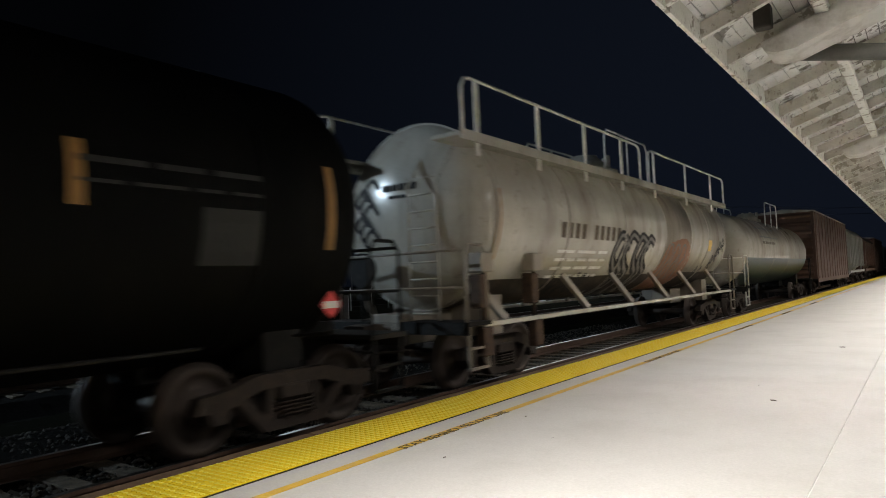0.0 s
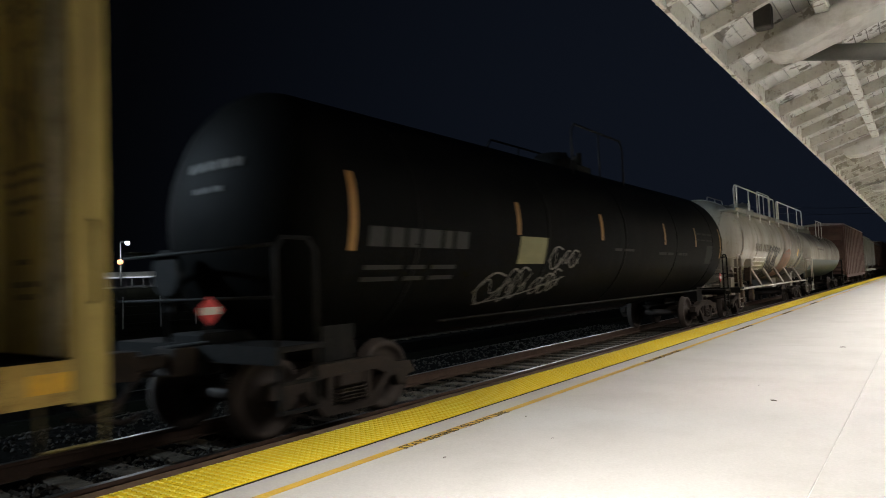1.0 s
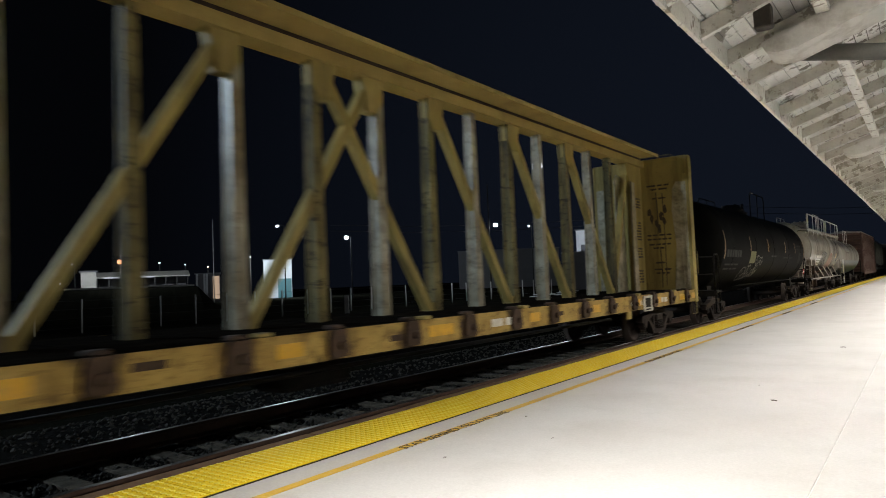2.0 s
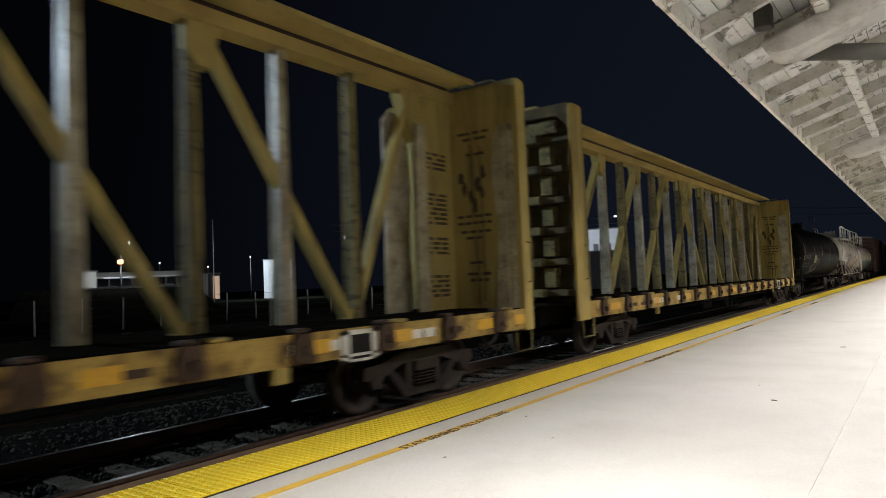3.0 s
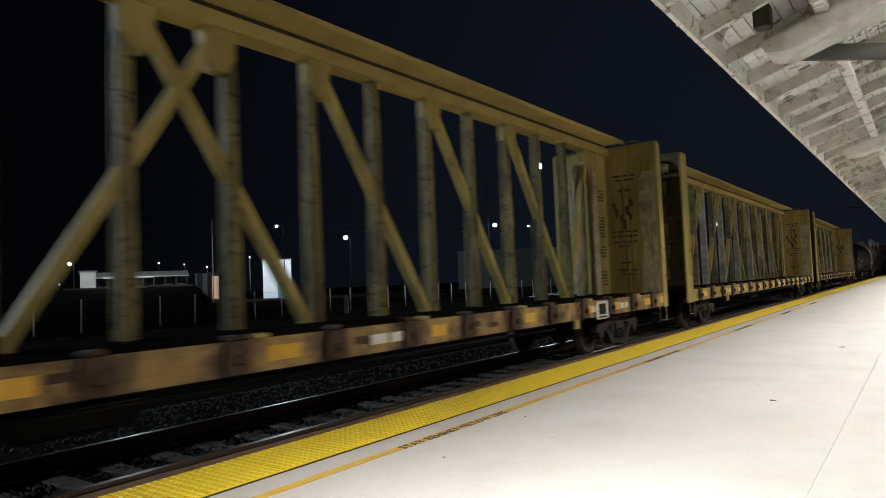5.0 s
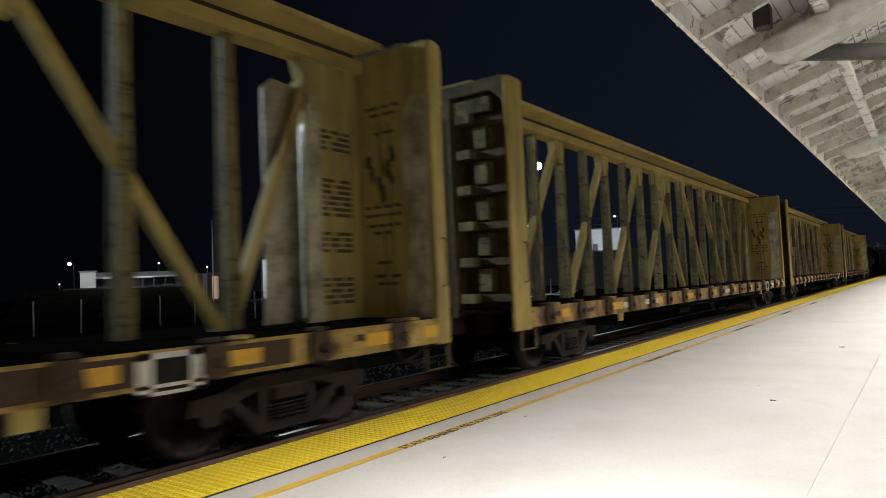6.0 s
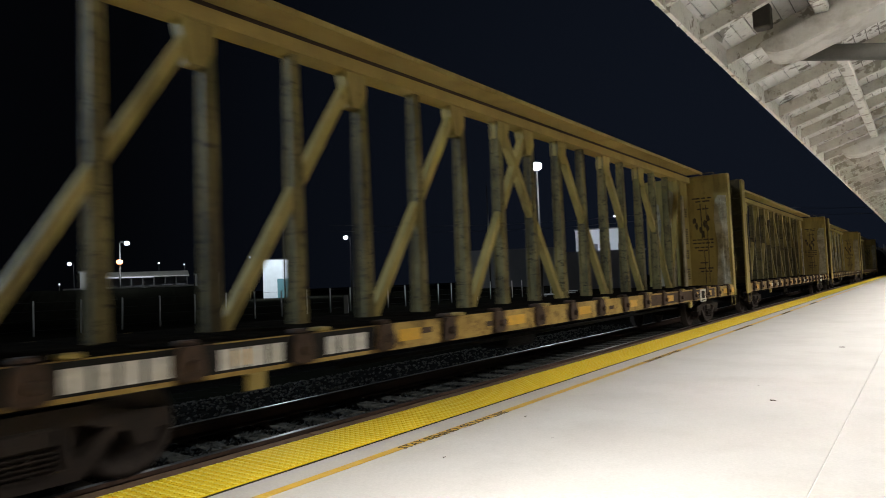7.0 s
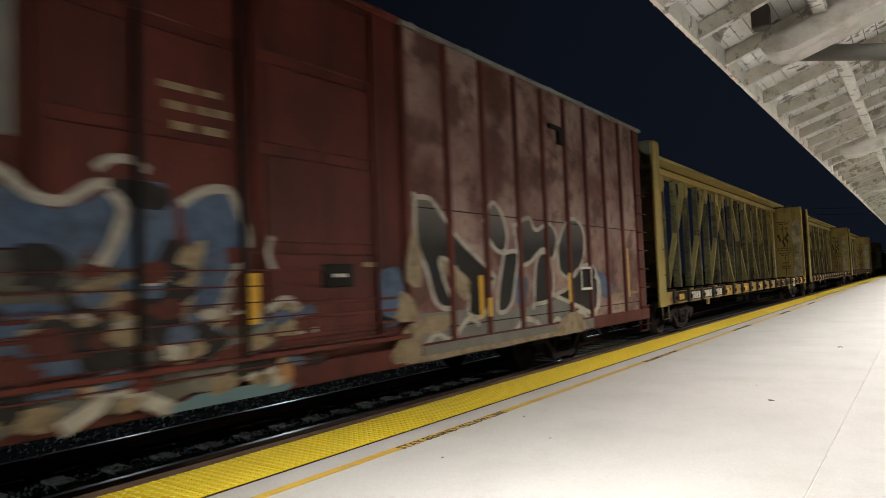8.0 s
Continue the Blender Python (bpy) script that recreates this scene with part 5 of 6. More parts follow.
    head = lambda u, v: (-u, -half - 0.014 + 0.62 * (1 - math.sqrt(max(0.03, 1 - (u * u + (v - CZ) ** 2) / R_ ** 2))), v)
    bm = B()
    bars(bm, -0.35, 0.3, 2.92, 0.1, head, 4, r)
    bars(bm, -0.2, 0.15, 2.8, 0.05, head, 3, r)
    for i in range(7):
        u, v = 0.55 + 0.1 * (i % 3), 2.2 + i * 0.13
        stroke(bm, [(u - .18, v), (u, v + .16), (u + .2, v - .02), (u + .05, v - .15)], 0.07, head)
    part("head_marks", bm, G_BLACK, car, "dark marks sprayed on the tank head")


def green_tank():
    front, rear = 38.9, 22.8
    car, mid = railcar("green_and_white_tank_car", "tank car painted grey-white above and dark green below", "tank car", front, rear, (37.3, 24.4))
    R_, CZ, half = 1.38, 2.3, 7.4
    part("tank", shell(B(), half, R_, CZ), TANK_WHITE, car)
    bm = B()
    n, rows = 20, []
    for i in range(n + 1):
        a = math.radians(-14 - 152 * i / n)
        rows.append([bm.verts.new(((R_ + .005) * math.cos(a), y, CZ + (R_ + .005) * math.sin(a))) for y in (-half + .74, half - .74)])
    for a, b in zip(rows, rows[1:]):
        bm.faces.new([a[0], a[1], b[1], b[0]]).smooth = True
    part("green_belly", bm, TANK_GREEN, car, "dark green lower half")
    tank_underframe(car, 7.6, 37.3 - mid, 24.4 - mid, BLACK)
    end_platform(car, 7.3, 1, BLACK)
    end_platform(car, -7.3, -1, WHITE_PAINT)
    dome(car, 0.0, CZ + R_, WHITE_PAINT, TANK_WHITE)
    f, r = cyl_side(R_, CZ), random.Random(6)
    bm = B()
    bars(bm, -4.2, -0.6, 2.75, 0.4, f, 6, r)
    part("owner_marks", bm, TANK_GREEN, car, "dark green block marks")
    bm = B()
    bars(bm, -4.0, -1.6, 2.5, 0.1, f, 4, r)
    part("small_marks", bm, STENCIL, car)
    for y in (-1.8, 1.8):
        part("weld_band", shell(B(), half, R_ + 0.006, CZ, y_from=y - 0.03, y_to=y + 0.03), TANK_WHITE, car)


black_tank()
white_tank()
green_tank()


# -- box cars and hoppers --
BOX_HALF = 1.55


def box_car(name, label, front, rear, body, faded, trucks, rolls, top=4.62, bottom=0.72, door=None, ribs=None):
    car, mid = railcar(name, label, "box car", front, rear, trucks, rolls)
    h0, h1 = rear + 0.35 - mid, front - 0.35 - mid
    bm = B()
    box(bm, -BOX_HALF + .05, BOX_HALF - .05, h0, h1, bottom + .2, top - 0.02)
    part("body", bm, body, car)
    bm = B()
    prof = [(-BOX_HALF, top - .06), (BOX_HALF, top - .06), (BOX_HALF, top), (0, top + 0.16), (-BOX_HALF, top)]
    loft(bm, [(x, h0 - .05, z) for x, z in prof], [(x, h1 + .05, z) for x, z in prof])
    part("roof", bm, GREY_ROOF, car, "pale galvanised roof")
    bm = B()
    for i in range(int((h1 - h0) / 1.2)):
        y = h0 + 0.6 + i * 1.2
        beam(bm, (BOX_HALF - .02, y, top + .015), (0, y, top + 0.185), 0.05, 0.03, (0, 1, 0))
    part("roof_seams", bm, GREY_ROOF, car)
    for s in (-1, 1):
        bm = B()
        box(bm, min(s * BOX_HALF, s * (BOX_HALF - .06)), max(s * BOX_HALF, s * (BOX_HALF - .06)), h0, h1, bottom, bottom + 0.22, 0.01)
        part("side_sill", bm, body, car)
    # pressed side panels with hat-section posts between
    if ribs:
        for y0, y1 in zip(ribs, ribs[1:]):
            bm = B()
            a, b = y0 - mid + 0.05, y1 - mid - 0.05
            box(bm, BOX_HALF - .052, BOX_HALF - .03, a, b, bottom + .22, top - .07)
            part("side_panel", bm, faded, car)
        for y in ribs:
            bm = B()
            y -= mid
            outline = [(BOX_HALF - .05, y - .07), (BOX_HALF - .05, y + .07), (BOX_HALF + .01, y + .035), (BOX_HALF + .01, y - .035)]
            loft(bm, [(x, v, bottom + .2) for x, v in outline], [(x, v, top - .08) for x, v in outline])
            part("side_post", bm, body, car)
    bm = B()
    box(bm, -0.3, 0.3, h0 + .3, h1 - .3, 0.62, bottom + 0.2)
    box(bm, -0.9, -0.35, -1.5, 0.4, 0.4, 0.85, 0.06)
    part("underframe", bm, BLACK, car)
    for e, s in ((h1, 1), (h0, -1)):
        bm = B()
        for i in range(8):
            z = bottom + 0.5 + i * 0.45
            prism(bm, [(e, z - .12), (e + s * .07, z - .03), (e + s * .07, z + .03), (e, z + .12)], -BOX_HALF + .2, BOX_HALF - .2)
        part("end_corrugation", bm, body, car)
        bm = B()
        for i in range(8):
            z = bottom - 0.1 + i * 0.38
            tube(bm, [(BOX_HALF - .02, e - s * .12, z), (BOX_HALF + .06, e - s * .12, z), (BOX_HALF + .06, e - s * .5, z), (BOX_HALF - .02, e - s * .5, z)], 0.012, 6)
        part("side_ladder", bm, body, car)
        bm = B()
        tube(bm, [(BOX_HALF - .03, e - s * .05, bottom), (BOX_HALF - .03, e - s * .05, 0.36), (BOX_HALF - .03, e - s * .5, 0.36), (BOX_HALF - .03, e - s * .5, bottom)], 0.02, 6)
        part("stirrup", bm, body, car)
    return car, mid


def shunt(car, dy):
    """Moves a car along the train."""
    i = [c for c, _ in MOVING].index(car)
    MOVING[i] = (car, MOVING[i][1] + dy)
    car.location.y += dy


RIBS = [-110.28, -111.1, -111.95, -112.75, -113.55, -114.35, -115.2, -116.1, -116.95, -117.8]
RIBS_REAR = [-122.3, -123.1, -123.95, -124.8, -125.6, -126.5, -127.3, -128.1, -128.95, -129.75]
rib_rows = [y for y in RIBS_REAR[::-1]]
red_box, rb = box_car("red_box_car", "faded oxide-red plug-door box car covered in graffiti", -109.5, -130.5, BOX_RED, BOX_FADED, (-113.0, -127.0), True, bottom=0.6, ribs=RIBS[::-1])
for y0, y1 in zip(rib_rows, rib_rows[1:]):
    bm = B()
    box(bm, BOX_HALF - .052, BOX_HALF - .03, y0 - rb + .05, y1 - rb - .05, 0.94, 4.55)
    part("side_panel", bm, BOX_FADED, red_box)
for y in rib_rows:
    bm = B()
    box(bm, BOX_HALF - .05, BOX_HALF + .01, y - rb - .04, y - rb + .04, 0.92, 4.54, 0.01)
    part("side_post", bm, BOX_RED, red_box)
# plug door: two leaves of three pressed panels, with locking bars
for a, b in ((-119.93, -118.3), (-121.75, -120.0)):
    bm = B()
    box(bm, BOX_HALF - .04, BOX_HALF + .02, a - rb, b - rb, 0.98, 4.5, 0.01)
    leaf = part("door", bm, BOX_RED, red_box, "oxide-red plug door leaf")
    for z0, z1 in ((1.05, 1.85), (1.95, 2.75), (2.85, 3.6), (3.7, 4.42)):
        bm = B()
        box(bm, BOX_HALF + .02, BOX_HALF + .04, a - rb + .08, b - rb - .08, z0, z1, 0.012)
        part("door_panel", bm, BOX_RED, leaf)
    bm = B()
    tube(bm, [(BOX_HALF + .07, b - rb - .12, 1.0), (BOX_HALF + .07, b - rb - .12, 4.45)], 0.02, 6)
    part("lock_bar", bm, BOX_RED, leaf)
for z in (0.92, 4.52):
    bm = B()
    box(bm, BOX_HALF, BOX_HALF + .09, -124.5 - rb, -117.9 - rb, z, z + 0.05, 0.008)
    part("door_track", bm, BOX_RED, red_box)
for z in (0.99, 1.12, 1.25, 1.38):
    bm = B()
    box(bm, BOX_HALF - .0, BOX_HALF + .05, -122.1 - rb, -118.1 - rb, z - .016, z + .016, 0.004)
    part("door_rung", bm, BOX_RED, red_box)
for v in (0.97, 2.42):
    bm = B()
    box(bm, BOX_HALF - .032, BOX_HALF - .024, -117.75 - rb, -110.3 - rb, v, v + 0.014)
    part("panel_seam", bm, BLACK, red_box)
g, r = side(BOX_HALF, -0.0265), random.Random(8)
g2 = side(BOX_HALF, -0.0235)


def G(name, layer, material, strokes=(), fills=(), label=""):
    bm = B()
    for pts, w in strokes:
        stroke(bm, [(u - rb, v) for u, v in pts], w, layer, len(pts) > 3 and pts[0] == pts[-1])
    for pts in fills:
        fill(bm, [(u - rb, v) for u, v in pts], layer)
    ob = part(name, bm, material, red_box, label)
    if len(fills) > 5 and not strokes and not label:
        tagged(ob, kind="stuff")


LETTER_BOW = [(-117.63, 2.54), (-117.33, 2.54), (-117.06, 2.33), (-116.7, 2.04), (-115.97, 1.61), (-116.0, 1.46), (-116.22, 1.08), (-116.58, 1.1), (-116.59, 1.36), (-116.84, 1.69), (-117.17, 1.82), (-117.1, 1.54), (-116.93, 1.23), (-117.27, 1.27), (-117.46, 1.7), (-117.63, 2.03)]
LETTER_DOT = [(-116.13, 2.34), (-115.92, 2.6), (-115.68, 2.47), (-115.55, 2.15), (-115.64, 1.93), (-115.86, 1.95), (-116.06, 2.12)]
LETTER_STEM = [(-115.65, 1.91), (-115.27, 1.91), (-115.37, 1.52), (-115.5, 1.2), (-115.72, 1.08), (-115.88, 1.14), (-115.79, 1.54)]
LETTER_ARM = [(-115.34, 2.3), (-114.89, 2.45), (-114.69, 2.27), (-114.23, 2.39), (-113.99, 2.17), (-114.17, 1.82), (-114.48, 1.98), (-114.92, 1.77), (-115.21, 1.79)]
LETTER_LOOP = [(-113.95, 2.06), (-113.62, 2.43), (-113.24, 2.51), (-112.94, 2.29), (-113.02, 1.83), (-113.49, 1.52), (-113.93, 1.65)]
LETTER_FOOT = [(-114.84, 1.14), (-114.71, 1.77), (-114.41, 1.93), (-114.17, 1.6), (-114.28, 1.21)]
LETTER_TAIL = [(-114.2, 1.26), (-113.68, 1.35), (-113.29, 1.64), (-112.65, 1.73), (-112.44, 1.43), (-112.59, 0.9), (-113.23, 1.02), (-113.87, 1.18)]
LETTERS = [LETTER_BOW, LETTER_DOT, LETTER_STEM, LETTER_ARM, LETTER_LOOP, LETTER_FOOT, LETTER_TAIL]
shunt(red_box, -0.87)
G("sill_grey", side(BOX_HALF, 0.005), G_GREY, strokes=[([(-117.6, 0.71), (-116.0, 0.715), (-114.4, 0.71), (-112.75, 0.715)], .17)])
G("sprayed_base", side(BOX_HALF, -0.0285), G_GREY, fills=[[(-117.6, 0.68), (-117.5, 0.635), (-117.3, 0.63), (-115.2, 0.63), (-113.0, 0.63), (-112.8, 0.635), (-112.72, 0.7), (-112.7, 1.05), (-112.8, 1.1), (-113.9, 1.17), (-115.5, 1.13), (-117.45, 1.17), (-117.58, 1.1)]], label="grey sprayed band along the bottom")
G("sprayed_letters", g, LETTER_FADE, fills=LETTERS, label="black sprayed bubble letters")
G("letter_outline", g2, G_WHITE, strokes=[(l + [l[0]], 0.065) for l in LETTERS] + [([(-117.5, 0.78), (-117.3, 0.92), (-117.0, 0.82), (-116.6, 1.05), (-116.35, 0.95)], .07), ([(-115.4, .8), (-115.15, 0.94), (-114.8, .88), (-114.65, .76)], .08), ([(-114.3, .78), (-114.1, .88), (-113.85, .76)], .07), ([(-113.5, .78), (-113.2, .95), (-112.9, .78)], .1), ([(-112.55, 1.55), (-112.35, 1.4), (-112.4, 1.05), (-112.65, .88)], .1)], label="white outlines of the sprayed letters")
G("sprayed_fleck", g2, G_CREAM, fills=[[(-117.18, 1.82), (-116.57, 1.56), (-116.61, 1.32), (-116.77, 1.34)], [(-117.6, 1.1), (-117.0, 1.12), (-117.1, .95), (-117.5, .92)], [(-112.9, .78), (-112.5, .9), (-112.55, .7)]], label="cream sprayed fills")
G("sill_paint_run", side(BOX_HALF, 0.016), G_CREAM, strokes=[([(-117.95, 0.66), (-117.2, 0.645), (-116.6, 0.655), (-115.9, 0.64), (-115.2, 0.65), (-114.5, 0.65), (-113.9, 0.66), (-113.1, 0.68)], .07)], fills=[[(-114.2, .63), (-114.0, .86), (-113.5, .95), (-113.2, .8), (-113.15, .63)], [(-118.2, .7), (-117.9, 1.05), (-117.65, 1.0), (-117.7, .68)], [(-118.25, 1.2), (-118.0, 1.45), (-117.75, 1.3), (-117.8, 1.1)], [(-117.9, 1.6), (-117.75, 2.1), (-117.6, 1.9), (-117.62, 1.5)]], label="cream paint along the sill")
G("sprayed_shade", g, G_BLUE, fills=[[(-112.43, 1.63), (-111.69, 1.33), (-111.97, 1.13), (-112.34, 1.22)], [(-115.31, 1.57), (-114.99, 1.51), (-115.07, 1.21), (-115.35, 1.18)], [(-118.3, 1.6), (-117.95, 1.7), (-117.9, 1.15), (-118.3, 1.1)]], label="blue sprayed shading")
gd, gd2 = side(BOX_HALF, 0.045), side(BOX_HALF, 0.052)
BLUE_BOW = [(-121.35, 2.23), (-120.81, 2.36), (-120.78, 1.77), (-121.26, 1.75), (-121.38, 1.87)]
BLUE_STEM = [(-120.65, 2.2), (-120.25, 2.34), (-120.12, 2.08), (-120.13, 1.74), (-120.36, 1.18), (-120.62, 1.3), (-120.63, 1.93)]
BLUE_ARCH = [(-122.4, 2.4), (-121.94, 2.26), (-121.64, 2.13), (-121.37, 2.19), (-121.38, 1.91), (-121.57, 1.71), (-121.74, 1.86), (-122.4, 1.9)]
BLUE_FOOT = [(-121.75, 1.49), (-121.46, 1.39), (-121.5, 0.9), (-121.75, 0.86), (-122.3, 1.1), (-122.3, 1.45)]
BLUE_PATCH = [(-118.32, 1.68), (-118.04, 1.61), (-118.11, 1.21), (-118.37, 1.28)]
G("door_graffiti", gd, G_BLUE, fills=[BLUE_BOW, BLUE_STEM, BLUE_ARCH, BLUE_FOOT, BLUE_PATCH], label="blue sprayed letter fills")
G("door_graffiti_base", side(BOX_HALF, 0.041), G_OLIVE, fills=[[(-122.4, 1.75), (-121.5, 1.8), (-120.6, 1.75), (-120.2, 1.45), (-119.8, 1.2), (-119.9, 0.85), (-120.6, 0.72), (-121.6, 0.7), (-122.4, 0.72)]], label="faded grey-olive sprayed ground")
for z in (0.86, 1.0, 1.14, 1.28, 1.42, 1.56, 1.7):
    bm = B()
    prism(bm, [(-122.35 - rb, z - 0.006), (-119.2 - rb, z - 0.006), (-119.2 - rb, z + 0.006), (-122.35 - rb, z + 0.006)], BOX_HALF + 0.03, BOX_HALF + 0.074)
    part("door_rib", bm, BOX_RED, red_box)
G("door_graffiti_dark", side(BOX_HALF, 0.049), G_BLACK, fills=[[(-121.21, 2.37), (-120.81, 2.34), (-120.82, 2.18), (-121.15, 2.2)], [(-120.82, 1.92), (-120.7, 1.88), (-120.74, 1.52), (-120.68, 0.99), (-120.91, 1.1), (-120.94, 1.62)], [(-121.57, 1.59), (-121.36, 1.47), (-121.21, 1.05), (-121.43, 1.0), (-121.52, 1.24)]])
G("door_graffiti_cream", gd2, G_CREAM, fills=[[(-121.5, 1.59), (-121.3, 1.65), (-120.87, 1.75), (-120.71, 1.66), (-121.06, 1.51), (-121.31, 1.44), (-121.46, 1.49)], [(-121.78, 1.32), (-121.7, 1.41), (-121.52, 1.38), (-121.5, 1.3), (-121.64, 1.22), (-121.76, 1.25)], [(-120.73, 1.79), (-120.55, 1.93), (-120.48, 1.88), (-120.64, 1.34), (-120.74, 1.22)]])
G("door_graffiti_grey", side(BOX_HALF, 0.054), G_GREY, fills=[[(-120.68, 0.99), (-120.5, 1.13), (-120.11, 1.16), (-119.81, 1.24), (-120.06, 0.92), (-120.3, 0.75), (-120.61, 0.76)]])
G("door_graffiti_teal", side(BOX_HALF, 0.056), G_TEAL, fills=[[(-120.8, 0.62), (-120.8, 0.68), (-120.35, 0.72), (-119.7, 0.7), (-119.71, 0.62)]])
G("door_graffiti_outline", side(BOX_HALF, 0.06), G_WHITE, strokes=[([(-122.3, 2.5), (-121.94, 2.35), (-121.86, 2.28), (-121.74, 2.2), (-121.56, 2.19), (-121.37, 2.31), (-121.25, 2.34)], .08), ([(-121.35, 2.43), (-121.25, 2.51), (-121.1, 2.53), (-120.95, 2.46)], .07), ([(-121.25, 2.28), (-121.15, 2.16), (-121.2, 1.97), (-121.28, 1.81), (-121.38, 1.67)], .09), ([(-120.7, 2.22), (-120.5, 2.34), (-120.33, 2.38), (-120.22, 2.35), (-120.14, 2.18), (-120.06, 1.99), (-120.09, 1.84), (-120.19, 1.7), (-120.3, 1.46)], .08), ([(-120.3, 1.46), (-120.36, 1.32), (-120.5, 1.19)], .1), ([(-119.87, 1.34), (-119.68, 1.43), (-119.55, 1.37), (-119.48, 1.27)], .08), ([(-119.79, 1.7), (-119.85, 1.85), (-119.8, 2.0)], .06), ([(-121.6, 0.64), (-121.37, 0.75), (-121.23, 0.88), (-121.0, 0.74), (-120.8, 0.64)], .12)])
G("door_graffiti_orange", side(BOX_HALF, 0.058), G_ORANGE, fills=[[(-121.45, .98), (-121.2, 1.0), (-121.2, .86), (-121.45, .84)], [(-119.75, 0.82), (-119.62, 0.85), (-119.62, 0.7), (-119.76, 0.7)]])
r2 = random.Random(31)
for name_, mat_, lift, n_, lo, hi, size in (("paint_scrap_dark", G_BLACK, 0.0605, 26, 0.95, 2.1, 0.2), ("paint_scrap_cream", G_CREAM, 0.0615, 22, 0.9, 1.75, 0.13), ("paint_scrap_blue", G_BLUE, 0.0625, 14, 0.9, 1.9, 0.14), ("paint_scrap_white", G_WHITE, 0.0635, 16, 0.85, 1.9, 0.1), ("paint_scrap_oxide", BOX_RED, 0.0645, 18, 0.9, 2.2, 0.16)):
    shapes = []
    for _ in range(n_):
        u, v, q = r2.uniform(-122.3, -119.3), r2.uniform(lo - 0.2, hi - 0.25), r2.uniform(0.4, 1.0) * size
        if u > -120.0 and v > 1.35:
            continue
        shapes.append([(u + q * r2.uniform(.7, 1.6) * math.cos(a), v + q * r2.uniform(.3, .9) * math.sin(a)) for a in (0.2, 1.2, 2.3, 3.3, 4.2, 5.3)])
    G(name_, side(BOX_HALF, lift), mat_, fills=shapes)
for u in (-121.05, -120.12):
    bm = B()
    tube(bm, [(BOX_HALF + .085, u - rb, 0.95), (BOX_HALF + .085, u - rb, 4.45)], 0.03, 6)
    part("lock_rod", bm, BLACK, red_box)
bm = B()
box(bm, BOX_HALF + .04, BOX_HALF + .058, -119.19 - rb, -118.77 - rb, 1.52, 1.75, 0.006)
placard = part("placard_board", bm, BLACK, red_box, "small dark placard board")
bm = B()
bars(bm, -119.06 - rb, -118.87 - rb, 1.62, 0.035, side(BOX_HALF, 0.0595), 2, r)
part("placard_lettering", bm, WHITE_PAINT, placard)
G("yellow_reflector", side(BOX_HALF, 0.07), YELLOW_REFLECT, strokes=[([(-120.03, 1.67), (-120.03, 1.23)], .14), ([(-116.42, 1.6), (-116.42, 1.05)], .1), ([(-116.22, 1.3), (-116.22, 1.05)], .1), ([(-113.78, 1.6), (-113.78, 1.12)], .1), ([(-111.13, 2.05), (-111.13, 1.1)], .07)], label="vertical yellow reflective strip")
bm = B()
for u0, u1, v, h_, n in ((-120.8, -120.2, 2.98, .07, 2), (-120.75, -120.25, 2.82, .07, 2), (-120.85, -120.3, 3.14, .06, 2), (-111.75, -111.2, 1.05, .14, 3), (-111.75, -111.2, 0.88, .12, 3), (-110.85, -110.45, 1.15, .05, 1), (-118.62, -118.4, 1.72, .05, 1)):
    bars(bm, u0 - rb, u1 - rb, v, h_, gd if u0 < -118 else g, n, r)
part("markings", bm, G_CREAM, red_box, "pale marking bars")
bm = B()
for u, w in ((-113.23, .42), (-112.83, .03), (-113.23, .03)):
    box(bm, BOX_HALF + .026, BOX_HALF + .03, u - rb, u - rb + w, 1.3, 1.34 if w > .1 else 1.68)
box(bm, BOX_HALF + .026, BOX_HALF + .03, -113.23 - rb, -112.8 - rb, 1.66, 1.7)
part("stencil_panel", bm, WHITE_PAINT, red_box, "white framed data panel")
bm = B()
box(bm, BOX_HALF - .02, BOX_HALF + .03, -114.15 - rb, -113.65 - rb, 3.95, 4.02, 0.006)
box(bm, BOX_HALF - .02, BOX_HALF + .035, -113.85 - rb, -113.62 - rb, 3.72, 3.95, 0.01)
part("vent_hatch", bm, BLACK, red_box)
bm = B()
box(bm, BOX_HALF - .02, BOX_HALF + .028, -122.05 - rb, -121.85 - rb, 2.6, 3.6, 0.01)
part("pale_door_post", bm, G_GREY, red_box)

brown_box, bb = box_car("brown_box_car", "dark brown box car with slanted ribs near its foot", 58.2, 41.0, BROWN_CAR, BROWN_CAR, (56.0, 43.2), False, ribs=[41.6 + i * 1.33 for i in range(13)])


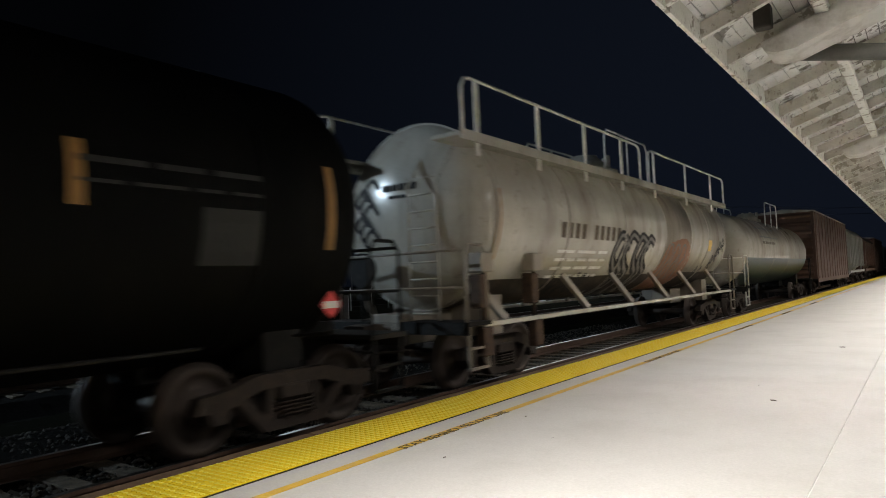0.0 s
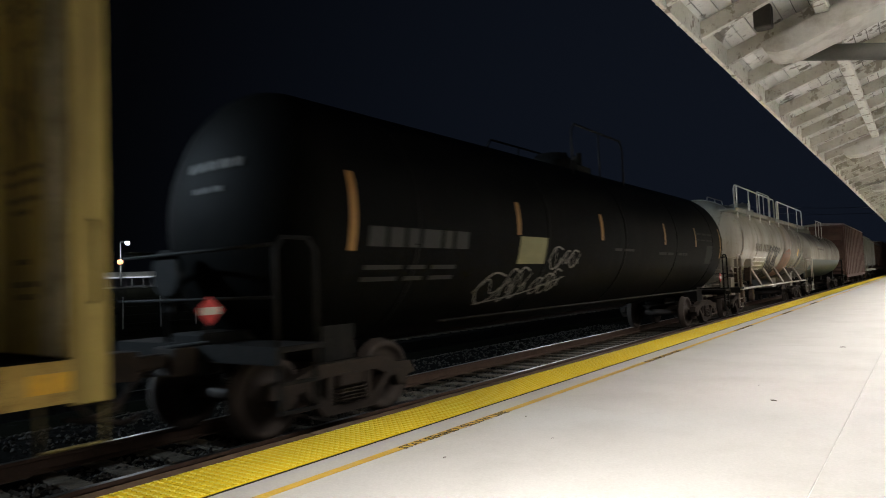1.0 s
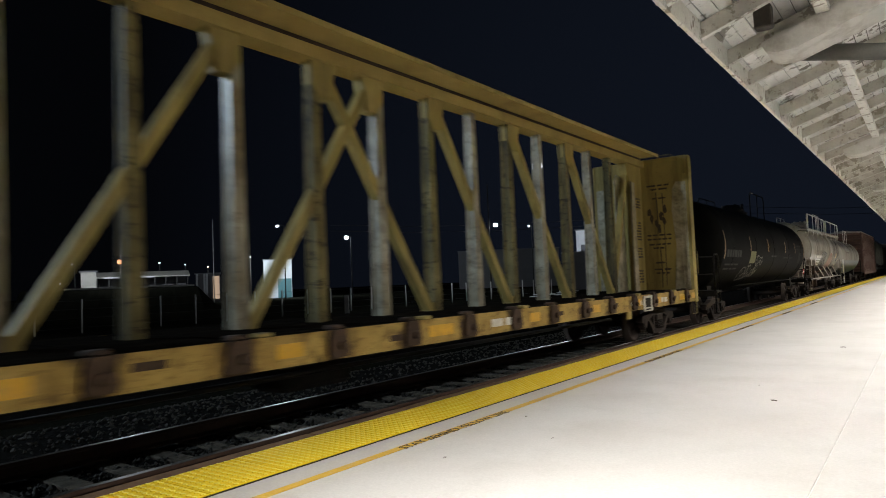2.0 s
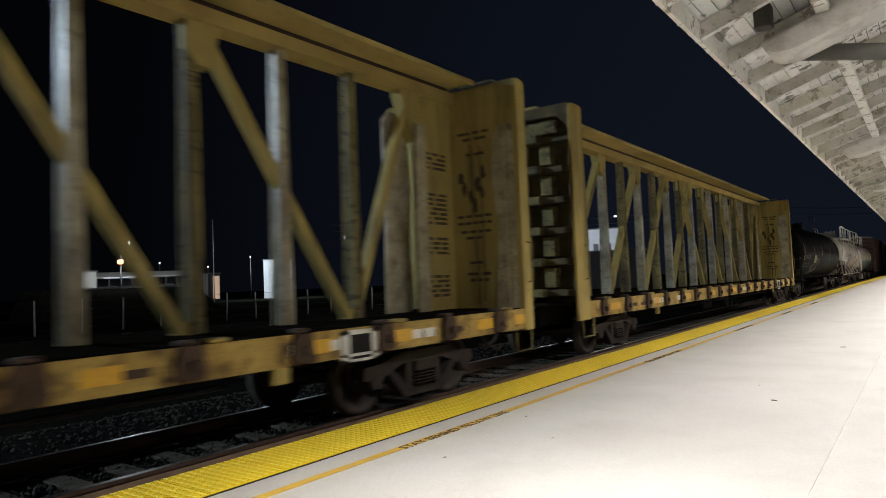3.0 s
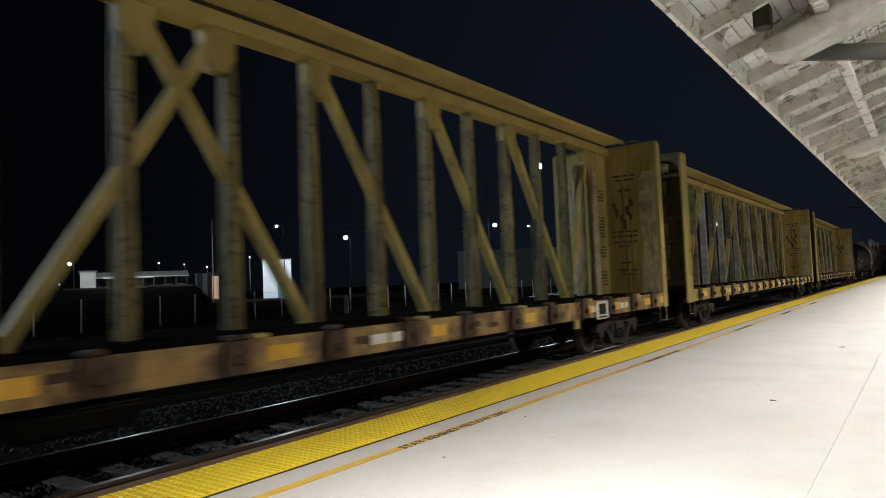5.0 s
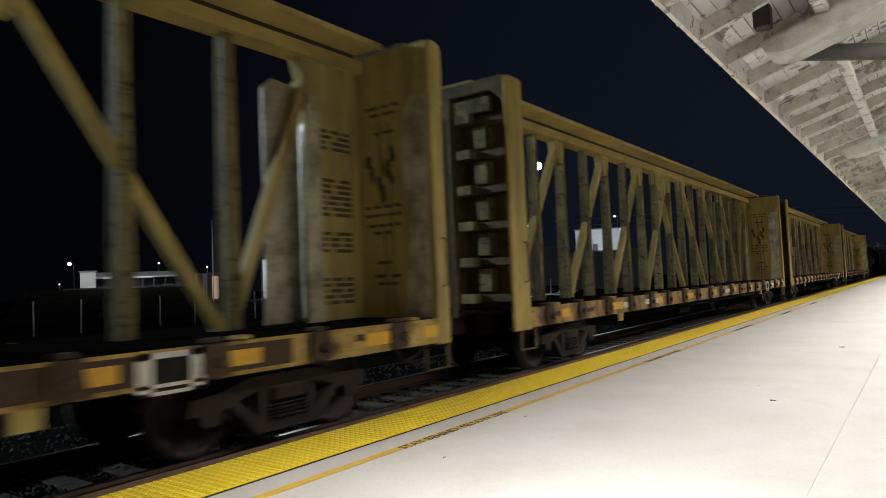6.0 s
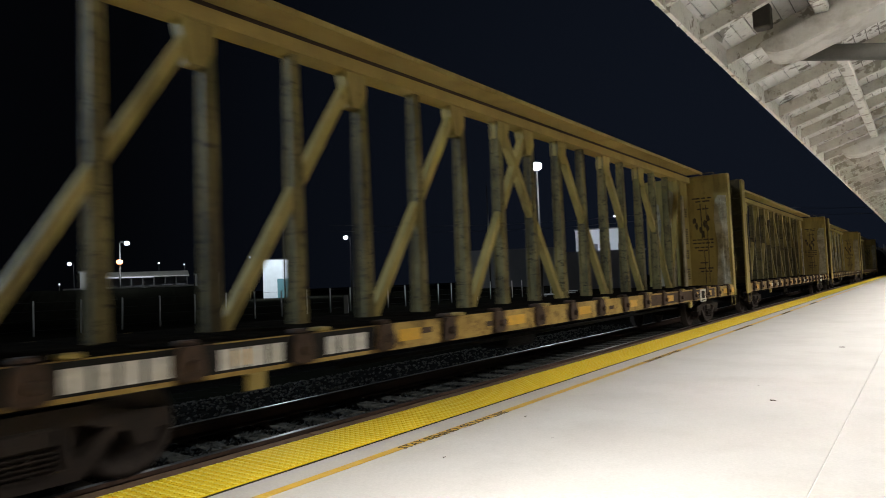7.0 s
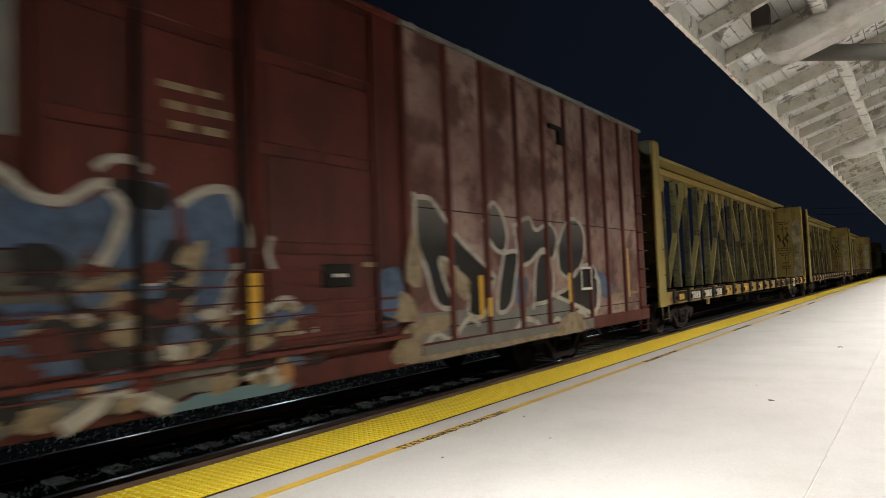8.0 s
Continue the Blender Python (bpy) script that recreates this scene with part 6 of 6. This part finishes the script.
def hopper(name, label, front, rear, material, top=4.5):
    car, mid = railcar(name, label, "hopper car", front, rear, (front - 1.9, rear + 1.9), False)
    h0, h1 = rear + .3 - mid, front - .3 - mid
    bm = B()
    prof = [(-0.6, 1.0), (0.6, 1.0), (1.5, 1.75), (1.58, top - .5), (1.2, top), (-1.2, top), (-1.58, top - .5), (-1.5, 1.75)]
    loft(bm, [(x, h0 + .9, z) for x, z in prof], [(x, h1 - .9, z) for x, z in prof])
    part("body", bm, material, car)
    for i in range(3):
        bm = B()
        c = h0 + 2.6 + i * (h1 - h0 - 5.2) / 2
        loft(bm, [(x, c + y, 1.3) for x, y in ((-1, -1.3), (1, -1.3), (1, 1.3), (-1, 1.3))], [(x, c + y, 0.5) for x, y in ((-.3, -.4), (.3, -.4), (.3, .4), (-.3, .4))])
        part("chute", bm, material, car)
    for s in (1, -1):
        for i in range(9):
            y = h0 + 1.2 + i * (h1 - h0 - 2.4) / 8
            bm = B()
            box(bm, s * 1.58 - .03, s * 1.58 + .05, y - .05, y + .05, 1.5, top - .5)
            part("side_post", bm, material, car)
        bm = B()
        box(bm, s * 1.5 - .06, s * 1.5 + .06, h0, h1, 1.0, 1.2)
        part("side_sill", bm, material, car)
    bm = B()
    for e in (h0, h1):
        box(bm, -1.5, 1.5, e - .05, e + .05, 1.0, 1.2)
        for x in (-1.3, 1.3):
            beam(bm, (x, e, 1.1), (x * .9, e * 0.88, top - .3), 0.08, 0.08)
    part("end_frame", bm, material, car)
    return car


shunt(brown_box, -1.2)


hopper("grey_hopper_car", "pale grey covered hopper car with ribbed sides", 72.0, 58.1, HOPPER_GREY)
hopper("brown_hopper_car", "dark brown covered hopper car", 87.5, 73.3, BROWN_CAR, 4.3)
box_car("dark_box_car", "dark box car far down the train", 104.6, 88.8, BROWN_CAR, BROWN_CAR, (102.6, 90.8), False, ribs=[89.8 + i * 1.4 for i in range(11)])
hopper("pale_hopper_car", "pale covered hopper car far down the train", 120.1, 105.8, HOPPER_GREY, 4.2)


# ---- beyond the tracks ----
def out(ax, ay, dist, rise=0.0):
    """A place that far from the stand, that way, at the height that the slope of sight gives."""
    return Vector((EYE[0] + ax * dist, EYE[1] + ay * dist, EYE[2] + rise * dist))


GROUND_Z = -0.69


def street_lamp(ax, ay, dist, rise, material, head=0.22, arm=1.2, top=None, kind="street_lamp", label="tall steel street lamp with a cold white head"):
    p = out(ax, ay, dist, rise)
    ob = tagged(new(kind), label, "lamp", "distant lamps")
    ob.location = (p.x, p.y, GROUND_Z)
    h = p.z - GROUND_Z
    pole_h = h if top is None else out(ax, ay, dist, top).z - GROUND_Z
    side_v = Vector((-ay, ax, 0)) * -arm
    bm = B()
    lathe(bm, [(0, 0.12), (pole_h, 0.07)], "z", 8, side_v)
    tube(bm, [side_v + Vector((0, 0, h + 0.1)), Vector((0, 0, h + 0.15))], 0.05, 6)
    part("pole", bm, POLE, ob)
    bm = B()
    lathe(bm, [(h - head, head * .5), (h - head * .6, head), (h + head * .3, head), (h + head * .6, head * .4)], "z", 12)
    part("lamp_head", bm, material, ob, "bright lamp head")
    return p


street_lamp(-0.8835, 0.4683, 90, 0.0716, LIGHT_WHITE, 0.27, -0.8)
street_lamp(-0.8879, 0.4600, 88, 0.0462, LIGHT_RED, 0.34, 0.0, label="signal lamp glowing orange-red on a short pole", kind="signal_lamp")
street_lamp(-0.9138, 0.4061, 120, 0.0444, LIGHT_WHITE, 0.27, 0.6)
street_lamp(-0.7719, 0.6358, 125, 0.0933, LIGHT_WHITE, 0.25, 1.2)
street_lamp(-0.7041, 0.7101, 105, 0.0739, LIGHT_WHITE, 0.33, 0.7, kind="flood_lamp", label="white flood lamp on a pole beyond the tracks")
street_lamp(-0.4679, 0.8838, 58, 0.1713, LIGHT_WHITE, 0.42, 0.0, kind="flood_lamp", label="very bright white flood lamp on a tall mast")
street_lamp(-0.5262, 0.8504, 90, 0.0843, LIGHT_WHITE, 0.27, -0.9, top=0.147)
street_lamp(-0.4828, 0.8757, 130, 0.0801, LIGHT_DIM, 0.2, 0.5)
street_lamp(-0.3676, 0.9300, 130, 0.0872, LIGHT_DIM, 0.22, 0.5)
street_lamp(-0.2346, 0.9721, 120, 0.0670, LIGHT_WHITE, 0.3, 0.5)
street_lamp(-0.3590, 0.9333, 110, 0.0680, LIGHT_WHITE, 0.26, 0.4)
for ax, ay, rise, m_, hd in ((-0.864, 0.503, 0.043, LIGHT_DIM, .15), (-0.847, 0.5316, 0.040, LIGHT_DIM, .12), (-0.8305, 0.557, 0.036, LIGHT_WARM, .14), (-0.7965, 0.6047, 0.0485, LIGHT_DIM, .14), (-0.850, 0.5268, 0.0155, LIGHT_WARM, .13), (-0.9185, 0.3954, 0.018, LIGHT_DIM, .12)):
    street_lamp(ax, ay, 140, rise, m_, hd, 0.0, label="small far street lamp beyond the tracks")


def building(name, ax0, ay0, ax1, ay1, dist, top, depth, wall, label, windows=0, glow_m=None):
    a, b = out(ax0, ay0, dist), out(ax1, ay1, dist)
    ob = tagged(new(name), label, "building")
    ob.location = (a.x, a.y, GROUND_Z)
    w = (b - a).xy.length
    ob.rotation_euler = (0, 0, math.atan2(b.y - a.y, b.x - a.x))
    h = EYE[2] + top * dist - GROUND_Z
    bm = B()
    box(bm, 0, w, 0, depth, 0, h)
    part("wall", bm, wall, ob)
    bm = B()
    box(bm, -0.2, w + .2, -.25, depth + .2, h, h + 0.18)
    part("roof", bm, BLDG_DARK, ob)
    for i in range(windows):
        x = w * (i + 0.35) / windows
        bm = B()
        box(bm, x, x + w / windows * 0.4, -0.05, 0.0, h * 0.35, h * 0.75)
        part("window", bm, glow_m or BLDG_DARK, ob)
    return ob, w, h


shed, w, h = building("white_shed", -0.7853, 0.6191, -0.7596, 0.6503, 150, 0.0430, 8, BLDG_WHITE, "small flood-lit white metal shed beyond the yard")
bm = B()
box(bm, w * 0.5, w * 0.98, -0.06, 0.0, 0, h * 0.5)
part("door", bm, TEAL_DOOR, shed, "teal roller door")
hut, w, h = building("station_hut", -0.9088, 0.4172, -0.901, 0.4339, 96, 0.0325, 4, WALL_PALE, "small pale station hut with a bright doorway")
# bright white door strip, given a glow of its own
bm = B()
box(bm, w * 0.82, w * 0.97, -0.06, 0.0, 0.0, h * 0.6)
part("doorway", bm, DOOR_GLOW, hut, "bright white doorway that glows")
bm = B()
box(bm, w * 0.12, w * 0.3, -0.05, 0.0, 0.0, h * 0.55)
part("dark_door", bm, BLDG_DARK, hut)
# a long open shelter: roof on posts, pale eave glowing as if lit, pale kerb before it
a, b = out(-0.9005, 0.4348, 100), out(-0.8455, 0.5339, 100)
shelter = tagged(new("open_shelter"), "long low open-sided shelter with a lit eave and dark posts", "shelter")
shelter.location = (a.x, a.y, GROUND_Z)
shelter.rotation_euler = (0, 0, math.atan2(b.y - a.y, b.x - a.x))
w, h = (b - a).xy.length, EYE[2] + 0.0235 * 100 - GROUND_Z
bm = B()
loft(bm, [(-.3, y, z) for y, z in ((-.6, h), (3.2, h + .75), (3.2, h + .9), (-.6, h + .15))], [(w + .3, y, z) for y, z in ((-.6, h), (3.2, h + .75), (3.2, h + .9), (-.6, h + .15))])
part("roof", bm, WALL_PALE, shelter, "pale sloping roof")
bm = B()
box(bm, w * 0.07, w * 0.62, -0.66, -0.61, h - 0.05, h + 0.1)
part("eave", bm, EAVE_GLOW, shelter, "pale eave made to glow as if lit")
bm = B()
box(bm, 0, w, 3.0, 3.15, 0, h + 0.7)
part("back_wall", bm, BLDG_DARK, shelter)
for i in range(9):
    bm = B()
    box(bm, w * i / 8 - .09, w * i / 8 + .09, -.5, -.32, 0.0, h, 0.01)
    part("post", bm, POLE, shelter)
for i in range(5):
    bm = B()
    box(bm, w * (.16 + .13 * i), w * (.16 + .13 * i) + 1.1, 2.9, 2.99, h * .42, h * .62)
    part("window", bm, DIM_WINDOW, shelter)
house, w, h = building("far_house", -0.8398, 0.5429, -0.8214, 0.5703, 128, 0.0255, 7, BLDG_DARK, "small house with white porch pillars and one lit wall")
for x in (0.02, 0.32, 0.42):
    bm = B()
    box(bm, w * x, w * x + 0.35, -1.2, -0.9, 0, h, 0.02)
    part("porch_pillar", bm, BLDG_WHITE, house, "white porch pillar")
# this wall panel glows by itself in place of lamplight falling on it
bm = B()
box(bm, w * 0.7, w * 0.97, -0.07, 0.0, h * 0.12, h * 0.92)
part("lit_wall", bm, WARM_WALL, house, "house wall panel made to glow as if lamplit")
bm = B()
p = out(-0.8262, 0.5634, 110)
lathe(bm, [(0, 0.09), (EYE[2] + 0.1036 * 110 - GROUND_Z, 0.04)], "z", 8)
flagpole = tagged(part("flagpole", bm, POST_WHITE, None), "tall thin bare flagpole before the far house", "pole")
flagpole.location = (p.x, p.y, GROUND_Z)
building("yard_wall", -0.44, 0.898, -0.33, 0.944, 104, 0.036, 0.4, BLDG_DARK, "long dark yard wall before the containers")
building("pale_container", -0.421, 0.9071, -0.354, 0.9352, 120, 0.069, 4, BLDG_WHITE, "pale blue-white container stack beyond the tracks", 4)
building("long_warehouse", -0.575, 0.8182, -0.445, 0.8955, 170, 0.045, 14, BLDG_DARK, "long dark warehouse with a faint roofline", 5)
lamp("shed_flood", "POINT", 13000, (0.8, 0.92, 1.0), Matrix.Translation(out(-0.7719, 0.6358, 136, 0.07)), (0.3,))
lamp("mast_flood", "POINT", 3000, (0.85, 0.92, 1.0), Matrix.Translation(out(-0.4679, 0.8838, 55.0, 0.165)), (0.3,))
lamp("container_flood", "POINT", 2400, (0.82, 0.9, 1.0), Matrix.Translation(out(-0.390, 0.9208, 110, 0.066)), (0.3,))
# the yard lamp across the tracks, which lights the rear and far faces of the cars
p = Vector((-25.0, -8.0, 12.0))
mast = tagged(new("yard_lamp"), "tall yard lamp with a cold white head across the tracks", "lamp")
mast.location = (p.x, p.y, GROUND_Z)
bm = B()
lathe(bm, [(0, 0.14), (p.z - GROUND_Z - 0.2, 0.08)], "z", 10)
part("pole", bm, POLE, mast)
bm = B()
box(bm, -0.25, 0.25, -0.2, 0.35, p.z - GROUND_Z - 0.2, p.z - GROUND_Z - 0.05, 0.03)
part("lamp_head", bm, LIGHT_WHITE, mast)
lamp("yard_lamp_light", "AREA", 560, (0.66, 0.84, 1.0), look(p + Vector((0.5, 0, -0.4)), (-2.0, 9.0, 2.5)), (0.4, 0.4), 70)

# a lamp post added out of view, only to brighten the fence posts
p = Vector((-26.5, 5.5, 6.5))
post_lamp = tagged(new("fence_lamp"), "unseen lamp post added to brighten the fence posts", "lamp")
post_lamp.location = (p.x, p.y, GROUND_Z)
bm = B()
lathe(bm, [(0, 0.1), (p.z - GROUND_Z - 0.2, 0.06)], "z", 8)
part("pole", bm, POLE, post_lamp)
bm = B()
lathe(bm, [(p.z - GROUND_Z - 0.2, 0.1), (p.z - GROUND_Z, 0.2), (p.z - GROUND_Z + 0.1, 0.05)], "z", 10)
part("lamp_head", bm, LIGHT_WHITE, post_lamp)
lamp("fence_lamp_light", "POINT", 450, (0.85, 0.93, 1.0), Matrix.Translation(p + Vector((0, 0, -0.5))), (0.15,))
lamp("street_light", "POINT", 2800, (0.85, 0.93, 1.0), Matrix.Translation(out(-0.8835, 0.4683, 88, 0.062)), (0.25,))
# a grassy bank before the station buildings, with a pale kerb along its top
a, b = out(-0.935, 0.3546, 84), out(-0.822, 0.5695, 84)
way = (b - a).normalized()
back = Vector((-way.y, way.x, 0))
bank_top = EYE[2] + 0.0095 * 84
bm, r = B(), random.Random(12)
rows = []
for i in range(41):
    p = a + (b - a) * (i / 40)
    p.z = 0
    crest = GROUND_Z + (bank_top - GROUND_Z) * min(1.0, (40 - i) / 5.0)
    rows.append([bm.verts.new(p - back * dx + Vector((0, 0, z + r.uniform(-.05, .05)))) for dx, z in ((9.0, GROUND_Z - 0.1), (5.0, GROUND_Z + (crest - GROUND_Z) * .45), (0.0, crest), (-3.0, crest), (-30.0, crest))])
for p, q in zip(rows, rows[1:]):
    for k in range(4):
        bm.faces.new([p[k], p[k + 1], q[k + 1], q[k]])
structure("grass_bank", bm, GROUND, "dark grassy bank below the station buildings", "bank")
p, q = a + (b - a) * 0.2, a + (b - a) * 0.86
bm = B()
beam(bm, (p.x, p.y, bank_top + 0.04), (q.x, q.y, bank_top + 0.04), 0.3, 0.2, back)
tagged(part("road_kerb", bm, WALL_PALE, None), "long pale concrete kerb on top of the bank", "kerb")

# wire fence on white posts along the far side of the yard
fence = tagged(new("fence"), "low wire fence on white steel posts beyond the tracks", "fence")
bm = B()
lathe(bm, [(0, 0.05), (1.82, 0.05), (1.85, 0.02)], "z", 8)
post_mesh = mesh_of("post", bm, POST_WHITE)
for i in range(31):
    p_ = place("post", post_mesh, fence, (-33.0 + rng.uniform(-.1, .1), 3.25 + i * 2.32, GROUND_Z))
    p_.rotation_euler = (rng.uniform(-.03, .03), rng.uniform(-.03, .03), 0)
for z in (0.3, 0.8, 1.3, 1.75):
    bm = B()
    tube(bm, [(-33.0, 3.2, GROUND_Z + z), (-33.0, 72.9, GROUND_Z + z)], 0.008, 4)
    part("wire", bm, POLE, fence)
# stone marker and bright slabs that lie beyond the far track
bm = B()
prism(bm, [(-.55, 0), (.55, 0), (.55, .9), (.4, 1.25), (.15, 1.42), (-.15, 1.42), (-.4, 1.25), (-.55, .9)], -0.12, 0.12)
mk = tagged(part("round_topped_marker", bm, WALL_PALE, None), "pale round-topped stone marker beyond the far track", "marker")
mk.matrix_world = Matrix.Translation((-24.0, 28.5, GROUND_Z)) @ Euler((0, 0, 0.75)).to_matrix().to_4x4()
for x, y, n in ((-21.5, 44.5, 3), (-24.4, 50.6, 4), (-27.0, 61.0, 4)):
    bm = B()
    for i in range(n):
        box(bm, 0, 2.0, i * 0.6, i * 0.6 + 0.5, 0.02 + i * .16, 0.1 + i * .16, 0.01)
    st = tagged(part("stacked_panels", bm, BLDG_WHITE, None), "pale panels stacked on the ground beyond the tracks", "stack", "stacks beyond the tracks")
    st.location = (x, y, GROUND_Z)
# overhead wires between far poles
bm = B()
for z0 in (9.0, 9.8):
    pts = [(-60 + i * 9.0, 62 + i * 6.0, z0 - 1.2 + 1.2 * (2 * (i % 5) / 5 - 0.9) ** 2) for i in range(11)]
    tube(bm, pts, 0.03, 4)
tagged(part("overhead_wire", bm, POLE, None), "slack dark overhead wires far beyond the tracks", "wire", kind="structure")


# how far the train is ahead of or behind an even run, in metres, as it surges on its slack
RUN = ((0.0, 0.14), (0.5, 0.0), (1.0, -0.11), (1.5, -0.07), (3.0, -0.17), (3.5, -0.08), (4.0, 0.0), (4.5, -0.18), (6.0, -0.05), (6.5, 0.0), (7.0, 0.0), (7.5, -0.02), (8.0, 0.0))


def motions():
    """The train rolls away down the line, surging a little on its slack; every wheel turns with it."""
    for car, mid in MOVING:
        walk(car, [(t, pose(TRACK, mid + SPEED * t + slack, RAIL)) for t, slack in RUN])
    turn = math.degrees(SPEED / WHEEL_R)
    for wheel, y in ROLLING:
        walk(wheel, [(i / FPS, pose(0, y, WHEEL_R, -turn * i / FPS)) for i in range(8 * FPS + 1)])


motions()
